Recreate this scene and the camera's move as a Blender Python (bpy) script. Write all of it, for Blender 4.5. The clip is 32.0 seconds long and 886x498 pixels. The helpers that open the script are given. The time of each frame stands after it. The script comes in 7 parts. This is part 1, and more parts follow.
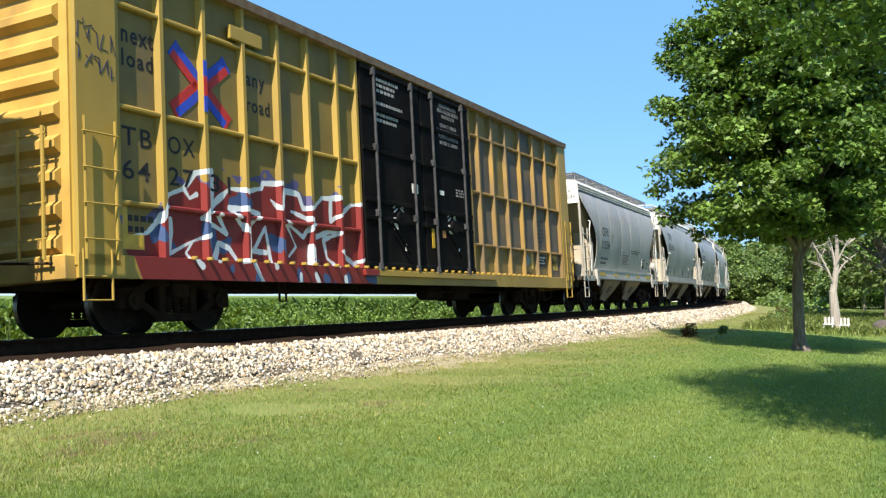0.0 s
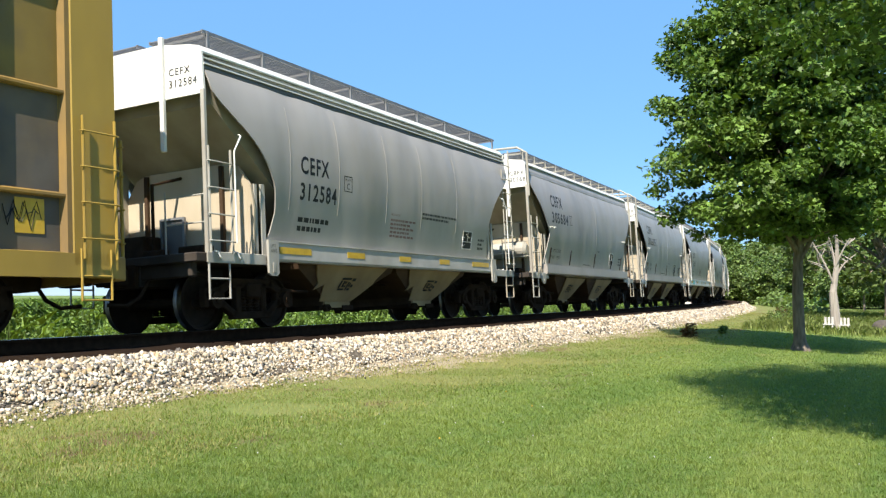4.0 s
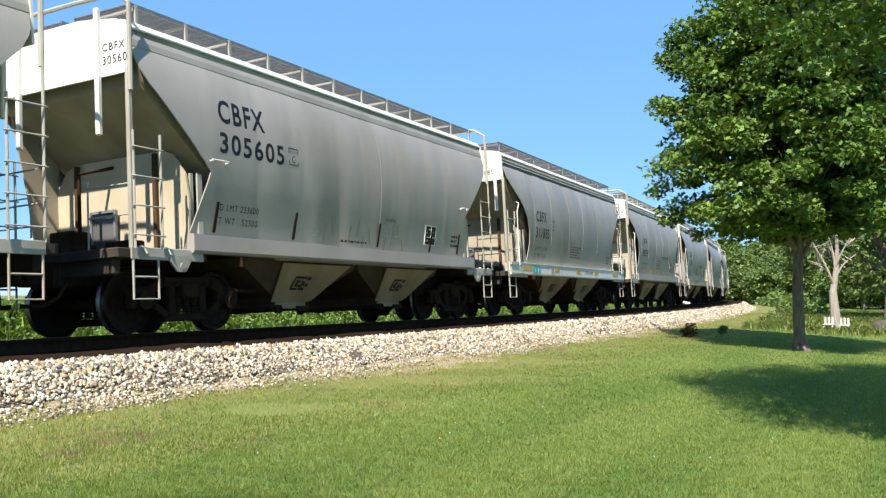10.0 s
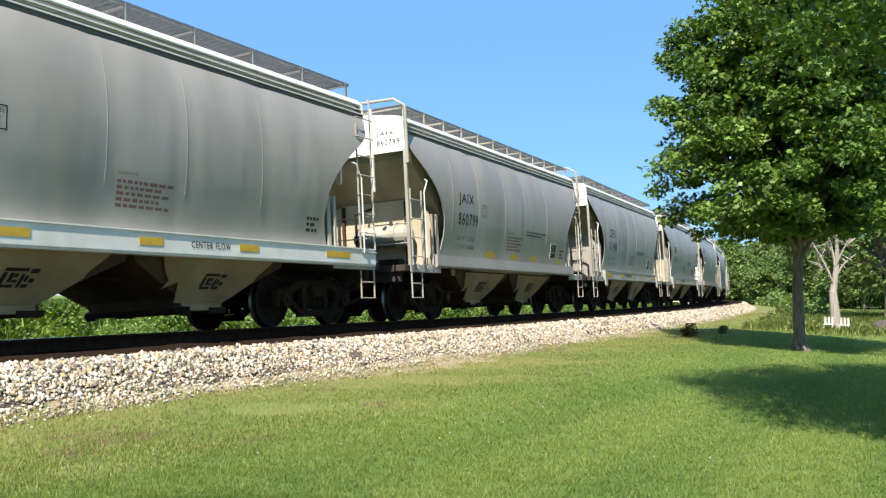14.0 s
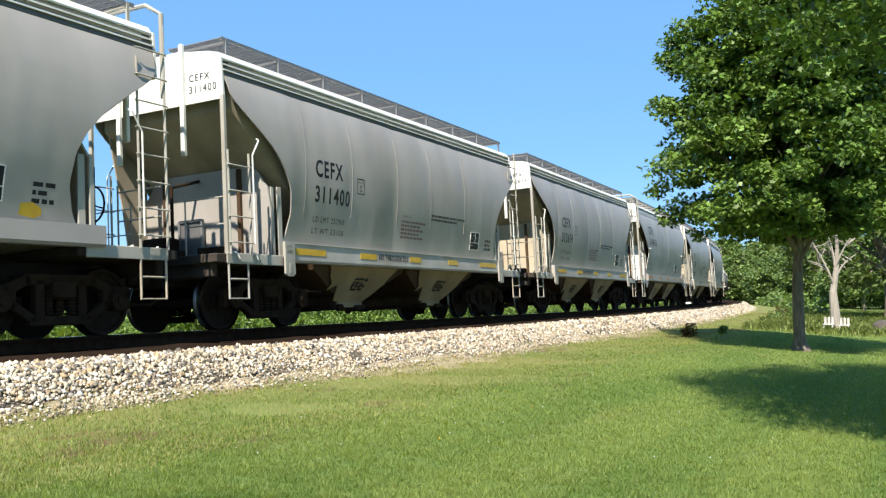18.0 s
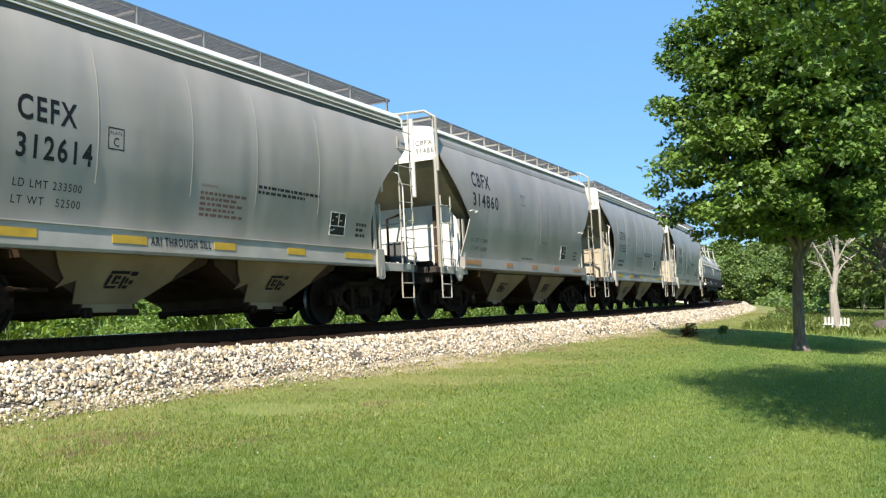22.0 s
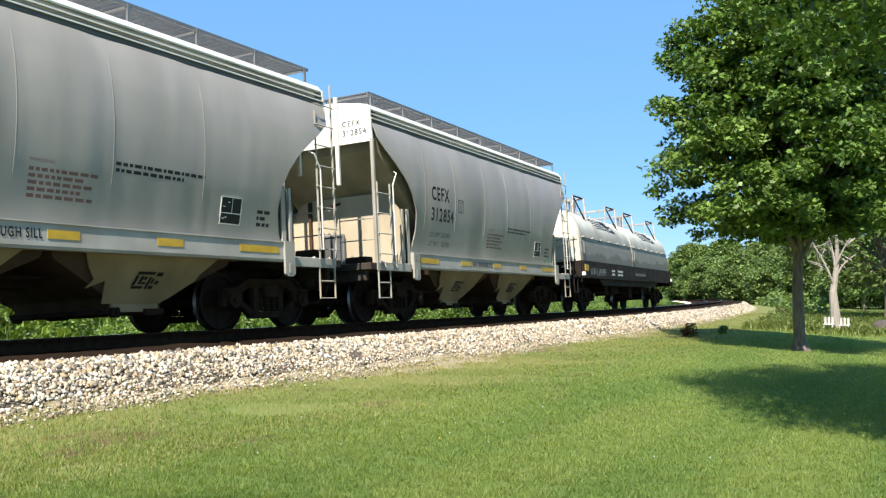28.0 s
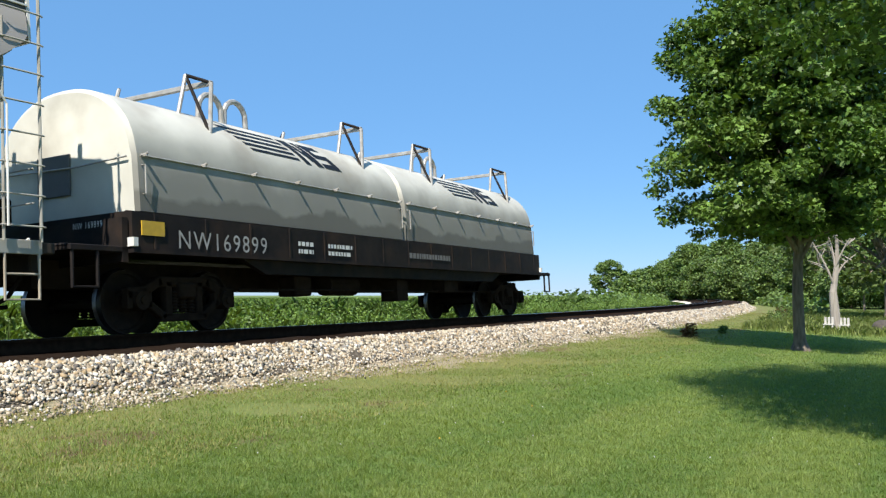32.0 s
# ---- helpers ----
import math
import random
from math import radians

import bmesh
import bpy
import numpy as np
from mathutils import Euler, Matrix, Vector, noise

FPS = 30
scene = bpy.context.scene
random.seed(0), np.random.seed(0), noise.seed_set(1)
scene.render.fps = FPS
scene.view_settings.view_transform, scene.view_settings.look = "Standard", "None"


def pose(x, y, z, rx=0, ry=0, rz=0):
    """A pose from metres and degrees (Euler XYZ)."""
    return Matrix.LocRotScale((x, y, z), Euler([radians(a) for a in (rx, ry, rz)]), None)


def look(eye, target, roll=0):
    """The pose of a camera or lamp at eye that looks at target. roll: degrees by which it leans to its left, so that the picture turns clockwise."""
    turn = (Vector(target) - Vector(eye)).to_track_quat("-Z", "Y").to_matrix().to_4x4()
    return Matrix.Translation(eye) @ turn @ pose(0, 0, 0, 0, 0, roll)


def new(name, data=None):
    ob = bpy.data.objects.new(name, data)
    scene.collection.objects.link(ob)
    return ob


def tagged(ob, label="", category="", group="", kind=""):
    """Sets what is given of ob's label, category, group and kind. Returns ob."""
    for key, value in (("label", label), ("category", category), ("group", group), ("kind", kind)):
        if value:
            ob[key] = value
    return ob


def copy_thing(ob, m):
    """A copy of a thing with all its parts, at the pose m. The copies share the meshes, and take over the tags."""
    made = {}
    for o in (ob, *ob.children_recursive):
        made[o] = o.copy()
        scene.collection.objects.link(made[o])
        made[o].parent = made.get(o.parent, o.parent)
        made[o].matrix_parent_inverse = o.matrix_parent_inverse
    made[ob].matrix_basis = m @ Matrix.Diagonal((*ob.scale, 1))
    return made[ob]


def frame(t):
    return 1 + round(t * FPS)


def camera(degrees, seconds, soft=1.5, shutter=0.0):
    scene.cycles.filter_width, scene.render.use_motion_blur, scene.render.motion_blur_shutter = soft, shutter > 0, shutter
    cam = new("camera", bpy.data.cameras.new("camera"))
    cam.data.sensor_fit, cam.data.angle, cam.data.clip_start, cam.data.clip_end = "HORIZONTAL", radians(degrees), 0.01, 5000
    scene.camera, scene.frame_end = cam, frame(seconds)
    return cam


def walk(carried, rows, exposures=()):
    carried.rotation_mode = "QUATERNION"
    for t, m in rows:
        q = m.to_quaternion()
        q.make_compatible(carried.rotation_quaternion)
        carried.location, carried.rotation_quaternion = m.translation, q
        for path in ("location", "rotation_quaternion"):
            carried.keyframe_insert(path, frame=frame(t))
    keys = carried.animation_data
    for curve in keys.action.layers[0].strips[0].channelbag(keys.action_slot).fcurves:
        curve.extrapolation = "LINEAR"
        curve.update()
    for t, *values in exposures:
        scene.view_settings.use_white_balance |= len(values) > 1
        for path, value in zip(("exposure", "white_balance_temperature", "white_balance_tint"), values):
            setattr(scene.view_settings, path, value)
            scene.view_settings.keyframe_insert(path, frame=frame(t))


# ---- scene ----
# The camera stands on a lawn beside a curved railway line. x runs along the line, away from the camera;
# y points across the line; z is up. Lawn at the camera: z = 0.
EYE_Z = 1.55
cam = camera(51.93, 32.0, soft=1.3)
YAW, PITCH = radians(28.53), radians(2.909)
EYE = (0.0, 0.0, EYE_Z)
AIM = (math.cos(YAW), math.sin(YAW), EYE_Z + math.tan(PITCH))
walk(cam, [(0, look(EYE, AIM)), (32, look(EYE, AIM))], exposures=[(0, 1.10, 6500, 10), (2.5, 1.08, 6500, 10), (5, 0.99, 6500, 10), (29, 0.99, 6500, 10), (30.5, 0.90, 6400, 10), (32, 0.65, 6250, 10)])

# ---- light ----
SUN_EL, SUN_AZ = radians(50), radians(11)
sun_dir = Vector((-math.cos(SUN_AZ) * math.cos(SUN_EL), -math.sin(SUN_AZ) * math.cos(SUN_EL), math.sin(SUN_EL)))
world = bpy.data.worlds.new("sky")
scene.world = world
world.use_nodes = True
wn = world.node_tree
sky = wn.nodes.new("ShaderNodeTexSky")
sky.sky_type = "NISHITA"
sky.sun_disc = False
sky.sun_elevation = SUN_EL
sky.sun_rotation = math.atan2(sun_dir.x, sun_dir.y)
sky.air_density, sky.dust_density, sky.ozone_density = 0.85, 0.0, 5.0
wn.nodes["Background"].inputs["Strength"].default_value = 0.101
tone = wn.nodes.new("ShaderNodeHueSaturation")
tone.inputs["Saturation"].default_value, tone.inputs["Hue"].default_value = 1.12, 0.498
wn.links.new(sky.outputs["Color"], tone.inputs["Color"])
clear = wn.nodes.new("ShaderNodeMix")
clear.data_type = "RGBA"
clear.inputs["Factor"].default_value = 0.68
clear.inputs[7].default_value = (1.28, 2.88, 5.3, 1)
wn.links.new(tone.outputs["Color"], clear.inputs[6])
wn.links.new(clear.outputs[2], wn.nodes["Background"].inputs["Color"])
sun = new("sun", bpy.data.lights.new("sun", "SUN"))
sun.data.energy, sun.data.angle, sun.data.color = 5.0, radians(0.53), (1.0, 0.92, 0.80)
sun.matrix_world = look((0, 0, 60), Vector((0, 0, 60)) - sun_dir)


# ---- materials ----
def material(name, c1, c2=None, scale=8.0, rough=0.6, metal=0.0, bump=0.0, bump_scale=60.0, stain=None, stain_scale=0.7,
             stain_amount=0.5, stretch=(1, 1, 1), vary=0.0, spec=0.3):
    """Two-scale procedural material in object space; vary: random value by object or island."""
    m = bpy.data.materials.new(name)
    m.use_nodes = True
    nt = m.node_tree
    bs = nt.nodes["Principled BSDF"]
    L = nt.links.new
    tc = nt.nodes.new("ShaderNodeTexCoord")
    mp = nt.nodes.new("ShaderNodeMapping")
    mp.inputs["Scale"].default_value = stretch
    L(tc.outputs["Object"], mp.inputs["Vector"])

    def tex(s, detail=6):
        n = nt.nodes.new("ShaderNodeTexNoise")
        n.inputs["Scale"].default_value, n.inputs["Detail"].default_value = s, detail
        L(mp.outputs["Vector"], n.inputs["Vector"])
        return n.outputs["Fac"]

    def ramp(src, a, b):
        r = nt.nodes.new("ShaderNodeMapRange")
        r.inputs["From Min"].default_value, r.inputs["From Max"].default_value = a, b
        L(src, r.inputs["Value"])
        return r.outputs["Result"]

    def mix(fac, a, b, mode="MIX"):
        n = nt.nodes.new("ShaderNodeMix")
        n.data_type, n.blend_type = "RGBA", mode
        if isinstance(fac, float):
            n.inputs["Factor"].default_value = fac
        else:
            L(fac, n.inputs["Factor"])
        for k, v in (("A", a), ("B", b)):
            sock = n.inputs[6 if k == "A" else 7]
            if isinstance(v, tuple):
                sock.default_value = (*v, 1)
            else:
                L(v, sock)
        return n.outputs[2]

    col = mix(ramp(tex(scale), 0.35, 0.65), c1, c2 or tuple(0.85 * v for v in c1))
    if stain:
        f = nt.nodes.new("ShaderNodeMath")
        f.operation = "MULTIPLY"
        L(ramp(tex(stain_scale, 8), 0.48, 0.72), f.inputs[0])
        f.inputs[1].default_value = stain_amount
        col = mix(f.outputs[0], col, stain)
    if vary:
        h = nt.nodes.new("ShaderNodeHueSaturation")
        src = nt.nodes.new("ShaderNodeNewGeometry").outputs["Random Per Island"] if vary > 0 else nt.nodes.new("ShaderNodeObjectInfo").outputs["Random"]
        r = nt.nodes.new("ShaderNodeMapRange")
        r.inputs["To Min"].default_value, r.inputs["To Max"].default_value = 1 - abs(vary), 1 + abs(vary)
        L(src, r.inputs["Value"])
        L(r.outputs["Result"], h.inputs["Value"])
        L(col, h.inputs["Color"])
        col = h.outputs["Color"]
    if not isinstance(col, tuple):
        L(col, bs.inputs["Base Color"])
    bs.inputs["Metallic"].default_value = metal
    bs.inputs["Specular IOR Level"].default_value = spec
    rr = nt.nodes.new("ShaderNodeMapRange")
    rr.inputs["To Min"].default_value, rr.inputs["To Max"].default_value = max(rough - 0.12, 0.02), min(rough + 0.12, 1)
    L(tex(scale * 2.3), rr.inputs["Value"])
    L(rr.outputs["Result"], bs.inputs["Roughness"])
    if bump:
        b = nt.nodes.new("ShaderNodeBump")
        b.inputs["Strength"].default_value, b.inputs["Distance"].default_value = bump, 0.02
        L(tex(bump_scale), b.inputs["Height"])
        L(b.outputs["Normal"], bs.inputs["Normal"])
    return m


def leaf_material(name, c1, c2, trans=0.35, vary=0.35):
    m = material(name, c1, c2, scale=0.5, rough=0.5, vary=vary, spec=0.35)
    nt = m.node_tree
    out, bs = nt.nodes["Material Output"], nt.nodes["Principled BSDF"]
    tl = nt.nodes.new("ShaderNodeBsdfTranslucent")
    mx = nt.nodes.new("ShaderNodeMixShader")
    mx.inputs[0].default_value = trans
    src = bs.inputs["Base Color"].links[0].from_socket
    g = nt.nodes.new("ShaderNodeMix")
    g.data_type, g.blend_type = "RGBA", "MULTIPLY"
    g.inputs["Factor"].default_value = 1.0
    g.inputs[7].default_value = (1.5, 1.45, 0.5, 1)
    nt.links.new(src, g.inputs[6])
    nt.links.new(g.outputs[2], tl.inputs["Color"])
    nt.links.new(bs.outputs[0], mx.inputs[1])
    nt.links.new(tl.outputs[0], mx.inputs[2])
    nt.links.new(mx.outputs[0], out.inputs["Surface"])
    return m


GREY = material("grey_car_paint", (0.36, 0.333, 0.305), (0.322, 0.297, 0.27), 1.2, 0.40, stain=(0.245, 0.225, 0.19), stain_scale=1.1, stain_amount=0.4, stretch=(1, 1, 0.35), bump=0.05, bump_scale=30, spec=0.45)
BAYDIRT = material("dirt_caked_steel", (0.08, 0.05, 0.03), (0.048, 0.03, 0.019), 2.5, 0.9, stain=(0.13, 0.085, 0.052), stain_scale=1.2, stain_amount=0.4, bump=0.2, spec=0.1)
CREAM = material("pale_grey_car_paint", (0.40, 0.385, 0.335), (0.34, 0.325, 0.28), 1.5, 0.5, stain=(0.18, 0.14, 0.10), stain_scale=0.9, stain_amount=0.45, bump=0.05)
BAYPAINT = material("dust_tanned_paint", (0.38, 0.28, 0.15), (0.31, 0.22, 0.115), 1.3, 0.7, stain=(0.16, 0.10, 0.055), stain_scale=1.1, stain_amount=0.45, spec=0.1)
DECK = material("dirty_end_deck", (0.045, 0.036, 0.029), (0.028, 0.022, 0.018), 3, 0.85, stain=(0.10, 0.085, 0.07), stain_scale=1.5, stain_amount=0.5, spec=0.15)
SLOPE = material("weathered_grey_floor", (0.42, 0.37, 0.285), (0.34, 0.295, 0.225), 1.5, 0.7, stain=(0.14, 0.105, 0.075), stain_scale=0.8, stain_amount=0.5, spec=0.2)
TANEND = material("tanned_end_paint", (0.52, 0.45, 0.335), (0.45, 0.385, 0.28), 1.6, 0.6, stain=(0.22, 0.16, 0.10), stain_scale=1.4, stain_amount=0.45, stretch=(1, 1, 0.4))
BAND = material("dark_grey_band", (0.125, 0.123, 0.12), (0.10, 0.098, 0.096), 2, 0.5)
SILLWHITE = material("dulled_white_sill", (0.44, 0.42, 0.38), (0.36, 0.345, 0.31), 2.5, 0.5, stain=(0.28, 0.22, 0.15), stain_scale=1.2, stain_amount=0.4)
WHITE = material("white_car_paint", (0.74, 0.74, 0.70), (0.66, 0.66, 0.62), 3, 0.45, stain=(0.4, 0.34, 0.26), stain_scale=1.3, stain_amount=0.3)
BLACKPAINT = material("black_lettering", (0.012, 0.012, 0.013), None, 5, 0.5)
WHITEPAINT = material("white_lettering", (0.75, 0.75, 0.72), None, 5, 0.5)
REDPAINT = material("red_lettering", (0.19, 0.10, 0.085), None, 5, 0.55)
GREENPAINT = material("green_lettering", (0.03, 0.22, 0.10), None, 5, 0.55)
TEAL = material("teal_spray_paint", (0.10, 0.42, 0.45), None, 5, 0.5)
FADED = material("dulled_white_lettering", (0.42, 0.41, 0.39), (0.3, 0.29, 0.27), 9, 0.6)
OCHRE = material("ochre_spray", (0.30, 0.26, 0.15), None, 5, 0.55)
GREENSPRAY = material("green_spray", (0.10, 0.34, 0.16), None, 5, 0.55)
YELLOWTAPE = material("yellow_reflector", (0.58, 0.37, 0.035), (0.46, 0.29, 0.03), 6, 0.35)
ORANGETAPE = material("faded_orange_reflector", (0.42, 0.22, 0.09), (0.34, 0.18, 0.08), 6, 0.45)
RUNGEAR = material("dirty_running_gear", (0.024, 0.015, 0.0095), (0.038, 0.024, 0.015), 5, 0.9, stain=(0.045, 0.027, 0.016), stain_scale=2, bump=0.2, spec=0.05)
WHEELSTEEL = material("wheel_steel", (0.024, 0.016, 0.011), (0.036, 0.024, 0.016), 9, 0.75, metal=0.0, bump=0.1, spec=0.08)
TREAD = material("polished_tread", (0.22, 0.21, 0.20), (0.15, 0.14, 0.135), 9, 0.4, metal=1.0)
GALV = material("galvanised_grating", (0.24, 0.245, 0.25), (0.20, 0.20, 0.21), 12, 0.55, metal=0.4)
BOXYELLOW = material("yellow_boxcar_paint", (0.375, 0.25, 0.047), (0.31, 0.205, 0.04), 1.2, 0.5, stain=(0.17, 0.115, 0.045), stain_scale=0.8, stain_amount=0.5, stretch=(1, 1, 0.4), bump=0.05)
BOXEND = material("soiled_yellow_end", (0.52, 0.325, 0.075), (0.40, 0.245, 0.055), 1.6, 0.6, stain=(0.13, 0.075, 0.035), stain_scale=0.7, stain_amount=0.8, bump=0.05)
LOCKBAR = material("worn_lock_bar", (0.055, 0.054, 0.056), (0.03, 0.029, 0.029), 6, 0.6)
BOXDOOR = material("black_door_paint", (0.004, 0.004, 0.005), (0.008, 0.0075, 0.007), 2, 0.65, stain=(0.016, 0.014, 0.012), stain_scale=1.2, stain_amount=0.5, spec=0.04)
BOXROOF = material("rusty_roof_edge", (0.22, 0.12, 0.07), (0.3, 0.2, 0.13), 6, 0.7)
HOOD = material("dirty_white_hood", (0.60, 0.585, 0.51), (0.51, 0.495, 0.43), 1.4, 0.55, stain=(0.26, 0.22, 0.16), stain_scale=0.9, stain_amount=0.6, bump=0.05)
COILBLACK = material("brown_black_frame_paint", (0.012, 0.010, 0.010), (0.022, 0.017, 0.014), 3, 0.65, spec=0.15, stain=(0.05, 0.028, 0.018), stain_scale=1.5)
STEELPIPE = material("worn_bracket_steel", (0.42, 0.41, 0.38), (0.3, 0.28, 0.25), 8, 0.5, metal=0.3)
RUBBERHOSE = material("black_hose", (0.015, 0.015, 0.015), None, 5, 0.6)
RAILSTEEL = material("rusty_rail", (0.030, 0.016, 0.009), (0.045, 0.025, 0.014), 10, 0.9, bump=0.1, spec=0.03)
RAILTOP = material("polished_rail_head", (0.4, 0.39, 0.38), None, 10, 0.3, metal=1.0)
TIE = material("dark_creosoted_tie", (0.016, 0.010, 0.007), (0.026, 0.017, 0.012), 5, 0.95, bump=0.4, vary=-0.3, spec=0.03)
# bank under the loose stones: shade of their gaps put into a darker base
BALLAST = material("limestone_gap_shade", (0.15, 0.125, 0.095), (0.075, 0.062, 0.047), 14, 0.95, bump=0.6, bump_scale=25, spec=0.1)
GRAVEL = material("fine_limestone_gravel", (0.40, 0.335, 0.23), (0.27, 0.225, 0.145), 22, 0.95, bump=0.6, bump_scale=60, spec=0.1, stain=(0.20, 0.19, 0.085), stain_scale=1.6, stain_amount=0.7)
# far banks: the brightness of sunlit stones is put into a paler colour
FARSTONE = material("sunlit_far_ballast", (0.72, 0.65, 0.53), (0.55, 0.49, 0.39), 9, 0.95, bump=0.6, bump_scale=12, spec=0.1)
# near-black brown bed, up to the crest where the pale stones start
BEDDARK = material("near_black_track_bed", (0.016, 0.010, 0.007), (0.026, 0.017, 0.011), 10, 0.95, bump=0.6, bump_scale=22, spec=0.03)
def stone_material(name, single):
    m = material(name, (1.0, 1.0, 1.0), (0.72, 0.71, 0.69), 11, 0.9, bump=0.25, bump_scale=40, spec=0.1)
    nt = m.node_tree
    bs = nt.nodes["Principled BSDF"]
    src = nt.nodes.new("ShaderNodeObjectInfo").outputs["Random"] if single else nt.nodes.new("ShaderNodeNewGeometry").outputs["Random Per Island"]
    r = nt.nodes.new("ShaderNodeValToRGB")
    ramp = r.color_ramp
    ramp.interpolation = "CONSTANT"
    tones = ((0.0, (0.56, 0.48, 0.36)), (0.2, (0.33, 0.27, 0.19)), (0.34, (0.62, 0.54, 0.42)), (0.5, (0.15, 0.135, 0.122)), (0.59, (0.45, 0.34, 0.21)), (0.72, (0.30, 0.285, 0.26)), (0.82, (0.66, 0.60, 0.50)), (0.96, (0.80, 0.79, 0.76)))
    ramp.elements[0].color, ramp.elements[1].position = (*tones[0][1], 1), tones[-1][0]
    ramp.elements[1].color = (*tones[-1][1], 1)
    for p, c in tones[1:-1]:
        ramp.elements.new(p).color = (*c, 1)
    nt.links.new(src, r.inputs["Fac"])
    g = nt.nodes.new("ShaderNodeMix")
    g.data_type, g.blend_type = "RGBA", "MULTIPLY"
    g.inputs["Factor"].default_value = 1.0
    nt.links.new(bs.inputs["Base Color"].links[0].from_socket, g.inputs[6])
    nt.links.new(r.outputs["Color"], g.inputs[7])
    nt.links.new(g.outputs[2], bs.inputs["Base Color"])
    return m


STONE = stone_material("limestone_piece", False)
STONE_ONE = stone_material("limestone_single", True)
BARK = material("brown_bark", (0.20, 0.165, 0.13), (0.11, 0.09, 0.07), 14, 0.9, bump=0.7, bump_scale=18, stretch=(1, 1, 0.2))
BARKPALE = material("bleached_dead_wood", (0.36, 0.32, 0.275), (0.25, 0.22, 0.185), 8, 0.9, bump=0.5, stretch=(1, 1, 0.2))
MAPLE = leaf_material("maple_leaves", (0.132, 0.21, 0.04), (0.08, 0.146, 0.026), 0.19, 0.55)
WOOD_LEAF = leaf_material("woodland_leaves", (0.15, 0.215, 0.062), (0.105, 0.165, 0.045), 0.3, 0.55)
SHADE_LEAF = leaf_material("shade_tree_leaves", (0.10, 0.135, 0.04), (0.075, 0.11, 0.03), 0.3, 0.4)
WEEDS = leaf_material("weed_leaves", (0.175, 0.265, 0.06), (0.13, 0.205, 0.046), 0.36, 0.5)
BLADE = leaf_material("grass_blades", (0.28, 0.345, 0.085), (0.235, 0.305, 0.075), 0.45, 0.32)
def mow_lanes(m, dark, light):
    """Gives the blades the tone of the mowing lane that they stand in."""
    nt = m.node_tree
    first = next(n for n in nt.nodes if n.bl_idname == "ShaderNodeMix" and not n.inputs[6].is_linked and not n.inputs[7].is_linked)
    for link in list(first.inputs["Factor"].links):
        nt.links.remove(link)
    at = nt.nodes.new("ShaderNodeAttribute")
    at.attribute_name = "mown"
    nt.links.new(at.outputs["Fac"], first.inputs["Factor"])
    first.inputs[6].default_value, first.inputs[7].default_value = (*dark, 1), (*light, 1)


mow_lanes(BLADE, (0.128, 0.208, 0.050), (0.222, 0.282, 0.079))
STRAW = leaf_material("dry_grass_blades", (0.275, 0.26, 0.085), (0.185, 0.21, 0.06), 0.35, 0.4)
ROUGH = leaf_material("rough_grass_blades", (0.26, 0.30, 0.095), (0.20, 0.245, 0.07), 0.40, 0.35)
SHRUBRED = leaf_material("russet_shrub_leaves", (0.13, 0.07, 0.03), (0.09, 0.06, 0.03), 0.3, 0.4)
WOODPAINT = material("weathered_white_boards", (0.5, 0.48, 0.43), (0.4, 0.38, 0.34), 6, 0.7)
DARKROCK = material("dark_stone", (0.06, 0.05, 0.045), (0.1, 0.085, 0.07), 5, 0.9, bump=0.5)


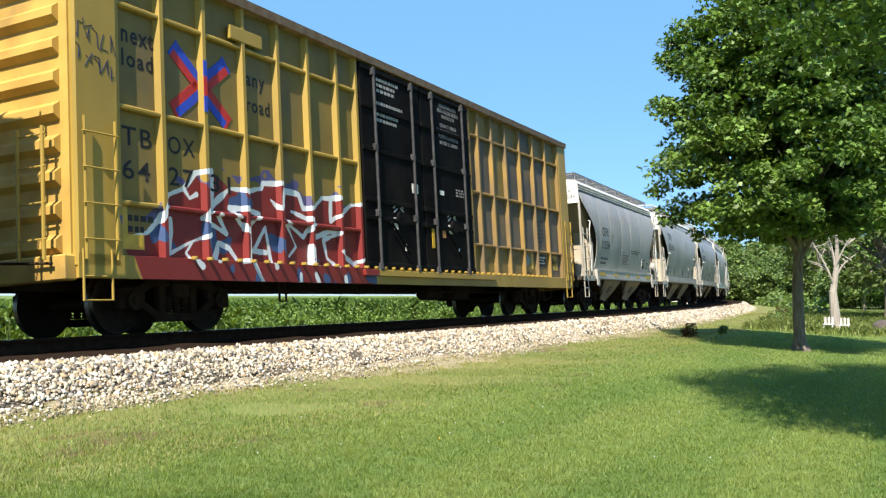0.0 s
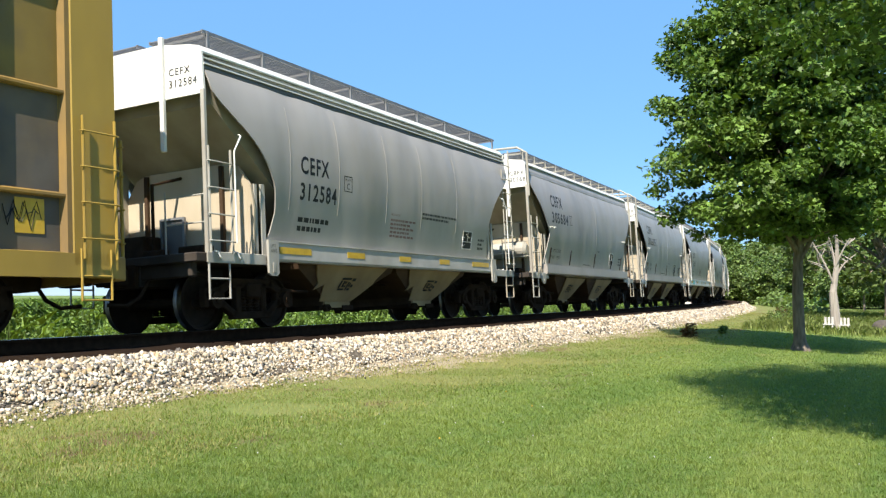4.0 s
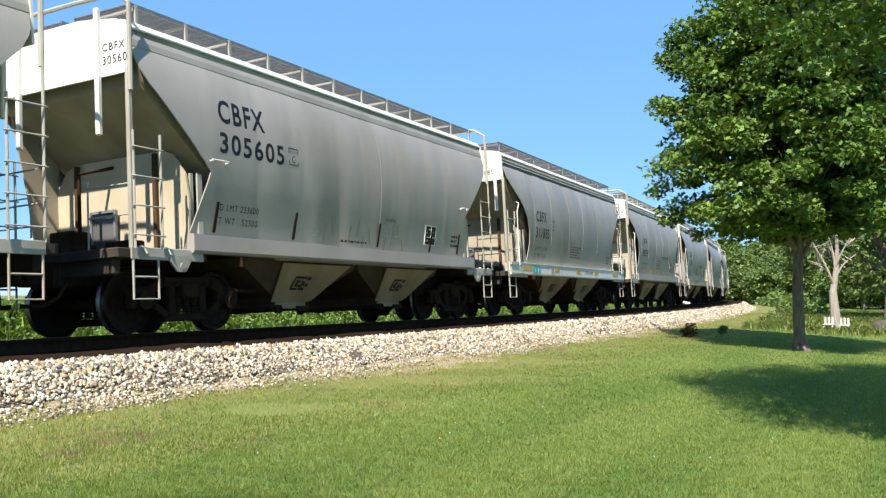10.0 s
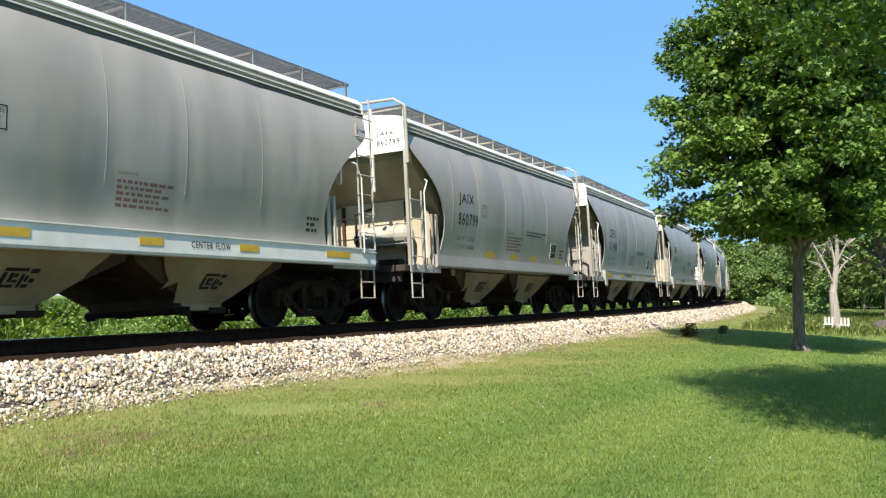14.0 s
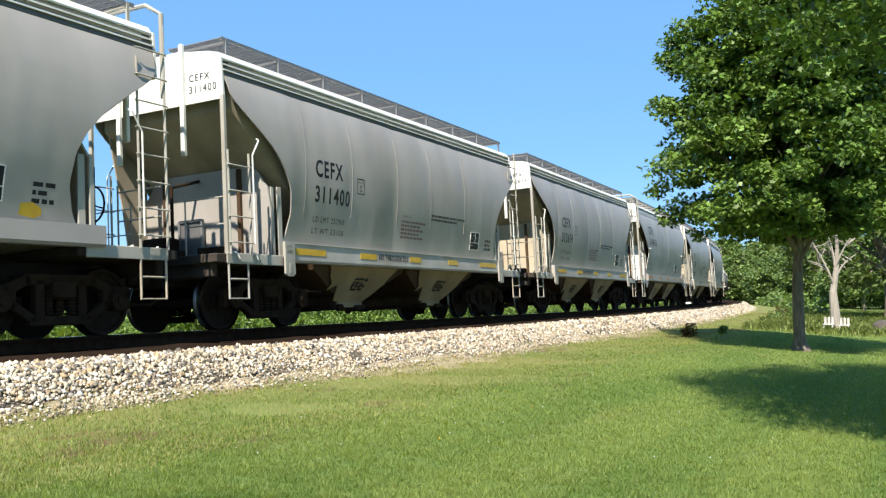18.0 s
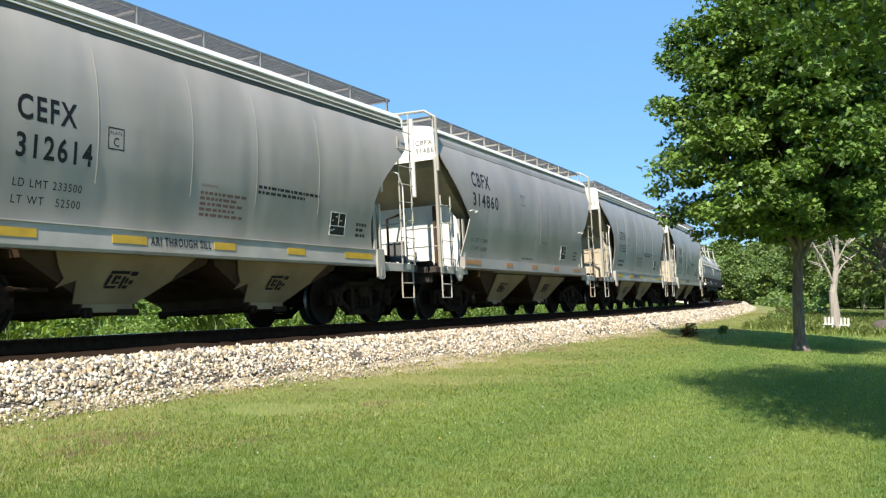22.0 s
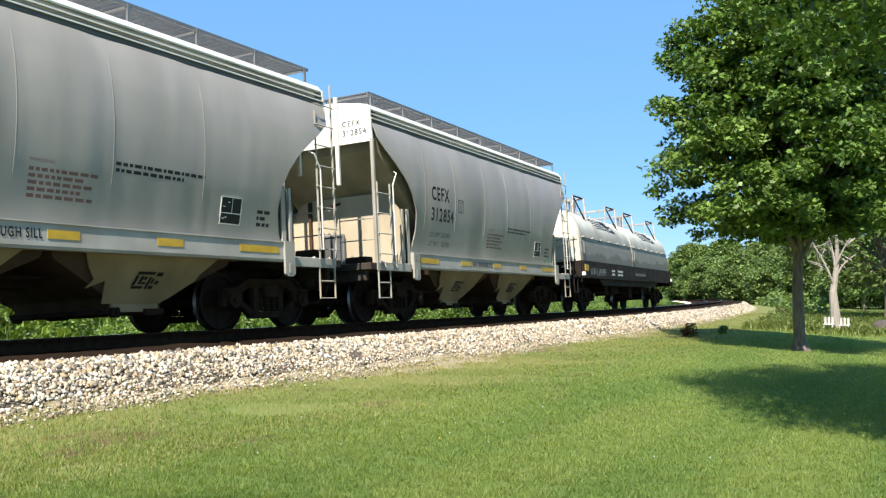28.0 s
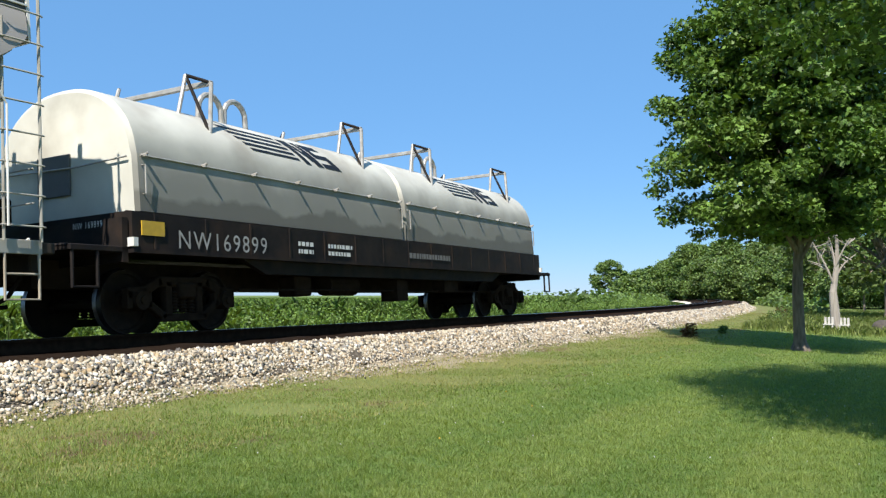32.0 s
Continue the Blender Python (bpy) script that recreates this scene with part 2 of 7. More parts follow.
def ground_material():
    m = bpy.data.materials.new("lawn_and_meadow")
    m.use_nodes = True
    nt = m.node_tree
    bs = nt.nodes["Principled BSDF"]
    L = nt.links.new
    tc = nt.nodes.new("ShaderNodeTexCoord")

    def tex(s, detail=5, st=(1, 1, 1), rot=0.0):
        mp = nt.nodes.new("ShaderNodeMapping")
        mp.inputs["Scale"].default_value = st
        mp.inputs["Rotation"].default_value = (0, 0, rot)
        L(tc.outputs["Object"], mp.inputs["Vector"])
        n = nt.nodes.new("ShaderNodeTexNoise")
        n.inputs["Scale"].default_value, n.inputs["Detail"].default_value = s, detail
        L(mp.outputs["Vector"], n.inputs["Vector"])
        return n.outputs["Fac"]

    def rng(src, a, b, lo=0.0, hi=1.0):
        r = nt.nodes.new("ShaderNodeMapRange")
        for k, v in (("From Min", a), ("From Max", b), ("To Min", lo), ("To Max", hi)):
            r.inputs[k].default_value = v
        L(src, r.inputs["Value"])
        return r.outputs["Result"]

    def mix(f, a, b):
        n = nt.nodes.new("ShaderNodeMix")
        n.data_type = "RGBA"
        L(f, n.inputs["Factor"])
        for i, v in ((6, a), (7, b)):
            if isinstance(v, tuple):
                n.inputs[i].default_value = (*v, 1)
            else:
                L(v, n.inputs[i])
        return n.outputs[2]

    tone = nt.nodes.new("ShaderNodeAttribute")
    tone.attribute_name = "mown"
    col = mix(tone.outputs["Fac"], (0.105, 0.165, 0.04), (0.155, 0.205, 0.055))
    col = mix(rng(tex(1.1, 6, (0.5, 1.3, 1), 0.1), 0.55, 0.72), col, (0.19, 0.195, 0.068))
    col = mix(rng(tex(60, 3), 0.55, 0.8), col, (0.085, 0.13, 0.03))
    # dry worn verge beside the ballast
    at = nt.nodes.new("ShaderNodeAttribute")
    at.attribute_name = "verge"
    def math_node(op, a, b):
        n = nt.nodes.new("ShaderNodeMath")
        n.operation, n.use_clamp = op, True
        for k, v in enumerate((a, b)):
            if isinstance(v, float):
                n.inputs[k].default_value = v
            else:
                L(v, n.inputs[k])
        return n.outputs[0]
    dry = mix(rng(tex(14, 5), 0.4, 0.6), (0.205, 0.195, 0.07), (0.155, 0.175, 0.05))
    col = mix(math_node("MULTIPLY", at.outputs["Fac"], rng(tex(0.9, 5), 0.3, 0.55, 0.35, 1.0)), col, dry)
    bare = math_node("MULTIPLY", rng(tex(0.8, 5, (0.6, 1.3, 1), 0.5), 0.60, 0.66), math_node("MULTIPLY", at.outputs["Fac"], 1.5))
    col = mix(bare, col, (0.15, 0.095, 0.057))
    L(col, bs.inputs["Base Color"])
    bs.inputs["Roughness"].default_value = 0.9
    bs.inputs["Specular IOR Level"].default_value = 0.2
    b = nt.nodes.new("ShaderNodeBump")
    b.inputs["Strength"].default_value, b.inputs["Distance"].default_value = 0.6, 0.03
    L(tex(45, 6), b.inputs["Height"])
    L(b.outputs["Normal"], bs.inputs["Normal"])
    return m


LAWN = ground_material()


# ---- mesh helpers ----
def slab(bm, c, s, rot=None, bevel=0.0):
    """A box at c of full size s, with bevelled edges where asked."""
    r = bmesh.ops.create_cube(bm, size=1.0)
    vs = r["verts"]
    bmesh.ops.scale(bm, vec=s, verts=vs)
    if bevel:
        es = list({e for v in vs for e in v.link_edges})
        out = bmesh.ops.bevel(bm, geom=es, offset=bevel, segments=1, affect="EDGES")
        vs = list({v for f in out["faces"] for v in f.verts} | {v for v in vs if v.is_valid})
    m = Matrix.Translation(c)
    if rot is not None:
        m = m @ rot.to_4x4()
    bmesh.ops.transform(bm, matrix=m, verts=vs)


def rod(bm, a, b, r, n=8, r2=None):
    a, b = Vector(a), Vector(b)
    d = b - a
    q = d.to_track_quat("Z", "Y").to_matrix().to_4x4()
    out = bmesh.ops.create_cone(bm, cap_ends=True, segments=n, radius1=r, radius2=r if r2 is None else r2, depth=d.length)
    bmesh.ops.transform(bm, matrix=Matrix.Translation((a + b) / 2) @ q, verts=out["verts"])


def sweep(bm, pts, radii, n=6):
    """One connected round bar through the points, with a radius at each."""
    pts = [Vector(p) for p in pts]
    rings, q0 = [], None
    for i, p in enumerate(pts):
        d = (pts[min(i + 1, len(pts) - 1)] - pts[max(i - 1, 0)]).normalized()
        q = d.to_track_quat("Z", "Y") if q0 is None else (q0[1].rotation_difference(d) @ q0[0])
        q0 = (q, d)
        rings.append([bm.verts.new(p + q @ Vector((radii[i] * math.cos(2 * math.pi * k / n), radii[i] * math.sin(2 * math.pi * k / n), 0))) for k in range(n)])
    for a, b in zip(rings, rings[1:]):
        for k in range(n):
            bm.faces.new((a[k], a[(k + 1) % n], b[(k + 1) % n], b[k]))
    bm.faces.new(list(reversed(rings[0])))
    bm.faces.new(rings[-1])


def tube(bm, pts, r, n=6):
    sweep(bm, pts, [r] * len(pts), n)


def prism(bm, poly, y0, y1, axis="y"):
    """Extrude a polygon of (x, z) along y, or of (y, z) along x."""
    def at(p, w):
        return (p[0], w, p[1]) if axis == "y" else (w, p[0], p[1])
    lo = [bm.verts.new(at(p, y0)) for p in poly]
    hi = [bm.verts.new(at(p, y1)) for p in poly]
    n = len(poly)
    for i in range(n):
        bm.faces.new((lo[i], lo[(i + 1) % n], hi[(i + 1) % n], hi[i]))
    bm.faces.new(list(reversed(lo)))
    bm.faces.new(hi)


def sheet(bm, grid, off):
    """A closed plate from a grid of points, thickened by the vector off."""
    off = Vector(off)
    R, C = len(grid), len(grid[0])
    a = [[bm.verts.new(p) for p in row] for row in grid]
    b = [[bm.verts.new(Vector(p) + off) for p in row] for row in grid]
    for i in range(R - 1):
        for j in range(C - 1):
            bm.faces.new((a[i][j], a[i][j + 1], a[i + 1][j + 1], a[i + 1][j]))
            bm.faces.new((b[i][j], b[i + 1][j], b[i + 1][j + 1], b[i][j + 1]))
    for i in range(R - 1):
        for j in (0, C - 1):
            bm.faces.new((a[i][j], a[i + 1][j], b[i + 1][j], b[i][j]))
    for j in range(C - 1):
        for i in (0, R - 1):
            bm.faces.new((a[i][j], b[i][j], b[i][j + 1], a[i][j + 1]))


def finish(bm, mat, smooth=False):
    bmesh.ops.recalc_face_normals(bm, faces=bm.faces)
    me = bpy.data.meshes.new("mesh")
    bm.to_mesh(me)
    bm.free()
    for m in (mat if isinstance(mat, (list, tuple)) else [mat]):
        me.materials.append(m)
    if smooth:
        me.shade_smooth()
        me.set_sharp_from_angle(angle=radians(35))
    return me


def part(name, me, parent, label="", m=None):
    """Links a mesh as one part under a thing or part."""
    ob = new(name, me)
    ob.parent = parent
    if m is not None:
        ob.matrix_basis = m
    if label:
        ob["label"] = label
    return ob


MESHES = {}


def shared(key, build, mat, smooth=False):
    """The mesh under that key, built once."""
    if key not in MESHES:
        bm = bmesh.new()
        build(bm)
        MESHES[key] = finish(bm, mat, smooth)
    return MESHES[key]


def thing(name, label, category, group="", kind=""):
    return tagged(new(name), label, category, group, kind)


def pydata(name, verts, faces, mat, smooth=False):
    """A mesh from numpy arrays with faces all of one length."""
    verts, faces = np.asarray(verts, dtype=np.float32), np.asarray(faces, dtype=np.int32)
    me = bpy.data.meshes.new(name)
    k = faces.shape[1]
    me.vertices.add(len(verts))
    me.vertices.foreach_set("co", verts.ravel())
    me.loops.add(faces.size)
    me.loops.foreach_set("vertex_index", faces.ravel())
    me.polygons.add(len(faces))
    me.polygons.foreach_set("loop_start", np.arange(0, faces.size, k, dtype=np.int32))
    me.update(calc_edges=True)
    me.validate()
    me.materials.append(mat)
    if smooth:
        me.shade_smooth()
    return me


# ---- the line's course ----
SG = np.arange(-60, 420, 0.5)
_k = np.interp(SG, [-20, 15, 35, 200], [0.00034, 0.00224, 0.00212, 0.00205])
_th = np.concatenate([[0], np.cumsum((_k[1:] + _k[:-1]) / 2 * 0.5)])
_i0 = int(np.argmin(abs(SG)))
_th -= _th[_i0]
_tm = (_th[1:] + _th[:-1]) / 2
_cx = np.concatenate([[0], np.cumsum(np.cos(_tm) * 0.5)])
_cy = np.concatenate([[0], np.cumsum(np.sin(_tm) * 0.5)])
_cx, _cy = _cx - _cx[_i0], _cy - _cy[_i0] + 10.806
RAIL_Z, LEAN = EYE_Z - 0.593, radians(3.3)


def course(s):
    """x, y and heading of the line's centre at the length s."""
    return np.interp(s, SG, _cx), np.interp(s, SG, _cy), np.interp(s, SG, _th)


def beside(s, q):
    """The point q metres from the line's centre towards the camera's side."""
    x, y, h = course(s)
    return x + q * np.sin(h), y - q * np.cos(h)


def tilt(q):
    """Height over the centre that the raised outer rail gives at the offset q."""
    return q * math.sin(LEAN)


def offset_of(x, y):
    """Rough signed distance of (x, y) from the line, positive on the camera's side, by a table."""
    d = (np.asarray(x)[..., None] - _cx[::4]) ** 2 + (np.asarray(y)[..., None] - _cy[::4]) ** 2
    i = np.argmin(d, axis=-1) * 4
    return (np.asarray(x) - _cx[i]) * np.sin(_th[i]) - (np.asarray(y) - _cy[i]) * np.cos(_th[i])


def ground_z(x, y):
    """Height of the ground."""
    x, y = np.asarray(x, dtype=float), np.asarray(y, dtype=float)
    q = offset_of(x, y)
    near = np.interp(q, [-60, -12, -5, -3.4, 3.6, 5.5, 9, 14, 60], [0.2, 0.25, 0.4, 0.44, 0.42, 0.29, 0.06, 0.0, -0.2])
    r = np.hypot(x, y)
    return near + 0.02 * np.sin(x * 0.5 + 1) * np.sin(y * 0.7) + np.clip((r - 26) / 20, 0, 1) * np.clip((q - 8) / 12, 0, 1) * 0.15


def tufts(x, y):
    """Fine unevenness of the turf, about -1 to 1."""
    f = np.zeros_like(np.asarray(x, dtype=float))
    for k in range(9):
        a, w = 2.4 * k + 0.3, 9.0 * 1.33 ** k
        f += np.sin(w * (np.cos(a) * x + np.sin(a) * y) + 1.7 * np.sin(0.37 * w * (np.sin(a) * x - np.cos(a) * y) + k))
    return f / 3.2


def mown_tone(x, y):
    """Light and dark mowing lanes that follow the line, 0 to 1."""
    q = offset_of(x, y)
    lane = 0.5 + 0.5 * np.clip(2.2 * np.sin(2 * np.pi * (q + 0.25 * np.sin(0.23 * x)) / 1.9), -1, 1)
    blotch = np.sin(0.7 * x + 1.3 * np.sin(0.9 * y)) * np.sin(1.1 * y + 0.8 * np.sin(0.5 * x))
    return np.clip(0.5 + 0.24 * (lane - 0.5) * np.clip((q - 5.5) / 2, 0.2, 1) * 2 + 0.25 * blotch, 0, 1)


# ---- ground, line ----
def build_ground():
    def axis(lo, hi, far_lo, far_hi):
        a = np.arange(lo, hi, 0.3)
        up = hi + np.cumsum(0.6 * 1.13 ** np.arange(1, 70))
        dn = lo - np.cumsum(0.6 * 1.13 ** np.arange(1, 70))
        return np.concatenate([dn[dn > far_lo][::-1], a, up[up < far_hi]])
    xs, ys = axis(-12, 60, -3000, 3600), axis(-14, 34, -3000, 3600)
    X, Y = np.meshgrid(xs, ys, indexing="ij")
    Z = ground_z(X, Y)
    n, m = X.shape
    i = (np.arange(n - 1)[:, None] * m + np.arange(m - 1)).ravel()
    me = pydata("ground", np.stack([X, Y, Z], -1).reshape(-1, 3), np.stack([i, i + m, i + m + 1, i + 1], -1), LAWN, True)
    verge = me.attributes.new("verge", "FLOAT", "POINT")
    verge.data.foreach_set("value", np.interp(np.abs(offset_of(X.ravel(), Y.ravel())), [4.5, 7.2], [1.0, 0.0]).astype(np.float32))
    mown = me.attributes.new("mown", "FLOAT", "POINT")
    mown.data.foreach_set("value", mown_tone(X.ravel(), Y.ravel()).astype(np.float32))
    return tagged(new("ground", me), "mown green lawn running into rough meadow", "ground", kind="structure")


def ribbon(name, s0, s1, step, profile, mat, jitter=0.0, seed=1):
    """A strip along the line, with a cross-section of (offset, height)."""
    rng = np.random.default_rng(seed)
    s = np.arange(s0, s1 + step / 2, step)
    V = []
    for q, z in profile:
        x, y = beside(s, q)
        V.append(np.stack([x, y, z + jitter * rng.standard_normal(len(s))], -1))
    V = np.stack(V, 1)
    n, m = V.shape[:2]
    i = (np.arange(n - 1)[:, None] * m + np.arange(m - 1)).ravel()
    return pydata(name, V.reshape(-1, 3), np.stack([i, i + m, i + m + 1, i + 1], -1), mat)


BED_Z = RAIL_Z - 0.20
CREST = BED_Z + tilt(2.8) - 0.07


def bank_z(q):
    """Height of the ballast bank's face at the offset q."""
    return np.interp(q, [2.8, 3.0, 3.25, 3.5, 3.8, 4.6], [CREST, CREST - 0.05, 0.64, 0.49, 0.41, 0.34])


def build_line():
    bed = [(2.8, CREST)] + [(q, BED_Z + tilt(q)) for q in (2.0, 1.4, 0.7, 0.0, -0.7, -1.4, -2.0, -2.5)]
    track = tagged(new("railway_track"), "railway track with rusty rails on dark creosoted ties", "track", kind="structure")
    part("track_bed", ribbon("track_bed", -40, 380, 0.4, bed, BEDDARK, 0.012), track, "near-black stone bed")
    near = [(q, float(bank_z(q))) for q in (3.42, 3.25, 3.0, 2.8)]
    foot = [(4.2, 0.34), (3.8, 0.40), (3.6, 0.44), (3.42, float(bank_z(3.42)))]
    whole = [(4.0, 0.24)] + [(q, float(bank_z(q))) for q in (3.6, 3.42, 3.25, 3.0, 2.8)]
    far = [(-2.5, BED_Z + tilt(-2.5)), (-2.9, 0.52), (-3.4, 0.34)]
    bank = tagged(new("ballast_shoulder", ribbon("ballast", -40, 50, 0.3, near, BALLAST, 0.02, 2)), "bank of pale crushed limestone ballast", "ballast", kind="structure")
    part("ballast_foot", ribbon("foot", -40, 50, 0.3, foot, GRAVEL, 0.012, 4), bank, "fine dusty gravel at the foot of the bank")
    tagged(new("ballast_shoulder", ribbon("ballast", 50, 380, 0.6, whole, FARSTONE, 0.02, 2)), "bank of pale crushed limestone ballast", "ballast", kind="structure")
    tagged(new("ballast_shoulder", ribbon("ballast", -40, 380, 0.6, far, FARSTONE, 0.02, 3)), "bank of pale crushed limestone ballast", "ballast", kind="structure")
    web = [(0.075, 0.0), (0.07, 0.012), (0.012, 0.03), (0.012, 0.13), (0.036, 0.145), (0.036, 0.178)]
    for side in (0.755, -0.755):
        prof = [(side + a, RAIL_Z - 0.18 + b + tilt(side)) for a, b in web] + [(side - a, RAIL_Z - 0.18 + b + tilt(side)) for a, b in reversed(web)]
        rail = part("rail", ribbon("rail", -40, 380, 0.5, prof, RAILSTEEL), track, "rusty steel rail")
        top = [(side + 0.036, RAIL_Z - 0.001 + tilt(side)), (side - 0.036, RAIL_Z - 0.001 + tilt(side))]
        part("rail_head", ribbon("rail_head", -40, 380, 0.5, top, RAILTOP), rail, "polished rail head")

    def tie(bm):
        slab(bm, (0, 0, 0), (0.22, 2.6, 0.16), bevel=0.012)
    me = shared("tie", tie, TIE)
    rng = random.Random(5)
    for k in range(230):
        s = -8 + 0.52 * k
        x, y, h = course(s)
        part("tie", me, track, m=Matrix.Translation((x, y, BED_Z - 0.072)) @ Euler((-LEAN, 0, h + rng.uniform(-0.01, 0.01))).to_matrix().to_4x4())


def icosa():
    p = (1 + 5 ** 0.5) / 2
    v = [(-1, p, 0), (1, p, 0), (-1, -p, 0), (1, -p, 0), (0, -1, p), (0, 1, p), (0, -1, -p), (0, 1, -p), (p, 0, -1), (p, 0, 1), (-p, 0, -1), (-p, 0, 1)]
    f = [(0, 11, 5), (0, 5, 1), (0, 1, 7), (0, 7, 10), (0, 10, 11), (1, 5, 9), (5, 11, 4), (11, 10, 2), (10, 7, 6), (7, 1, 8),
         (3, 9, 4), (3, 4, 2), (3, 2, 6), (3, 6, 8), (3, 8, 9), (4, 9, 5), (2, 4, 11), (6, 2, 10), (8, 6, 7), (9, 8, 1)]
    return np.array(v) / math.hypot(1, p), np.array(f)


def chip():
    """A rough broken block: eight corners, six faces."""
    v = np.array([(x, y, z) for x in (-1, 1) for y in (-1, 1) for z in (-1, 1)], dtype=float) * 0.68
    f = [(0, 1, 3, 2), (4, 6, 7, 5), (0, 4, 5, 1), (2, 3, 7, 6), (0, 2, 6, 4), (1, 5, 7, 3)]
    return v, np.array([t for a, b, c, d in f for t in ((a, b, c), (a, c, d))])


def rotations(rng, n):
    q = rng.standard_normal((n, 4))
    q /= np.linalg.norm(q, axis=1)[:, None]
    w, x, y, z = q.T
    return np.stack([1 - 2 * (y * y + z * z), 2 * (x * y - z * w), 2 * (x * z + y * w), 2 * (x * y + z * w), 1 - 2 * (x * x + z * z), 2 * (y * z - x * w),
                     2 * (x * z - y * w), 2 * (y * z + x * w), 1 - 2 * (x * x + y * y)], -1).reshape(n, 3, 3)


def build_stones():
    rng = np.random.default_rng(11)
    V0, F0 = chip()
    S, Q, R = [], [], []
    for s0, s1, dens, r0 in ((3.5, 22, 1900, 0.0195), (22, 45, 700, 0.026), (45, 95, 190, 0.038)):
        n = int((s1 - s0) * 1.2 * dens)
        s = rng.uniform(s0, s1, n)
        q = 2.76 + 1.2 * rng.random(n) ** 1.05
        edge = q - np.interp(s, [6, 20], [3.38, 3.40]) - 0.07 * np.sin(s * 1.3) - 0.06 * np.sin(s * 3.1)
        keep = (edge < 0) | (rng.random(n) < np.clip(0.6 - 1.5 * edge, 0.04, 1))
        S.append(s[keep]), Q.append(q[keep]), R.append(r0 * np.clip(rng.lognormal(0, 0.42, keep.sum()), 0.4, 2.1) * np.interp(q[keep], [3.0, 3.35, 3.9], [1.0, 0.75, 0.42]))
    s, q, r = np.concatenate(S), np.concatenate(Q), np.concatenate(R)
    x, y = beside(s, q)
    P = np.stack([x, y, bank_z(q) + 0.35 * r + 0.012 * rng.random(len(s))], -1)
    n = len(s)
    sc = r[:, None] * np.stack([rng.uniform(0.9, 1.6, n), rng.uniform(0.75, 1.15, n), rng.uniform(0.5, 0.9, n)], -1)
    lump = 1 + rng.uniform(-0.55, 0.35, (n, 8, 3))
    V = np.einsum("nij,nvj->nvi", rotations(rng, n), V0[None] * lump * sc[:, None, :]) + P[:, None, :]
    first = np.argsort(np.hypot(s - 9, 4 * (q - 3.1)))[:300]
    rest = np.ones(n, bool)
    rest[first] = False
    k = int(rest.sum())
    F = (F0[None] + 8 * np.arange(k)[:, None, None]).reshape(-1, 3)
    stones = tagged(new("ballast_stones", pydata("stones", V[rest].reshape(-1, 3), F, STONE)), "loose pale limestone ballast stones", "stones", kind="stuff")
    kinds = [pydata("stone", V0 * (1 + rng.uniform(-0.42, 0.3, (8, 3))), F0, STONE_ONE) for _ in range(8)]
    for i in first:
        part("stone", kinds[i % 8], stones, m=Matrix.LocRotScale(Vector(P[i]), Euler(rng.uniform(0, 6.28, 3)), Vector(sc[i])))


# ---- cars: shared parts ----
WHEEL_R = 0.457
WHEELSETS = []


def wheelset_mesh(bm):
    prof = [(0.0, 0.60), (0.11, 0.60), (0.12, 0.655), (0.30, 0.70), (0.385, 0.675), (0.485, 0.668), (0.470, 0.695), (0.457, 0.71), (0.452, 0.795), (0.40, 0.80),
            (0.385, 0.76), (0.28, 0.735), (0.14, 0.73), (0.12, 0.79), (0.0, 0.79)]
    N = 36
    for sgn in (1, -1):
        rings = []
        for r, yy in prof:
            rings.append([bm.verts.new((r * math.cos(2 * math.pi * i / N), sgn * yy, r * math.sin(2 * math.pi * i / N))) for i in range(N)] if r else None)
        for k, (a, b) in enumerate(zip(rings, rings[1:])):
            if a is None or b is None:
                ring = b or a
                bm.faces.new(ring)
                continue
            for i in range(N):
                f = bm.faces.new((a[i], a[(i + 1) % N], b[(i + 1) % N], b[i]))
                if prof[k][0] > 0.45 and prof[k + 1][0] > 0.45:
                    f.material_index = 1
        for a in (0.4, 2.5, 4.4):
            slab(bm, (0.33 * math.cos(a), sgn * 0.735, 0.33 * math.sin(a)), (0.05, 0.012, 0.03))
    rod(bm, (0, -1.05, 0), (0, 1.05, 0), 0.08, 12)


def truck_frame_mesh(bm):
    # members of the cast frame
    for a, b, w in (((-1.1, 0.56), (-0.78, 0.58), 0.16), ((-0.80, 0.58), (-0.48, 0.74), 0.14), ((-0.52, 0.73), (0.52, 0.73), 0.15), ((0.48, 0.74), (0.80, 0.58), 0.14), ((0.78, 0.58), (1.1, 0.56), 0.16),
                    ((-0.82, 0.48), (-0.40, 0.22), 0.11), ((-0.45, 0.21), (0.45, 0.21), 0.12), ((0.40, 0.22), (0.82, 0.48), 0.11), ((-0.32, 0.24), (-0.32, 0.72), 0.13), ((0.32, 0.24), (0.32, 0.72), 0.13),
                    ((-1.07, 0.36), (-1.07, 0.58), 0.10), ((1.07, 0.36), (1.07, 0.58), 0.10), ((-0.70, 0.36), (-0.70, 0.58), 0.08), ((0.70, 0.36), (0.70, 0.58), 0.08)):
        a, b = Vector((a[0], 0, a[1])), Vector((b[0], 0, b[1]))
        d = b - a
        slab(bm, (a + b) / 2, (d.length + 0.04, 0.13, w), Euler((0, -math.atan2(d.z, d.x), 0)).to_matrix(), 0.015)
    for x in (-0.89, 0.89):
        rod(bm, (x, -0.12, WHEEL_R), (x, 0.10, WHEEL_R), 0.135, 14)
        rod(bm, (x, -0.15, WHEEL_R), (x, -0.12, WHEEL_R), 0.06, 8)


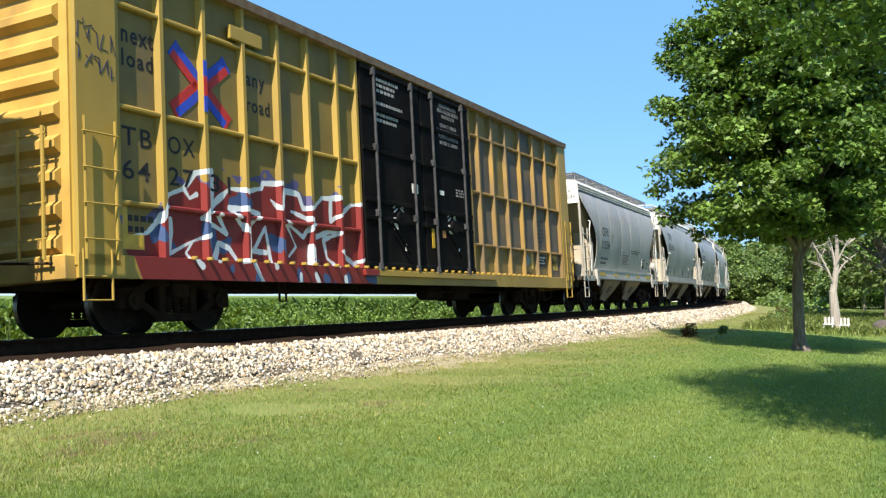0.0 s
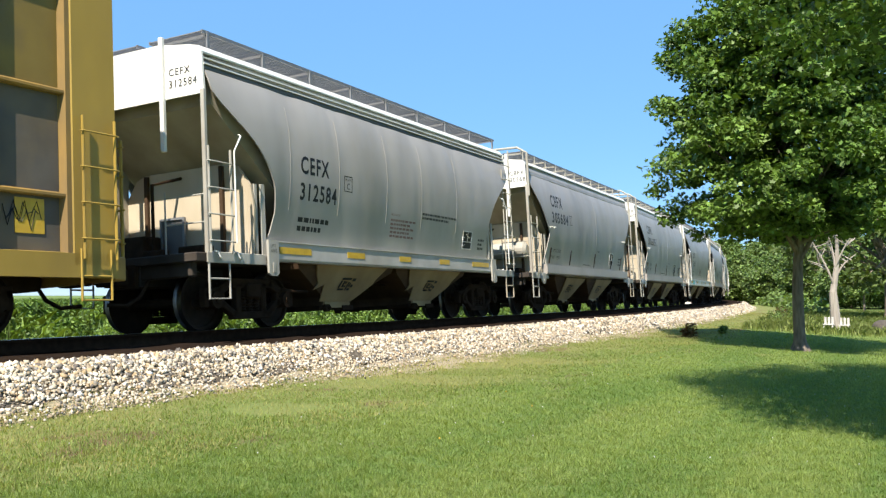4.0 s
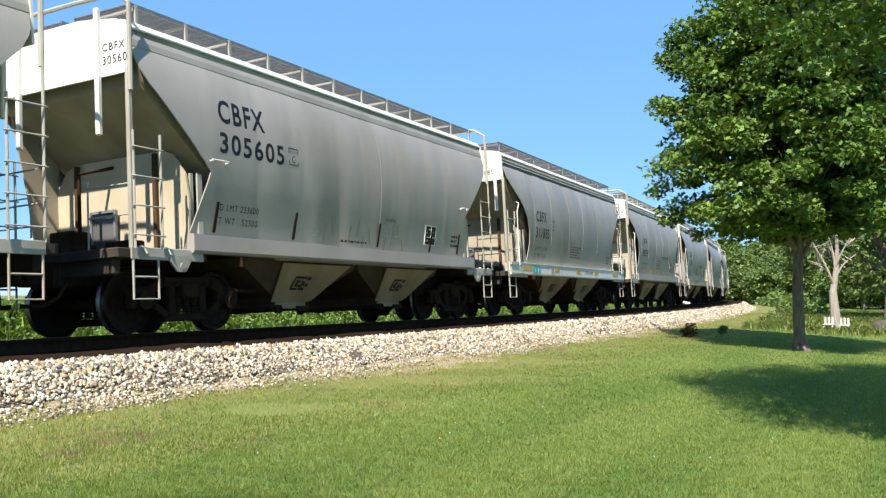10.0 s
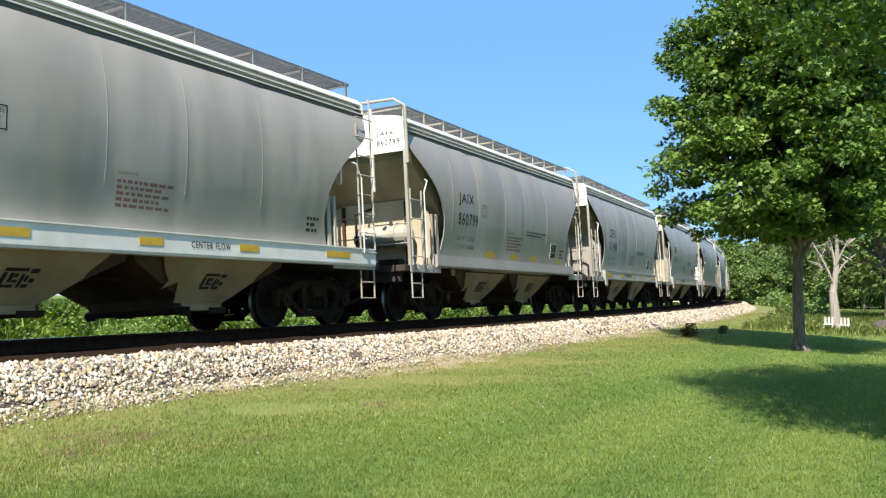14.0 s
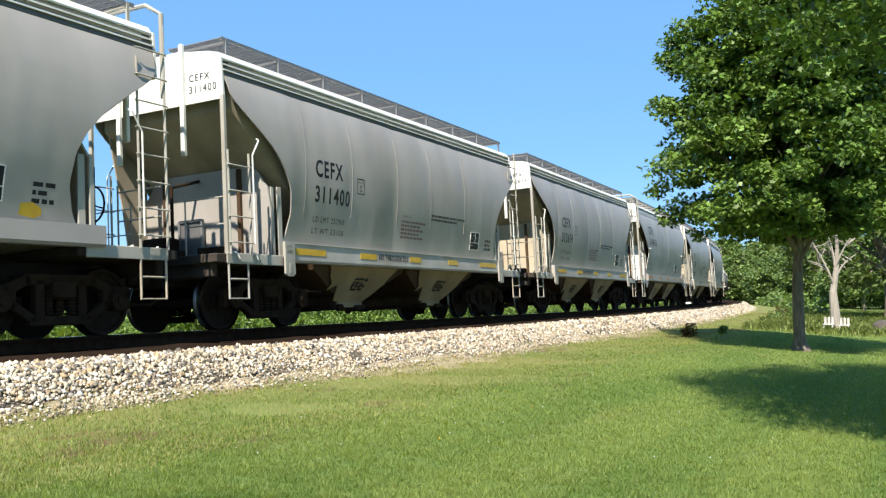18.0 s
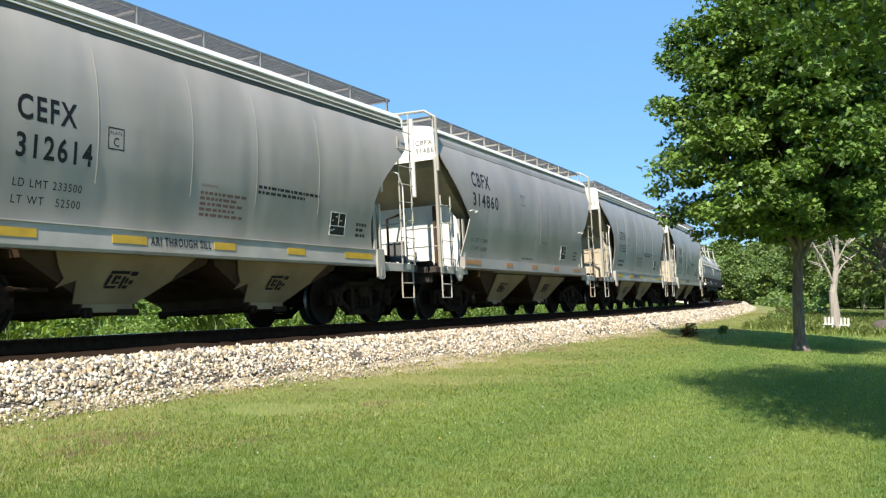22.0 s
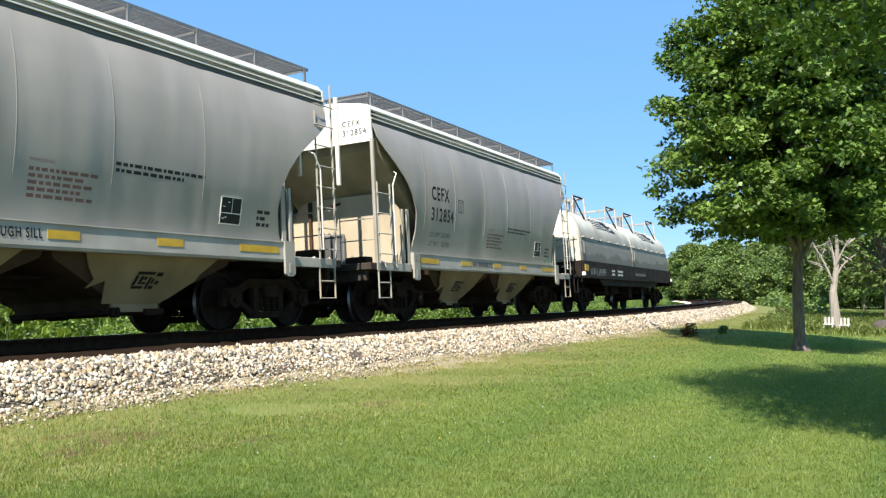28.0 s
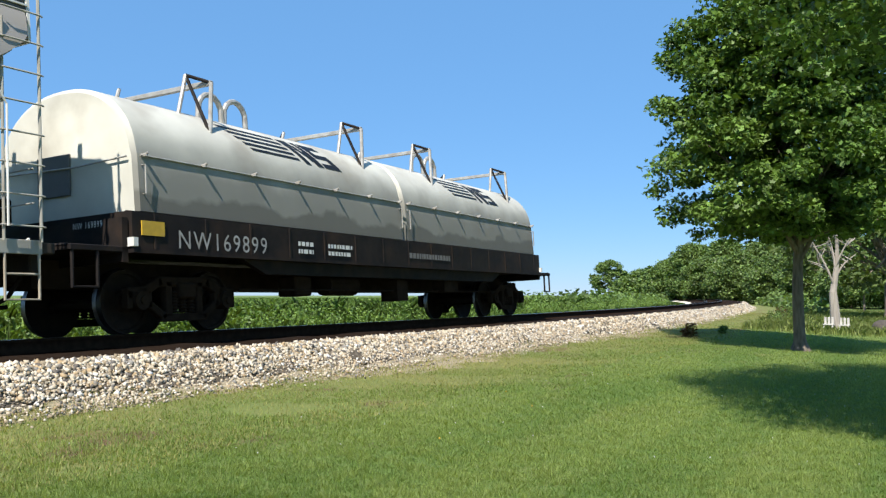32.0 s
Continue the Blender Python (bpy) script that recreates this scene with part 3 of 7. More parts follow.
def spring_mesh(bm):
    """One coil spring, as a turned body with grooves."""
    N, rings = 10, []
    prof = [(0.0, 0.27)] + [p for k in range(7) for p in ((0.05, 0.275 + 0.047 * k), (0.07, 0.287 + 0.047 * k), (0.07, 0.300 + 0.047 * k), (0.05, 0.312 + 0.047 * k))] + [(0.0, 0.60)]
    for r, z in prof:
        rings.append([bm.verts.new((r * math.cos(2 * math.pi * i / N), r * math.sin(2 * math.pi * i / N), z)) for i in range(N)] if r else None)
    for a, b in zip(rings, rings[1:]):
        if a is None or b is None:
            bm.faces.new(a or b)
            continue
        for i in range(N):
            bm.faces.new((a[i], a[(i + 1) % N], b[(i + 1) % N], b[i]))


def add_truck(car, x):
    t = part("truck", shared("bolster", lambda bm: (slab(bm, (0, 0, 0.60), (0.36, 2.3, 0.22), bevel=0.02), rod(bm, (0, 0, 0.66), (0, 0, 0.85), 0.18, 12), slab(bm, (0, 0, 0.42), (1.4, 0.10, 0.08)),
             slab(bm, (0.42, 0, 0.45), (0.08, 1.6, 0.16)), slab(bm, (-0.42, 0, 0.45), (0.08, 1.6, 0.16))), RUNGEAR), car, "dark dirty steel truck", pose(x, 0, 0))
    for sy in (-1, 1):
        m = Matrix.Translation((0, sy * 1.02, 0)) @ (Matrix.Identity(4) if sy < 0 else Matrix.Rotation(math.pi, 4, "Z"))
        part("side_frame", shared("truck_frame", truck_frame_mesh, RUNGEAR), t, m=m)
        for sx in (-0.17, 0.0, 0.17):
            part("spring", shared("spring", spring_mesh, RUNGEAR), t, m=Matrix.Translation((sx, sy * 1.02, 0)))
    for dx in (-0.89, 0.89):
        w = part("wheelset", shared("wheelset", wheelset_mesh, [WHEELSTEEL, TREAD], True), t, "dark steel wheels on an axle", pose(dx, 0, WHEEL_R))
        WHEELSETS.append((w, dx))
    return t


def coupler_mesh(bm):
    slab(bm, (-0.35, 0, 0), (0.75, 0.16, 0.2), bevel=0.02)
    slab(bm, (0.08, 0.05, 0), (0.30, 0.30, 0.28), bevel=0.04)
    slab(bm, (0.2, -0.12, 0), (0.16, 0.12, 0.25), bevel=0.03)
    tube(bm, [(-0.3, 0.35, -0.05), (-0.1, 0.36, -0.3), (0.1, 0.3, -0.42), (0.3, 0.1, -0.4)], 0.03)


def add_ends(car, x, z=0.84):
    for sgn in (-1, 1):
        m = Matrix.Translation((sgn * x, 0, z)) @ (Matrix.Identity(4) if sgn > 0 else Matrix.Rotation(math.pi, 4, "Z"))
        part("coupler", shared("coupler", coupler_mesh, RUNGEAR), car, m=m)


def ladder(car, x0, x1, y, z0, z1, rungs, mat, key, name="ladder", tall=0):
    """Two stiles and rungs on a car's side or end, each rung a part of its own."""
    def stiles(bm):
        rod(bm, (x0, y, z0), (x0, y, z1 if x0 < 0 or not tall else z0 + tall), 0.018, 6)
        rod(bm, (x1, y, z0), (x1, y, z1), 0.020, 6)
    lad = part(name, shared(("stiles", key), stiles, mat), car)
    if isinstance(rungs, int):
        rungs = [z0 + (z1 - z0) * (k + 0.6) / rungs for k in range(rungs)]
    me = shared(("rung", key), lambda bm: tube(bm, [(x0 - 0.05, y - 0.01, 0), (x0, y - 0.035, 0), (x1 + 0.0, y - 0.035, 0), (x1 + 0.05, y - 0.01, 0)], 0.012), mat)
    for z in rungs:
        part("rung", me, lad, m=pose(0, 0, z))
    return lad


def text_mesh(body, x0, z0, h, w, curve_y, mat, key=None, axis="x", bold=0.0, cut=False):
    """Lettering laid on a surface: x0, z0 lower left, h cap height, w width, curve_y(z) the surface's y."""
    cu = bpy.data.curves.new("lettering", "FONT")
    cu.body, cu.size, cu.resolution_u, cu.offset, cu.space_character = body, 1.0, 3, bold, 1.2
    ob = bpy.data.objects.new("lettering", cu)
    scene.collection.objects.link(ob)
    me = bpy.data.meshes.new_from_object(ob.evaluated_get(bpy.context.evaluated_depsgraph_get()))
    bpy.data.objects.remove(ob)
    bpy.data.curves.remove(cu)
    co = np.array([v.co for v in me.vertices])
    lo, hi = co.min(0), co.max(0)
    sx, sz = w / (hi[0] - lo[0]), h / (hi[1] - lo[1])
    if cut:
        # cut along the sheet's own lines, so that the letters follow its curve
        bm = bmesh.new()
        bm.from_mesh(me)
        for k in range(200):
            p = (1.36 + k * SHEET_DZ / 2 - z0) / sz + lo[1]
            if lo[1] < p < hi[1]:
                bmesh.ops.bisect_plane(bm, geom=bm.verts[:] + bm.edges[:] + bm.faces[:], plane_co=(0, p, 0), plane_no=(0, 1, 0))
            p = (-4.0 + k * SHEET_DX - x0) / sx + lo[0]
            if lo[0] < p < hi[0]:
                bmesh.ops.bisect_plane(bm, geom=bm.verts[:] + bm.edges[:] + bm.faces[:], plane_co=(p, 0, 0), plane_no=(1, 0, 0))
        bm.to_mesh(me)
        bm.free()
    for v in me.vertices:
        a, b = (v.co.x - lo[0]) * sx, (v.co.y - lo[1]) * sz
        if axis == "x":
            v.co = (x0 + a, curve_y(z0 + b, x0 + a), z0 + b)
        else:
            v.co = (curve_y(z0 + b), x0 - a, z0 + b)
    me.materials.clear()
    me.materials.append(mat)
    return me


def bars(x0, z0, w, h, rows, curve_y, mat, seed=0, fill=0.9):
    """Writing too small to read: rows of plain bars, each row one mesh."""
    rng = random.Random(seed)
    out = []
    for r in range(rows):
        z = z0 + h * (rows - 1 - r) / rows
        hh = 0.55 * h / rows
        x, end = x0, x0 + w * (rng.uniform(0.7, 1.0) if r else 1.0)
        bm = bmesh.new()
        while x < end - 0.03:
            l = min(rng.uniform(0.05, 0.16), end - x)
            bm.faces.new([bm.verts.new((xx, curve_y(zz, xx), zz)) for xx, zz in ((x, z), (x + l * fill, z), (x + l * fill, z + hh), (x, z + hh))])
            x += l + 0.02
        me = bpy.data.meshes.new("bars")
        bm.to_mesh(me)
        bm.free()
        me.materials.append(mat)
        out.append(me)
    return out


def write_rows(rows, parent):
    for me in rows:
        part("lettering_line", me, parent)


# ---- covered hopper ----
PLATE_X = -0.96
HZ = [1.36, 1.6, 1.9, 2.2, 2.5, 2.8, 3.1, 3.35, 3.6, 3.8, 3.95]
HY = [1.378, 1.42, 1.475, 1.529, 1.562, 1.578, 1.570, 1.547, 1.503, 1.453, 1.40]


def dent(kind, seed, x, z):
    """Small outward bulges of a side sheet, with weld seams."""
    seams = (-3.9, -2.42, -0.69, 0.77, 2.48) if kind == "round" else (-3.4, -2.2, -1.1, 0.0, 1.1, 2.2, 3.4)
    d = 0.018 * noise.noise((x * 0.9 + seed * 7.3, z * 0.5, seed * 3.1)) + 0.015 * noise.noise((x * 1.7, z * 0.55, seed + 40)) + 0.008 * noise.noise((x * 4.2, z * 1.1, seed + 11))
    near = min(abs(x - s) for s in seams)
    return 0.6 * d + 0.006 * math.exp(-(near / 0.05) ** 2) - 0.010 * math.exp(-(near / 0.30) ** 2)


SHEET_DX, SHEET_DZ = 8.0 / 96, (3.95 - 1.36) / 26


def hopper_side(kind, seed):
    """The near side's surface, flat between the sheet's own points, for lettering."""
    def at(i, k):
        z = 1.36 + k * SHEET_DZ
        return float(np.interp(z, HZ, HY)) + dent(kind, seed, -4.0 + i * SHEET_DX, z)

    def y(z, x=0.0):
        u, v = (x + 4.0) / SHEET_DX, (z - 1.36) / SHEET_DZ
        i, k = math.floor(u), math.floor(v)
        u, v = u - i, v - k
        return -((at(i, k) * (1 - u) + at(i + 1, k) * u) * (1 - v) + (at(i, k + 1) * (1 - u) + at(i + 1, k + 1) * u) * v) - 0.002
    return y


def end_cut(kind, z):
    """How far along the car the side sheet reaches at the height z."""
    if kind == "round":
        return float(np.interp(z, [1.36, 1.5, 1.9, 2.3, 2.6, 2.9, 3.15, 3.4, 3.6, 3.95], [4.48, 4.36, 4.26, 4.32, 4.5, 4.78, 5.12, 5.5, 5.74, 5.78]))
    return float(np.interp(z, [1.36, 1.5, 2.35, 3.45, 3.7, 3.95], [4.74, 4.68, 4.38, 5.58, 5.75, 5.78]))


def side_sheet_mesh(bm, kind, seed):
    zs = [1.36 + (3.95 - 1.36) * i / 26 for i in range(27)]
    xs = list(np.linspace(-4.0, 4.0, 97))
    grid = []
    for z in zs:
        e = end_cut(kind, z)
        row = []
        cols = [-e + (e - 4.0) * k / 6 for k in range(6)] + xs + [4.0 + (e - 4.0) * (k + 1) / 6 for k in range(6)]
        for x in cols:
            row.append((x, -float(np.interp(z, HZ, HY)) - dent(kind, seed, x, z), z))
        grid.append(row)
    sheet(bm, grid, (0, 0.022, 0))


def hopper_core_mesh(bm):
    """The sloped end floors and the closed inside."""
    poly = [(-2.6, 1.1), (2.6, 1.1), (5.62, 3.45), (5.62, 4.2), (-5.62, 4.2), (-5.62, 3.45)]
    prism(bm, poly, -1.36, 1.36)


def chord_mesh(bm, kind):
    if kind == "round":
        prof = [(1.28, 3.86), (1.37, 3.935), (1.392, 3.97), (1.382, 4.03), (1.40, 4.035), (1.40, 4.05), (1.365, 4.06), (1.355, 4.125), (1.375, 4.13), (1.375, 4.145), (1.335, 4.155), (1.325, 4.205), (1.2, 4.21), (1.2, 4.0)]
    else:
        prof = [(1.28, 3.86), (1.38, 3.94), (1.395, 3.97), (1.385, 4.06), (1.36, 4.14), (1.335, 4.205), (1.2, 4.21), (1.2, 4.0)]
    L = 5.80
    for sgn in (-1, 1):
        prism(bm, [(sgn * a, b) for a, b in prof], -L, L, "x")


def roof_mesh(bm):
    prism(bm, [(-1.375, 4.213), (1.375, 4.213), (1.38, 4.235), (1.31, 4.335), (1.15, 4.37), (0.5, 4.43), (0.0, 4.45), (-0.5, 4.43), (-1.15, 4.37), (-1.31, 4.335), (-1.38, 4.235)], -5.80, 5.80, "x")


def hatch_mesh(bm):
    slab(bm, (0, 0, 4.46), (1.35, 0.24, 0.12), bevel=0.03)
    slab(bm, (0, 0, 4.53), (1.25, 0.08, 0.05))


def grating_mesh(bm):
    y0, y1, z, L = 0.14, 1.22, 4.62, 5.62
    for k in range(23):
        y = y0 + (y1 - y0) * k / 22
        slab(bm, (0, -y, z), (2 * L, 0.010, 0.024))
    for k in range(75):
        slab(bm, (-L + 2 * L * k / 74, -(y0 + y1) / 2, z + 0.004), (0.022, y1 - y0, 0.012))
    for y in (y0, y1):
        slab(bm, (0, -y, z), (2 * L, 0.03, 0.055))


def bay_mesh(bm):
    ring = []
    for z, hx, hy in ((1.12, 1.66, 1.30), (0.98, 1.60, 1.27), (0.50, 0.52, 1.00), (0.40, 0.48, 0.95), (0.34, 0.48, 0.95)):
        ring.append([bm.verts.new(p) for p in ((-hx, -hy, z), (hx, -hy, z), (hx, hy, z), (-hx, hy, z))])
    for a, b in zip(ring, ring[1:]):
        for i in range(4):
            bm.faces.new((a[i], a[(i + 1) % 4], b[(i + 1) % 4], b[i]))
    bm.faces.new(ring[-1])
    bm.faces.new(list(reversed(ring[0])))


def bay_plate_mesh(bm, kind):
    pts = [(-0.66, 1.06), (1.42, 1.06), (0.62, 0.47), (0.50, 0.42), (-0.58, 0.42)] if kind == "cut" else [(-1.16, 1.06), (1.30, 1.06), (1.02, 0.82), (0.98, 0.74), (0.62, 0.52), (0.42, 0.42), (-0.62, 0.42), (-0.70, 0.72), (-0.98, 0.62), (-0.90, 0.74), (-1.04, 0.88)]
    def at(p, d):
        return (p[0], -1.335 + (1.05 - p[1]) * 0.56 - d, p[1])
    a, b = [bm.verts.new(at(p, 0.0)) for p in pts], [bm.verts.new(at(p, 0.02)) for p in pts]
    bm.faces.new(list(reversed(a)))
    bm.faces.new(b)
    n = len(pts)
    for i in range(n):
        bm.faces.new((a[i], a[(i + 1) % n], b[(i + 1) % n], b[i]))
    slab(bm, (-0.02, -0.97, 0.37), (0.85, 0.04, 0.13))


def gate_mesh(bm):
    slab(bm, (0, 0, 0.31), (1.15, 1.9, 0.07), bevel=0.01)
    rod(bm, (-0.4, -1.08, 0.30), (-0.4, 1.08, 0.30), 0.035)
    for y in (-1.0, 1.0):
        slab(bm, (-0.4, y, 0.30), (0.14, 0.1, 0.14), bevel=0.02)
        slab(bm, (0.3, y, 0.30), (0.35, 0.05, 0.09))


def end_panel_mesh(bm):
    pts = [(-1.42, 3.58), (1.42, 3.58), (1.39, 4.24), (1.2, 4.36), (0.5, 4.46), (-0.5, 4.46), (-1.2, 4.36), (-1.39, 4.24)]
    prism(bm, pts, -0.02, 0.02, "x")


def end_deck_mesh(bm):
    slab(bm, (-0.05, 0, 1.08), (1.72, 2.86, 0.14), bevel=0.015)
    slab(bm, (-0.75, 0, 0.93), (0.14, 2.5, 0.26), bevel=0.02)
    slab(bm, (0.1, 0, 0.86), (1.9, 0.5, 0.3))


def step_mesh(bm):
    tube(bm, [(0, 0, 1.1), (0, 0, 0.46), (0.46, 0, 0.46), (0.46, 0, 1.1)], 0.018, 6)
    tube(bm, [(0, 0, 0.76), (0.46, 0, 0.76)], 0.016, 6)


def tank_mesh(bm):
    rod(bm, (0, -0.62, 0), (0, 0.62, 0), 0.24, 18)
    rod(bm, (0, -0.70, 0), (0, -0.62, 0), 0.14, 14, 0.24)
    rod(bm, (0, 0.62, 0), (0, 0.70, 0), 0.24, 14, 0.14)
    for y in (-0.35, 0.35):
        rod(bm, (0, y - 0.03, 0), (0, y + 0.03, 0), 0.255, 18)


def wheel_brake_mesh(bm):
    N, K = 20, 6
    ring = [[bm.verts.new((0.016 * math.sin(2 * math.pi * k / K), (0.28 + 0.016 * math.cos(2 * math.pi * k / K)) * math.cos(2 * math.pi * i / N), (0.28 + 0.016 * math.cos(2 * math.pi * k / K)) * math.sin(2 * math.pi * i / N))) for k in range(K)] for i in range(N)]
    for i in range(N):
        for k in range(K):
            bm.faces.new((ring[i][k], ring[(i + 1) % N][k], ring[(i + 1) % N][(k + 1) % K], ring[i][(k + 1) % K]))
    for a in (0.3, 1.87, 3.44, 5.0):
        rod(bm, (0, 0, 0), (0, 0.28 * math.cos(a), 0.28 * math.sin(a)), 0.012, 6)
    slab(bm, (-0.12, 0, -0.05), (0.16, 0.3, 0.4), bevel=0.03)


def lift_plate_mesh(bm):
    pts = [(0, 0.86), (0.06, 0.82), (0.20, 0.82), (0.26, 0.86), (0.26, 1.40), (0, 1.40)]
    prism(bm, pts, -1.56, -1.52)
    slab(bm, (0.13, -1.562, 0.95), (0.07, 0.012, 0.16), bevel=0.004)


def decal(x, poly, y, off, mat):
    """A thin patch of paint or plate lying on the side sheet; poly of (x, z) about x."""
    bm = bmesh.new()
    bm.faces.new([bm.verts.new((x + a, 0, b)) for a, b in poly])
    for k in range(27):
        bmesh.ops.bisect_plane(bm, geom=bm.verts[:] + bm.edges[:] + bm.faces[:], plane_co=(0, 0, 1.36 + k * SHEET_DZ), plane_no=(0, 0, 1))
    for v in bm.verts:
        v.co.y = y(v.co.z, v.co.x) - off
    if off:
        r = bmesh.ops.extrude_face_region(bm, geom=bm.faces[:])
        for v in r["geom"]:
            if isinstance(v, bmesh.types.BMVert):
                v.co.y += 0.03
    return finish(bm, mat)


def close_hopper(car):
    add_truck(car, -4.45)
    add_truck(car, 4.45)
    add_ends(car, 6.28)
    return car


def make_hopper(kind, mark, number, seed, sill="short", walkway="closed", tape=YELLOWTAPE, limits=None, big=False, shift=-3.62, label="", sill_text=""):
    body_label = {"round": "grey covered hopper car with rounded ends and dark roof band", "cut": "grey covered hopper car with angled ends and open roof walkway"}[kind]
    car = thing("covered_hopper", label or body_label, "hopper car", "covered hoppers of the train")
    core = part("hopper_body", shared("core", hopper_core_mesh, SLOPE), car, "weathered grey sloped end floors")
    for sgn in (-1, 1):
        m = Matrix.Identity(4) if sgn < 0 else Matrix.Rotation(math.pi, 4, "Z")
        sh = part("side_sheet", shared(("sheet", kind, seed % 3 if sgn < 0 else 0), lambda bm: side_sheet_mesh(bm, kind, seed % 3 if sgn < 0 else 0), GREY, True), car, "curved grey painted side sheet", m)
        # side sill
        sl = {"short": 4.45, "mid": 4.78, "full": 5.86}[sill]
        def sill_build(bm):
            if sill == "mid":
                prism(bm, [(-1.53, 1.16), (-1.53, 1.40), (-1.40, 1.42), (-1.36, 1.36), (-1.36, 1.12), (-1.50, 1.12)], -sl, sl, "x")
            else:
                prism(bm, [(-1.52, 1.10), (-1.52, 1.37), (-1.54, 1.375), (-1.54, 1.395), (-1.40, 1.41), (-1.36, 1.36), (-1.36, 1.06), (-1.50, 1.06)], -sl, sl, "x")
        ss = part("side_sill", shared(("sill", sill), sill_build, {"full": WHITE, "short": SILLWHITE, "mid": GREY}[sill]), car, "pale side sill with reflectors", m)
        tapes = {"short": [(-4.25, 0.9), (-2.2, 0.6), (-0.26, 0.48), (1.53, 0.49), (3.24, 0.95)], "mid": [(-4.74, 0.9), (-2.2, 0.46), (-0.3, 0.45), (1.55, 0.45), (3.4, 0.8)],
                 "full": [(-5.0, 0.83), (-2.3, 0.45), (-0.15, 0.43), (1.89, 0.46), (4.22, 0.74)]}[sill] if tape else []
        for x, w in tapes:
            part("reflector", shared(("tape", w, tape.name), lambda bm: slab(bm, (0, 0, 0), (w, 0.006, 0.11)), tape), ss, m=pose(x + w / 2, -1.524 if sill != "mid" else -1.534, 1.245 if sill != "mid" else 1.29))
        if sill == "short":
            for x in (-4.58, 4.32):
                part("lift_plate", shared("lift_plate", lift_plate_mesh, CREAM), ss, m=pose(x, 0, 0))
        # walkway on the roof
        g = part("roof_walkway", shared("grating", grating_mesh, GALV), car, "galvanised grating walkway", m)
        n = 12 if walkway == "open" else 9
        for k in range(n):
            x = -5.5 + 11.0 * k / (n - 1)
            part("walkway_post", shared(("wpost", walkway), lambda bm: (slab(bm, (0, -1.23, 4.46), (0.05, 0.03, 0.36)), slab(bm, (0, -0.7, 4.585), (0.04, 1.0, 0.035)), slab(bm, (0, -0.3, 4.5), (0.04, 0.03, 0.2))), CREAM if walkway == "open" else GALV), g, m=pose(x, 0, 0))
    # round kind: the eave's shade on the chord is put into a dark grey
    part("top_chord", shared(("chord", kind), lambda bm: chord_mesh(bm, kind), BAND if kind == "round" else GREY), car, "ribbed shade-toned band under the roof edge" if kind == "round" else "")
    part("roof", shared("roof", roof_mesh, WHITE), car, "pale roof with a light edge")
    if kind == "round":
        for a, b in ((1.403, 4.043), (1.378, 4.138)):
            for sy in (-1, 1):
                part("trim_line", shared(("trim", a), lambda bm: slab(bm, (0, 0, 0), (11.6, 0.02, 0.022)), WHITE), car, "thin white ledge", pose(0, sy * a, b))
    for x in (-4.0, -1.35, 1.35, 4.0):
        part("hatch", shared("hatch", hatch_mesh, GREY), car, m=pose(x, 0, 0))
    part("centre_sill", shared("csill", lambda bm: slab(bm, (0, 0, 0.86), (12.3, 0.45, 0.36)), RUNGEAR), car)
    for x in (-1.78, 1.62):
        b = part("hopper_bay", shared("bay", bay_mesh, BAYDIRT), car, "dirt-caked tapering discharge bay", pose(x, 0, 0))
        for sy in (-1, 1):
            part("bay_plate", shared(("bayplate", kind), lambda bm: bay_plate_mesh(bm, kind), BAYPAINT), b, "pale painted plate on the bay's side", Matrix.Identity(4) if sy < 0 else Matrix.Rotation(math.pi, 4, "Z"))
        part("outlet_gate", shared("gate", gate_mesh, RUNGEAR), b)
        for k, (a, b2, c, d) in enumerate(((-0.24, -0.02, 0.0, 0.035), (-0.26, -0.20, 0.04, 0.18), (-0.26, 0.10, 0.19, 0.23), (0.14, 0.27, 0.17, 0.225), (-0.15, -0.09, 0.06, 0.17), (-0.08, 0.0, 0.06, 0.09), (-0.08, -0.02, 0.12, 0.165), (0.03, 0.08, 0.0, 0.16), (0.10, 0.20, 0.0, 0.04), (0.10, 0.15, 0.07, 0.14), (0.18, 0.26, 0.06, 0.11))):
            part("stencil_bar", shared(("stencil", k), lambda bm: bm.faces.new([bm.verts.new((0.9 * px + 0.3 * pz - 0.02, -1.127 - pz * 0.56, 0.62 + pz)) for px, pz in ((a, c), (b2, c), (b2, d), (a, d))]), BLACKPAINT), b, "dark stencilled mark")
    # weld beads down the near sheet
    ys = hopper_side(kind, seed % 3)
    for x in ((-3.9, -2.42, -0.69, 0.77, 2.48) if kind == "round" else (0.55,)):
        key = ("bead", kind, seed % 3, x)
        if key not in MESHES:
            MESHES[key] = decal(x, [(-0.006, 1.95), (0.006, 1.95), (0.006, 3.7), (-0.006, 3.7)], ys, 0.0015, GREY)
        part("weld_bead", MESHES[key], car)
    # ends
    if kind == "cut":
        for x in (-5.02, 5.02):
            part("tow_eye", shared("tow_eye", lambda bm: (prism(bm, [(-0.2, 1.07), (0.2, 1.07), (0.2, 0.98), (0.10, 0.84), (-0.06, 0.84), (-0.2, 0.98)], -1.49, -1.46), rod(bm, (0.03, -1.505, 0.92), (0.03, -1.49, 0.92), 0.05, 10)), CREAM), car, "pale pulling eye under the deck edge", pose(x, 0, 0))
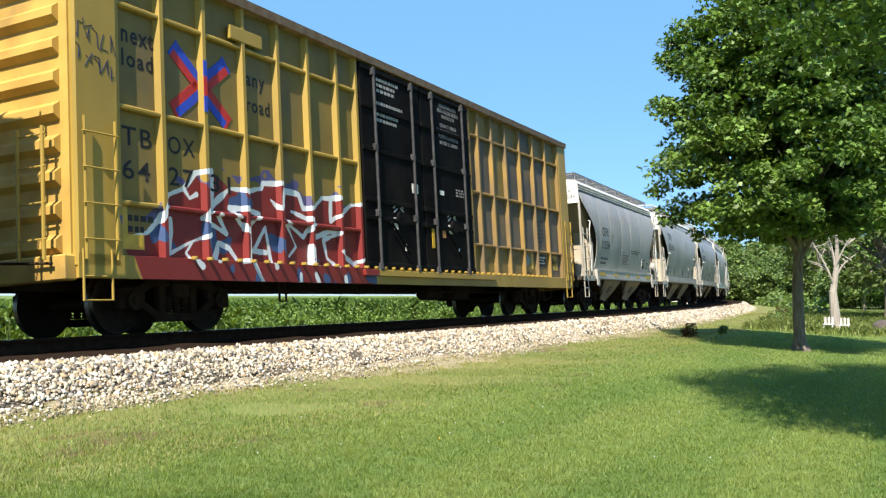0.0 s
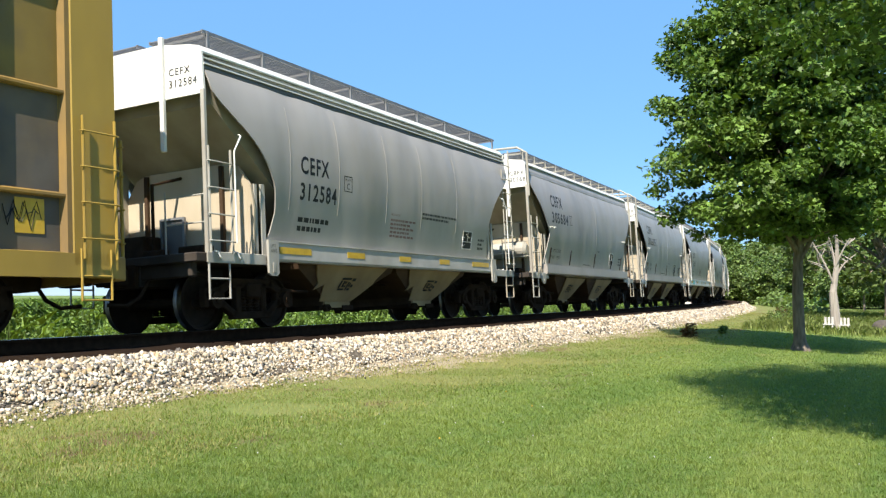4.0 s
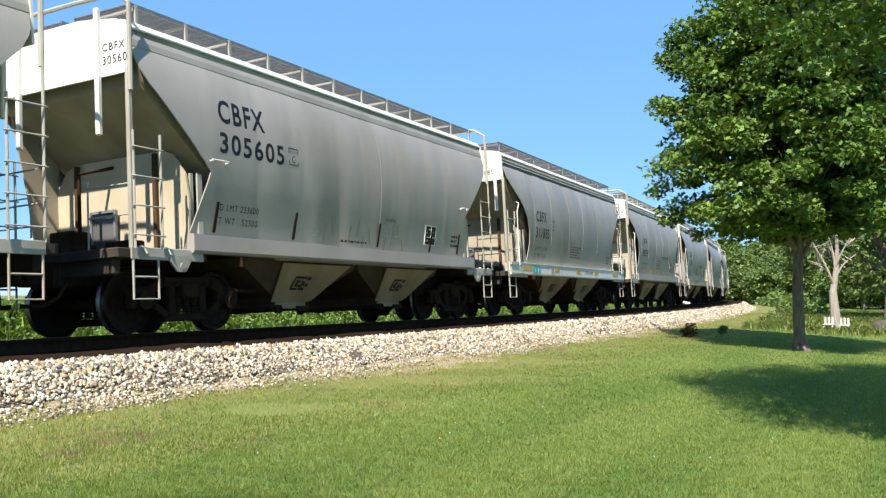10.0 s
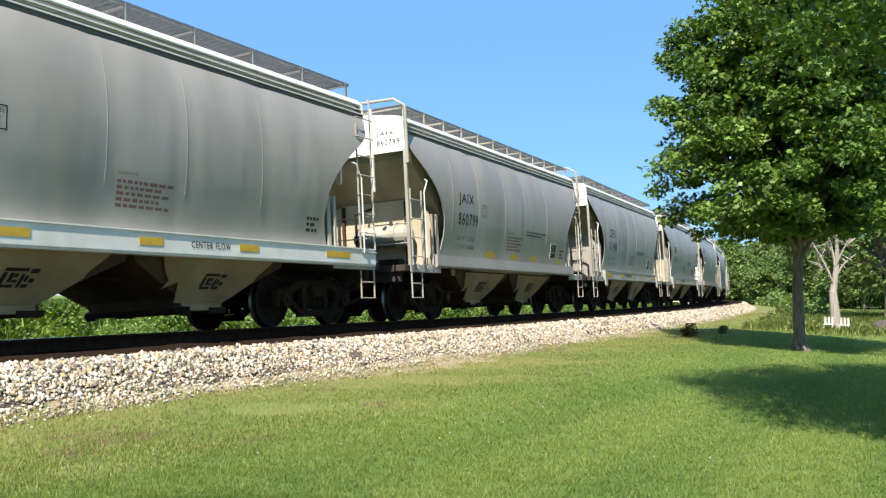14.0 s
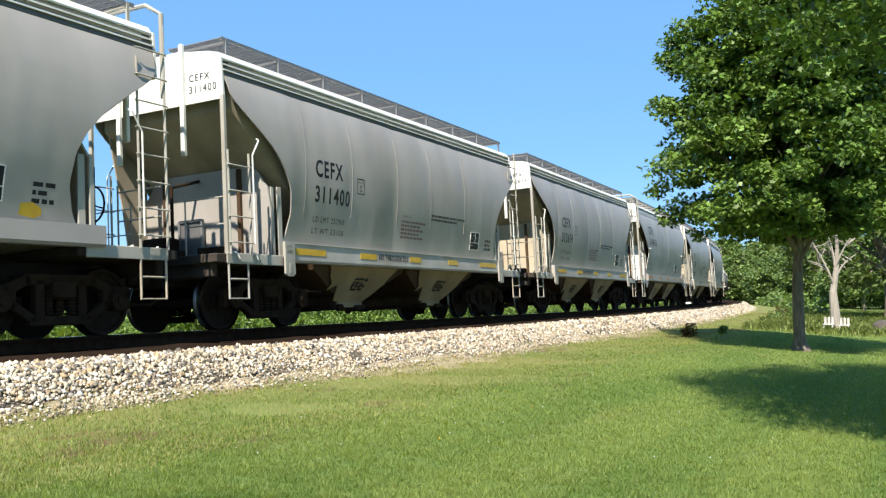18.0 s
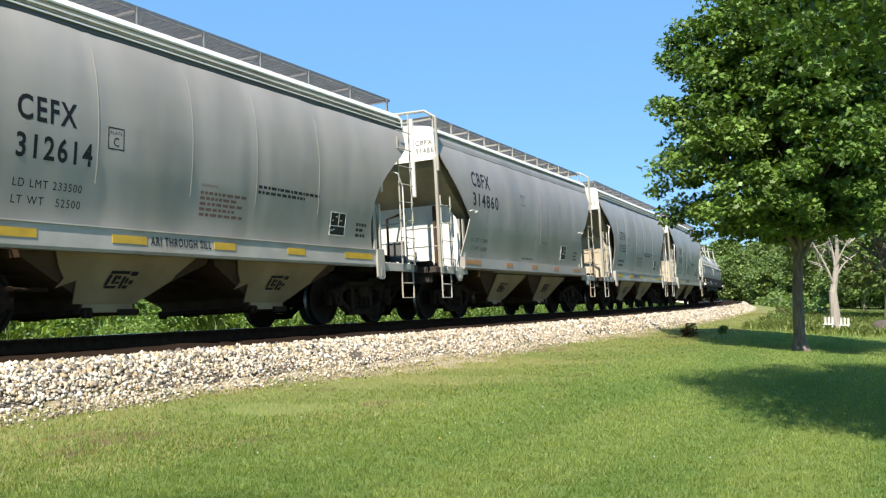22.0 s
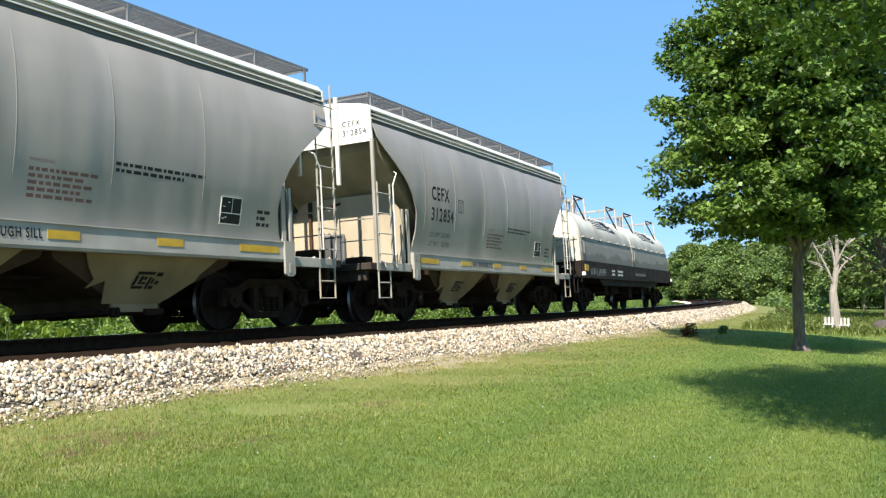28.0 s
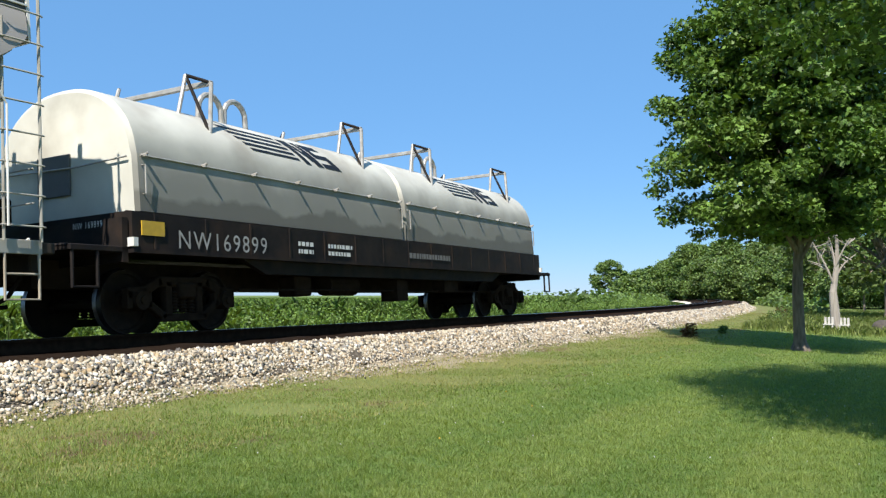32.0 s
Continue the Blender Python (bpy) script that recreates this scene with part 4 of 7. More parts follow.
    for sgn in (-1, 1):
        m = Matrix.Identity(4) if sgn < 0 else Matrix.Rotation(math.pi, 4, "Z")
        part("end_deck", shared("end_deck", end_deck_mesh, DECK), car, m=m @ pose(-5.22, 0, 0))
        for y in (-1, 1):
            ch = part("deck_channel", shared("deckch", lambda bm: slab(bm, (-5.22, 0, 1.08), (1.40, 0.03, 0.17), bevel=0.008), CREAM), car, "pale grey deck edge", m @ pose(0, y * 1.452, 0))
            for gx in (-5.75, -5.3):
                part("handle", shared("dhandle", lambda bm: tube(bm, [(0, 0, 0.08), (0.02, -0.05, 0.06), (0.06, -0.06, -0.02), (0.12, -0.03, -0.03)], 0.014), WHITE), ch, m=pose(gx, 0, 1.1))
            part("grab_iron", shared(("grab", kind), lambda bm: tube(bm, [(0.0, -1.545, 2.50), (0.0, -1.62, 2.52), (0.34, -1.63, 2.52), (0.34, -1.56, 2.50)], 0.013) if kind == "cut" else tube(bm, [(0.1, -1.50, 3.02), (0.05, -1.58, 2.98), (-0.12, -1.58, 2.72), (-0.12, -1.58, 1.3)], 0.014), WHITE), car, m=m @ (pose(-4.42 if kind == "cut" else -5.26, 0, 0) if y < 0 else Matrix.Translation((-4.42 if kind == "cut" else -5.26, 0, 0)) @ Matrix.Diagonal((1, -1, 1, 1))))
        part("end_panel", shared("end_panel", end_panel_mesh, WHITE), car, "white upper end panel", m @ pose(-5.82, 0, 0))
        bk = part("bulkhead", shared(("bulkhead", number in ("314860", "311400", "311885") and number), lambda bm: prism(bm, [(-1.36, 1.15), (1.36, 1.15), (1.40, 1.9), (1.34, 2.3), (1.12, 2.62), (0.9, 2.70), (-0.9, 2.70), (-1.12, 2.62), (-1.34, 2.3), (-1.40, 1.9)], -4.72, -4.68, "x"), {"314860": WHITE, "311400": GREY, "311885": SLOPE}.get(number, TANEND)), car, "dust-tanned end bulkhead", m)
        for y in (-0.78, 0.86):
            part("stiffener", shared("stiffener", lambda bm: slab(bm, (-4.75, 0, 1.92), (0.06, 0.07, 1.5)), BAYDIRT), bk, "dark upright stiffener", pose(0, y, 0))
        for y in (-1, 1):
            part("gusset", shared("gusset", lambda bm: (slab(bm, (-4.50, 0, 1.72), (0.11, 0.03, 1.2), bevel=0.005), slab(bm, (-4.62, 0.05, 1.72), (0.06, 0.03, 1.2))), CREAM), bk, "pale upright edge plate", pose(0, y * 1.40, 0))
            part("end_rail", shared("end_rail", lambda bm: (rod(bm, (-5.84, -0.42, 0), (-5.84, 0.42, 0), 0.012, 6), rod(bm, (-5.84, -0.42, -0.42), (-5.84, 0.42, -0.42), 0.012, 6), rod(bm, (-5.84, 0.42, -0.86), (-5.84, 0.42, 0.1), 0.014, 6)), CREAM), car, m=m @ pose(0, -1.0, 2.04) if y < 0 else m @ (Matrix.Translation((0, 1.0, 2.04)) @ Matrix.Diagonal((1, -1, 1, 1))))
        side_plate = [(-4.7, 1.16), (-5.12, 1.16), (-5.28, 2.2), (-5.55, 3.4), (-4.7, 2.8)]
        if sgn < 0:
            part("end_plate", shared("end_plate", lambda bm: prism(bm, side_plate, 1.33, 1.36), SLOPE), car)
        if sgn > 0:
            part("brake_post", shared("brake_post", lambda bm: (slab(bm, (5.05, 0, 1.95), (0.16, 0.10, 1.75), bevel=0.01), slab(bm, (5.05, 0.55, 1.95), (0.06, 0.06, 1.75)), slab(bm, (5.72, 0.85, 1.72), (0.3, 0.6, 0.95), bevel=0.04), slab(bm, (5.8, 1.42, 2.2), (0.10, 0.10, 2.1)), slab(bm, (5.5, 0.3, 1.35), (0.3, 0.4, 0.4), bevel=0.03), slab(bm, (5.05, -0.75, 1.72), (0.05, 0.5, 1.1))), RUNGEAR), car, "black brake gear posts at the end")
        for y in (-1.42, 1.42):
            part("corner_post", shared("cpost", lambda bm: slab(bm, (-5.86, 0, 2.38), (0.07, 0.07, 2.5), bevel=0.01), CREAM), car, m=m @ pose(0, y, 0)) if sgn < 0 else None
        short_post = number == "311885"
        for y in (-1.2 if short_post else -0.86 if kind == "cut" else -0.62, 0.76):
            part("end_post", shared(("epost", short_post), lambda bm: slab(bm, (-5.87, 0, 3.2 if short_post else 3.66), (0.07, 0.08, 0.9 if short_post else 1.8), bevel=0.01), WHITE), car, m=m @ pose(0, y, 0))
        for y in (-1, 1):
            mm = m if y < 0 else m @ Matrix.Diagonal((1, -1, 1, 1))
            part("sill_step", shared(("step", sgn), step_mesh, SLOPE if sgn > 0 else CREAM), car, m=m @ pose(-5.88, y * 1.45, 0))
        lx = [-5.88, -5.38]
        for y in (-1.50, 1.50):
            lo, hi = min(lx[0] * -sgn, lx[1] * -sgn), max(lx[0] * -sgn, lx[1] * -sgn)
            z1 = 2.75 if sgn < 0 else 4.35
            rungs = [1.32 + 0.4 * k for k in range(4)] if sgn < 0 else [1.32 + 0.37 * k for k in range(8 if kind == "round" else 5)]
            ladder(car, lo, hi, y, 1.14, z1, rungs, CREAM, ("hop", sgn, y, kind), tall=0 if sgn < 0 else 2.65 if kind == "round" else 1.75)
        if walkway == "open":
            part("end_handrail", shared("hoop", lambda bm: tube(bm, [(-5.88, -1.48, 3.3), (-5.88, -1.48, 4.52), (-5.86, -1.2, 4.70), (-5.86, -0.4, 4.72), (-5.86, 0.4, 4.72), (-5.86, 1.2, 4.70), (-5.88, 1.48, 4.52), (-5.88, 1.48, 3.3)], 0.035, 8), CREAM), car, m=m)
    if number in ("305684", "860799"):
        part("air_tank", shared("tank", tank_mesh, CREAM), car, "white air reservoir", pose(-5.05, -0.35, 1.86))
    else:
        gr = part("access_grille", shared("grille", lambda bm: [slab(bm, (-4.80, y, 1.58), (0.05, 0.04, 0.62)) for y in (0.0, 0.5)] + [slab(bm, (-4.80, 0.25, z), (0.05, 0.5, 0.04)) for z in (1.28, 1.88)] and None, GALV), car, "grey grille on the end bulkhead")
        part("grille_sheet", shared("grille_sheet", lambda bm: slab(bm, (-4.78, 0.25, 1.58), (0.03, 0.5, 0.6)), BAND), gr)
    part("valve_box", shared("valve", lambda bm: (slab(bm, (-5.0, 0.75, 1.38), (0.4, 0.5, 0.44), bevel=0.03), slab(bm, (-5.2, -0.6, 1.25), (0.3, 0.5, 0.18), bevel=0.02), slab(bm, (-5.35, 0.1, 1.24), (0.2, 0.4, 0.16), bevel=0.02), tube(bm, [(-5.3, 0.2, 1.2), (-5.3, 0.2, 2.4), (-4.6, 0.1, 2.6)], 0.03)), RUNGEAR), car)
    part("hand_brake", shared("hbrake", wheel_brake_mesh, RUNGEAR), car, "black hand brake wheel", pose(5.95, 0.1, 1.95))
    part("brake_rigging", shared("rig", lambda bm: (tube(bm, [(-5.5, -0.7, 0.78), (5.5, -0.7, 0.78)], 0.025), tube(bm, [(-4.0, -0.9, 0.62), (-2.8, -1.0, 0.6)], 0.03), slab(bm, (-3.6, 0.4, 0.8), (0.5, 0.4, 0.3))), RUNGEAR), car)
    # lettering on the near side
    y = hopper_side(kind, seed % 3)
    if kind == "cut" and big:
        spec = (3.13, 0.37, 1.12, 2.66, 0.33, 1.58, -4.20)
    else:
        spec = (2.59, 0.31, 0.86, 2.14, 0.30, 1.12, shift)
    z1, h1, w1, z2, h2, w2, x0 = spec
    if not mark:
        return close_hopper(car)
    part("lettering", text_mesh(mark, x0, z1, h1, w1, y, BLACKPAINT, bold=0.022, cut=True), car)
    part("lettering", text_mesh(number, x0, z2, h2, w2, y, BLACKPAINT, bold=0.022, cut=True), car)
    if limits:
        part("lettering", text_mesh(limits[0], x0, 1.80, 0.10, 1.0, y, BLACKPAINT, cut=True), car)
        part("lettering", text_mesh(limits[1], x0, 1.60, 0.10, 1.0, y, BLACKPAINT, cut=True), car)
    else:
        write_rows(bars(x0, 1.62, 0.95, 0.3, 2, y, BLACKPAINT, seed), car)
    xp, zp = (x0 + 1.36, 2.42) if not big else (x0 + 1.72, 2.70) if number != "314860" else (PLATE_X, 2.93)
    def plate(bm):
        for a, b, c, d in ((0, 0.27, 0, 0.016), (0, 0.27, 0.276, 0.292), (0, 0.016, 0.02, 0.272), (0.254, 0.27, 0.02, 0.272)):
            bm.faces.new([bm.verts.new((xp + xx, y(zp + zz, xp + xx), zp + zz)) for xx, zz in ((a, c), (b, c), (b, d), (a, d))])
    part("plate_mark", shared(("plate_mark", number), plate, BLACKPAINT), car)
    part("lettering", text_mesh("C", xp + 0.09, zp + 0.045, 0.115, 0.09, y, BLACKPAINT), car)
    part("lettering", text_mesh("PLATE", xp + 0.04, zp + 0.20, 0.04, 0.19, y, BLACKPAINT), car)
    if kind == "round":
        part("lettering", text_mesh("WARNING", -0.48, 2.12, 0.045, 0.35, y, REDPAINT), car)
        write_rows(bars(-0.48, 1.69, 1.06, 0.40, 5, y, REDPAINT, 4), car)
        if number != "311885":
            write_rows(bars(0.82, 2.14, 1.68, 0.17, 2, y, BLACKPAINT, 9), car)
    else:
        part("lettering", text_mesh("WARNING", 0.78, 1.98, 0.07, 0.4, y, BLACKPAINT), car)
        write_rows(bars(0.70, 1.60, 0.8, 0.34, 4, y, FADED, 4, 0.8), car)
        write_rows(bars(-0.75, 1.50, 0.95, 0.07, 1, y, BLACKPAINT, 9, 0.8), car)
        write_rows(bars(-1.75, 1.50, 0.4, 0.18, 3, y, FADED, 6, 0.8), car)
    write_rows(bars(3.75, 1.62, 0.35, 0.3, 3, y, BLACKPAINT, seed + 2), car)
    if kind == "cut" and not tape:
        for x in (-4.2, -2.2, 0.55, 2.75, 4.1):
            part("side_bracket", decal(x, [(-0.04, 1.46), (0.02, 1.46), (0.05, 1.92), (0.0, 1.92)], y, 0.012, RUNGEAR), car, "dark slanted bracket")
    if number.startswith("86"):
        for k, x in enumerate((-1.55, 0.1, 1.6, 3.75)):
            w = (0.36, 0.30, 0.24, 0.16)[k]
            part("paint_patch", decal(x, [(-w, 1.47), (0.4 * w, 1.44), (w, 1.49), (0.9 * w, 1.57), (0.1 * w, 1.63), (-0.9 * w, 1.61)], y, 0.0, YELLOWTAPE), car, "rough orange paint patch")
    if number == "305605":
        for k in range(12):
            x, z = -1.3 + 0.26 * k, 1.62 + 0.16 * math.sin(2.1 * k)
            part("scrawl", decal(x, [(-0.02, z - 0.14), (0.02, z - 0.14), (0.09 * math.sin(5 * k) + 0.02, z + 0.18), (0.09 * math.sin(5 * k) - 0.02, z + 0.18)], y, 0.0, OCHRE), car, "faint ochre scrawl")
    if number == "312854":
        for x, z, w, h in ((3.82, 1.5, 0.2, 0.07), (4.06, 1.62, 0.05, 0.22), (4.13, 1.52, 0.08, 0.3)):
            part("spray_patch", decal(x, [(-w / 2, z - h / 2), (w / 2, z - h / 2.3), (w / 2.4, z + h / 2), (-w / 3, z + h / 2.2)], y, 0.0, GREENSPRAY), car, "faint green spray paint")
    if number.startswith("3118"):
        part("lettering", text_mesh("CENTER FLOW", 0.84, 1.19, 0.10, 0.84, lambda z, x=0: -1.526, BLACKPAINT, bold=0.01), car)
        for x, w, mt in ((-4.15, 0.14, TEAL), (-3.95, 0.16, TEAL), (-3.7, 0.18, TEAL), (-2.55, 0.24, GREY)):
            part("sill_patch", shared(("sillpatch", x), lambda bm: prism(bm, [(-w / 2, 1.14), (w / 2, 1.12), (w / 2 + 0.03, 1.3), (-w / 3, 1.34)], -1.529, -1.51), mt), car, "small painted patch", pose(x, 0, 0))
    xi = 2.88 if kind == "round" else 2.47
    if number != "311885":
        ip = part("inspection_plate", decal(xi, [(0, 1.60), (0.48, 1.60), (0.48, 2.02), (0, 2.02)], y, 0.008, BLACKPAINT), car, "black plate with white stencilled boxes")
        for a, b, c, d in ((0, 0.48, 1.765, 1.778), (0, 0.014, 1.60, 2.02), (0.466, 0.48, 1.60, 2.02), (0, 0.48, 1.60, 1.614), (0, 0.48, 2.006, 2.02), (0.252, 0.264, 1.77, 2.01)):
            part("stencil_line", decal(xi, [(a, c), (b, c), (b, d), (a, d)], y, 0.011, WHITEPAINT), ip)
        for a, c in ((0.04, 1.68), (0.10, 1.70), (0.05, 1.86), (0.31, 1.87), (0.16, 1.93)):
            part("stencil_bar", decal(xi, [(a, c), (a + 0.05, c), (a + 0.05, c + 0.014), (a, c + 0.014)], y, 0.011, WHITEPAINT), ip)
    ye = {"cut": -0.93, "round": -0.74}[kind] if number != "311885" else -0.6
    me = text_mesh(mark, ye, 3.93, 0.11, 0.42, lambda z, x=0: -5.845, BLACKPAINT, axis="y")
    part("lettering", me, car)
    part("lettering", text_mesh(number, ye, 3.74, 0.12, 0.55, lambda z, x=0: -5.845, BLACKPAINT, axis="y"), car)
    if sill_text:
        part("lettering", text_mesh(sill_text, -1.53, 1.185, 0.125, 1.2, lambda z, x=0: -1.526, BLACKPAINT, bold=0.02), car)
    if sill == "short":
        part("lettering", text_mesh("LIFT\nHERE", -4.53, 1.20, 0.13, 0.16, lambda z, x=0: -1.564, BLACKPAINT), car)
    return close_hopper(car)


# ---- boxcar ----
SPRAY_A = [[(-8.41, 1.3), (-8.16, 1.36), (-7.92, 1.57), (-7.75, 1.92), (-7.42, 2.04), (-7.18, 2.3), (-6.82, 2.38), (-6.85, 1.87)], [(-7.42, 2.04), (-7.31, 1.91), (-7.17, 1.98)], [(-7.72, 1.58), (-7.74, 1.09), (-7.27, 1.29), (-6.87, 1.41)], [(-7.27, 1.29), (-7.42, 1.11), (-7.19, 0.92)]]
SPRAY_B = [[(-7.06, 1.64), (-6.74, 1.91), (-6.42, 2.15), (-6.15, 2.16), (-5.98, 2.12), (-5.99, 1.86), (-6.43, 1.85)], [(-7.06, 1.64), (-6.53, 1.45), (-6.7, 1.7)], [(-5.98, 2.16), (-5.63, 2.23), (-5.59, 2.32), (-5.1, 2.37), (-5.19, 1.93), (-5.4, 2.07)], [(-5.99, 1.85), (-5.71, 1.81), (-6.07, 1.51), (-6.38, 1.83)], [(-6.81, 1.03), (-6.72, 1.3), (-6.47, 1.22), (-6.26, 1.01), (-6.04, 1.05), (-6.01, 1.48), (-6.12, 1.53)], [(-6.04, 1.05), (-5.77, 0.67)]]
SPRAY_C = [[(-5.89, 1.21), (-5.57, 1.6), (-5.43, 0.96)], [(-5.89, 1.21), (-5.57, 1.2)], [(-5.08, 2.13), (-5.01, 2.26), (-4.62, 2.24), (-4.5, 2.0), (-4.19, 2.03), (-3.92, 2.24), (-3.4, 2.29)], [(-5.1, 1.86), (-4.75, 1.33), (-4.95, 1.16)], [(-4.84, 1.92), (-4.2, 1.8), (-4.53, 1.5), (-5.04, 1.75)], [(-4.37, 1.35), (-4.22, 1.07), (-4.39, 1.06), (-4.37, 1.35)]]
SPRAY_D = [[(-3.63, 2.27), (-3.66, 1.84), (-3.34, 1.99), (-2.97, 2.19), (-2.51, 2.25), (-2.47, 1.79), (-2.6, 1.2), (-2.94, 1.08), (-3.4, 1.3)], [(-4.19, 1.52), (-3.75, 1.64), (-3.41, 1.64), (-3.91, 1.49), (-3.82, 1.16), (-3.57, 1.04)], [(-4.78, 0.86), (-4.79, 0.68)], [(-4.34, 0.86), (-4.25, 0.7)], [(-3.4, 0.83), (-3.37, 0.66)]]
SPRAY_TOP = [(-8.41, 1.33), (-8.16, 1.37), (-7.92, 1.58), (-7.75, 1.92), (-7.42, 2.04), (-7.18, 2.3), (-6.82, 1.9), (-6.82, 2.38), (-6.42, 2.15), (-5.98, 2.14), (-5.63, 2.23), (-5.59, 2.32), (-5.1, 2.37), (-5.01, 2.26), (-4.62, 2.24), (-4.5, 2.0), (-4.19, 2.03), (-3.92, 2.24), (-3.4, 2.29), (-3.3, 2.01), (-2.97, 2.19), (-2.51, 2.25), (-2.46, 1.88)]
SPRAY = [(*a, *b) for line in SPRAY_A + SPRAY_B + SPRAY_C + SPRAY_D for a, b in zip(line, line[1:])]


def sprayed(base):
    """The yellow paint with spray-can lettering shapes over its lower part."""
    m = base.copy()
    m.name = "yellow_paint_with_graffiti"
    nt = m.node_tree
    L = nt.links.new
    bs = nt.nodes["Principled BSDF"]
    old = bs.inputs["Base Color"].links[0].from_socket
    tc = nt.nodes.new("ShaderNodeTexCoord")
    sp = nt.nodes.new("ShaderNodeSeparateXYZ")
    L(tc.outputs["Object"], sp.inputs[0])

    def math2(op, a, b=None, c=None):
        n = nt.nodes.new("ShaderNodeMath")
        n.operation = op
        for i, v in enumerate((a, b, c)):
            if v is None:
                continue
            if isinstance(v, (int, float)):
                n.inputs[i].default_value = v
            else:
                L(v, n.inputs[i])
        return n.outputs[0]

    px, pz = sp.outputs["X"], sp.outputs["Z"]
    # white strokes: nearness to a set of slanting lines
    near = None
    for x0, z0, x1, z1 in SPRAY:
        dx, dz = x1 - x0, z1 - z0
        q = dx * dx + dz * dz
        t = math2("ADD", math2("MULTIPLY_ADD", px, dx / q, -(x0 * dx + z0 * dz) / q), math2("MULTIPLY", pz, dz / q))
        t = math2("MINIMUM", math2("MAXIMUM", t, 0.0), 1.0)
        ex = math2("SUBTRACT", math2("SUBTRACT", px, x0), math2("MULTIPLY", t, dx))
        ez = math2("SUBTRACT", math2("SUBTRACT", pz, z0), math2("MULTIPLY", t, dz))
        d = math2("SQRT", math2("ADD", math2("MULTIPLY", ex, ex), math2("MULTIPLY", ez, ez)))
        near = d if near is None else math2("MINIMUM", near, d)
    wob = nt.nodes.new("ShaderNodeTexNoise")
    wob.inputs["Scale"].default_value, wob.inputs["Detail"].default_value = 2.2, 2
    L(tc.outputs["Object"], wob.inputs["Vector"])
    thick = math2("MULTIPLY_ADD", wob.outputs["Fac"], 0.11, -0.015)
    stroke = math2("LESS_THAN", near, thick)
    # uneven upper edge of the red
    edge = nt.nodes.new("ShaderNodeValToRGB")
    el = edge.color_ramp.elements
    pts = SPRAY_TOP
    L(math2("MULTIPLY_ADD", px, 1 / 6.6, 9.0 / 6.6), edge.inputs[0])
    el[0].position, el[0].color = (pts[0][0] + 9.0) / 6.6, (pts[0][1] / 3, 0, 0, 1)
    el[1].position, el[1].color = (pts[-1][0] + 9.0) / 6.6, (pts[-1][1] / 3, 0, 0, 1)
    for x, z in pts[1:-1]:
        e = el.new((x + 9.0) / 6.6)
        e.color = (z / 3, 0, 0, 1)
    sepc = nt.nodes.new("ShaderNodeSeparateColor")
    L(edge.outputs[0], sepc.inputs[0])
    limit = math2("MULTIPLY", sepc.outputs[0], 3.0)
    patch = nt.nodes.new("ShaderNodeTexNoise")
    patch.inputs["Scale"].default_value, patch.inputs["Detail"].default_value = 1.9, 1
    L(tc.outputs["Object"], patch.inputs["Vector"])

    def mixc(f, a, b):
        n = nt.nodes.new("ShaderNodeMix")
        n.data_type = "RGBA"
        L(f, n.inputs["Factor"])
        for k, v in ((6, a), (7, b)):
            if isinstance(v, tuple):
                n.inputs[k].default_value = (*v, 1)
            else:
                L(v, n.inputs[k])
        return n.outputs[2]
    fill = mixc(math2("GREATER_THAN", patch.outputs["Fac"], 0.63), (0.19, 0.022, 0.018), (0.05, 0.085, 0.19))
    fill = mixc(stroke, fill, (0.66, 0.69, 0.71))
    cloud = math2("MULTIPLY", math2("LESS_THAN", pz, math2("ADD", limit, 0.22)), math2("GREATER_THAN", wob.outputs["Fac"], 0.52))
    span = math2("MULTIPLY", math2("GREATER_THAN", math2("MULTIPLY_ADD", pz, 0.45, px), -8.05), math2("LESS_THAN", px, -2.3))
    inside = math2("MULTIPLY", math2("MAXIMUM", math2("LESS_THAN", pz, limit), stroke), span)
    haze = mixc(math2("MULTIPLY", math2("MULTIPLY", cloud, span), 0.8), old, (0.05, 0.06, 0.22))
    old = haze
    out = nt.nodes.new("ShaderNodeMix")
    out.data_type = "RGBA"
    L(inside, out.inputs["Factor"])
    L(old, out.inputs[6])
    L(fill, out.inputs[7])
    L(out.outputs[2], bs.inputs["Base Color"])
    return m


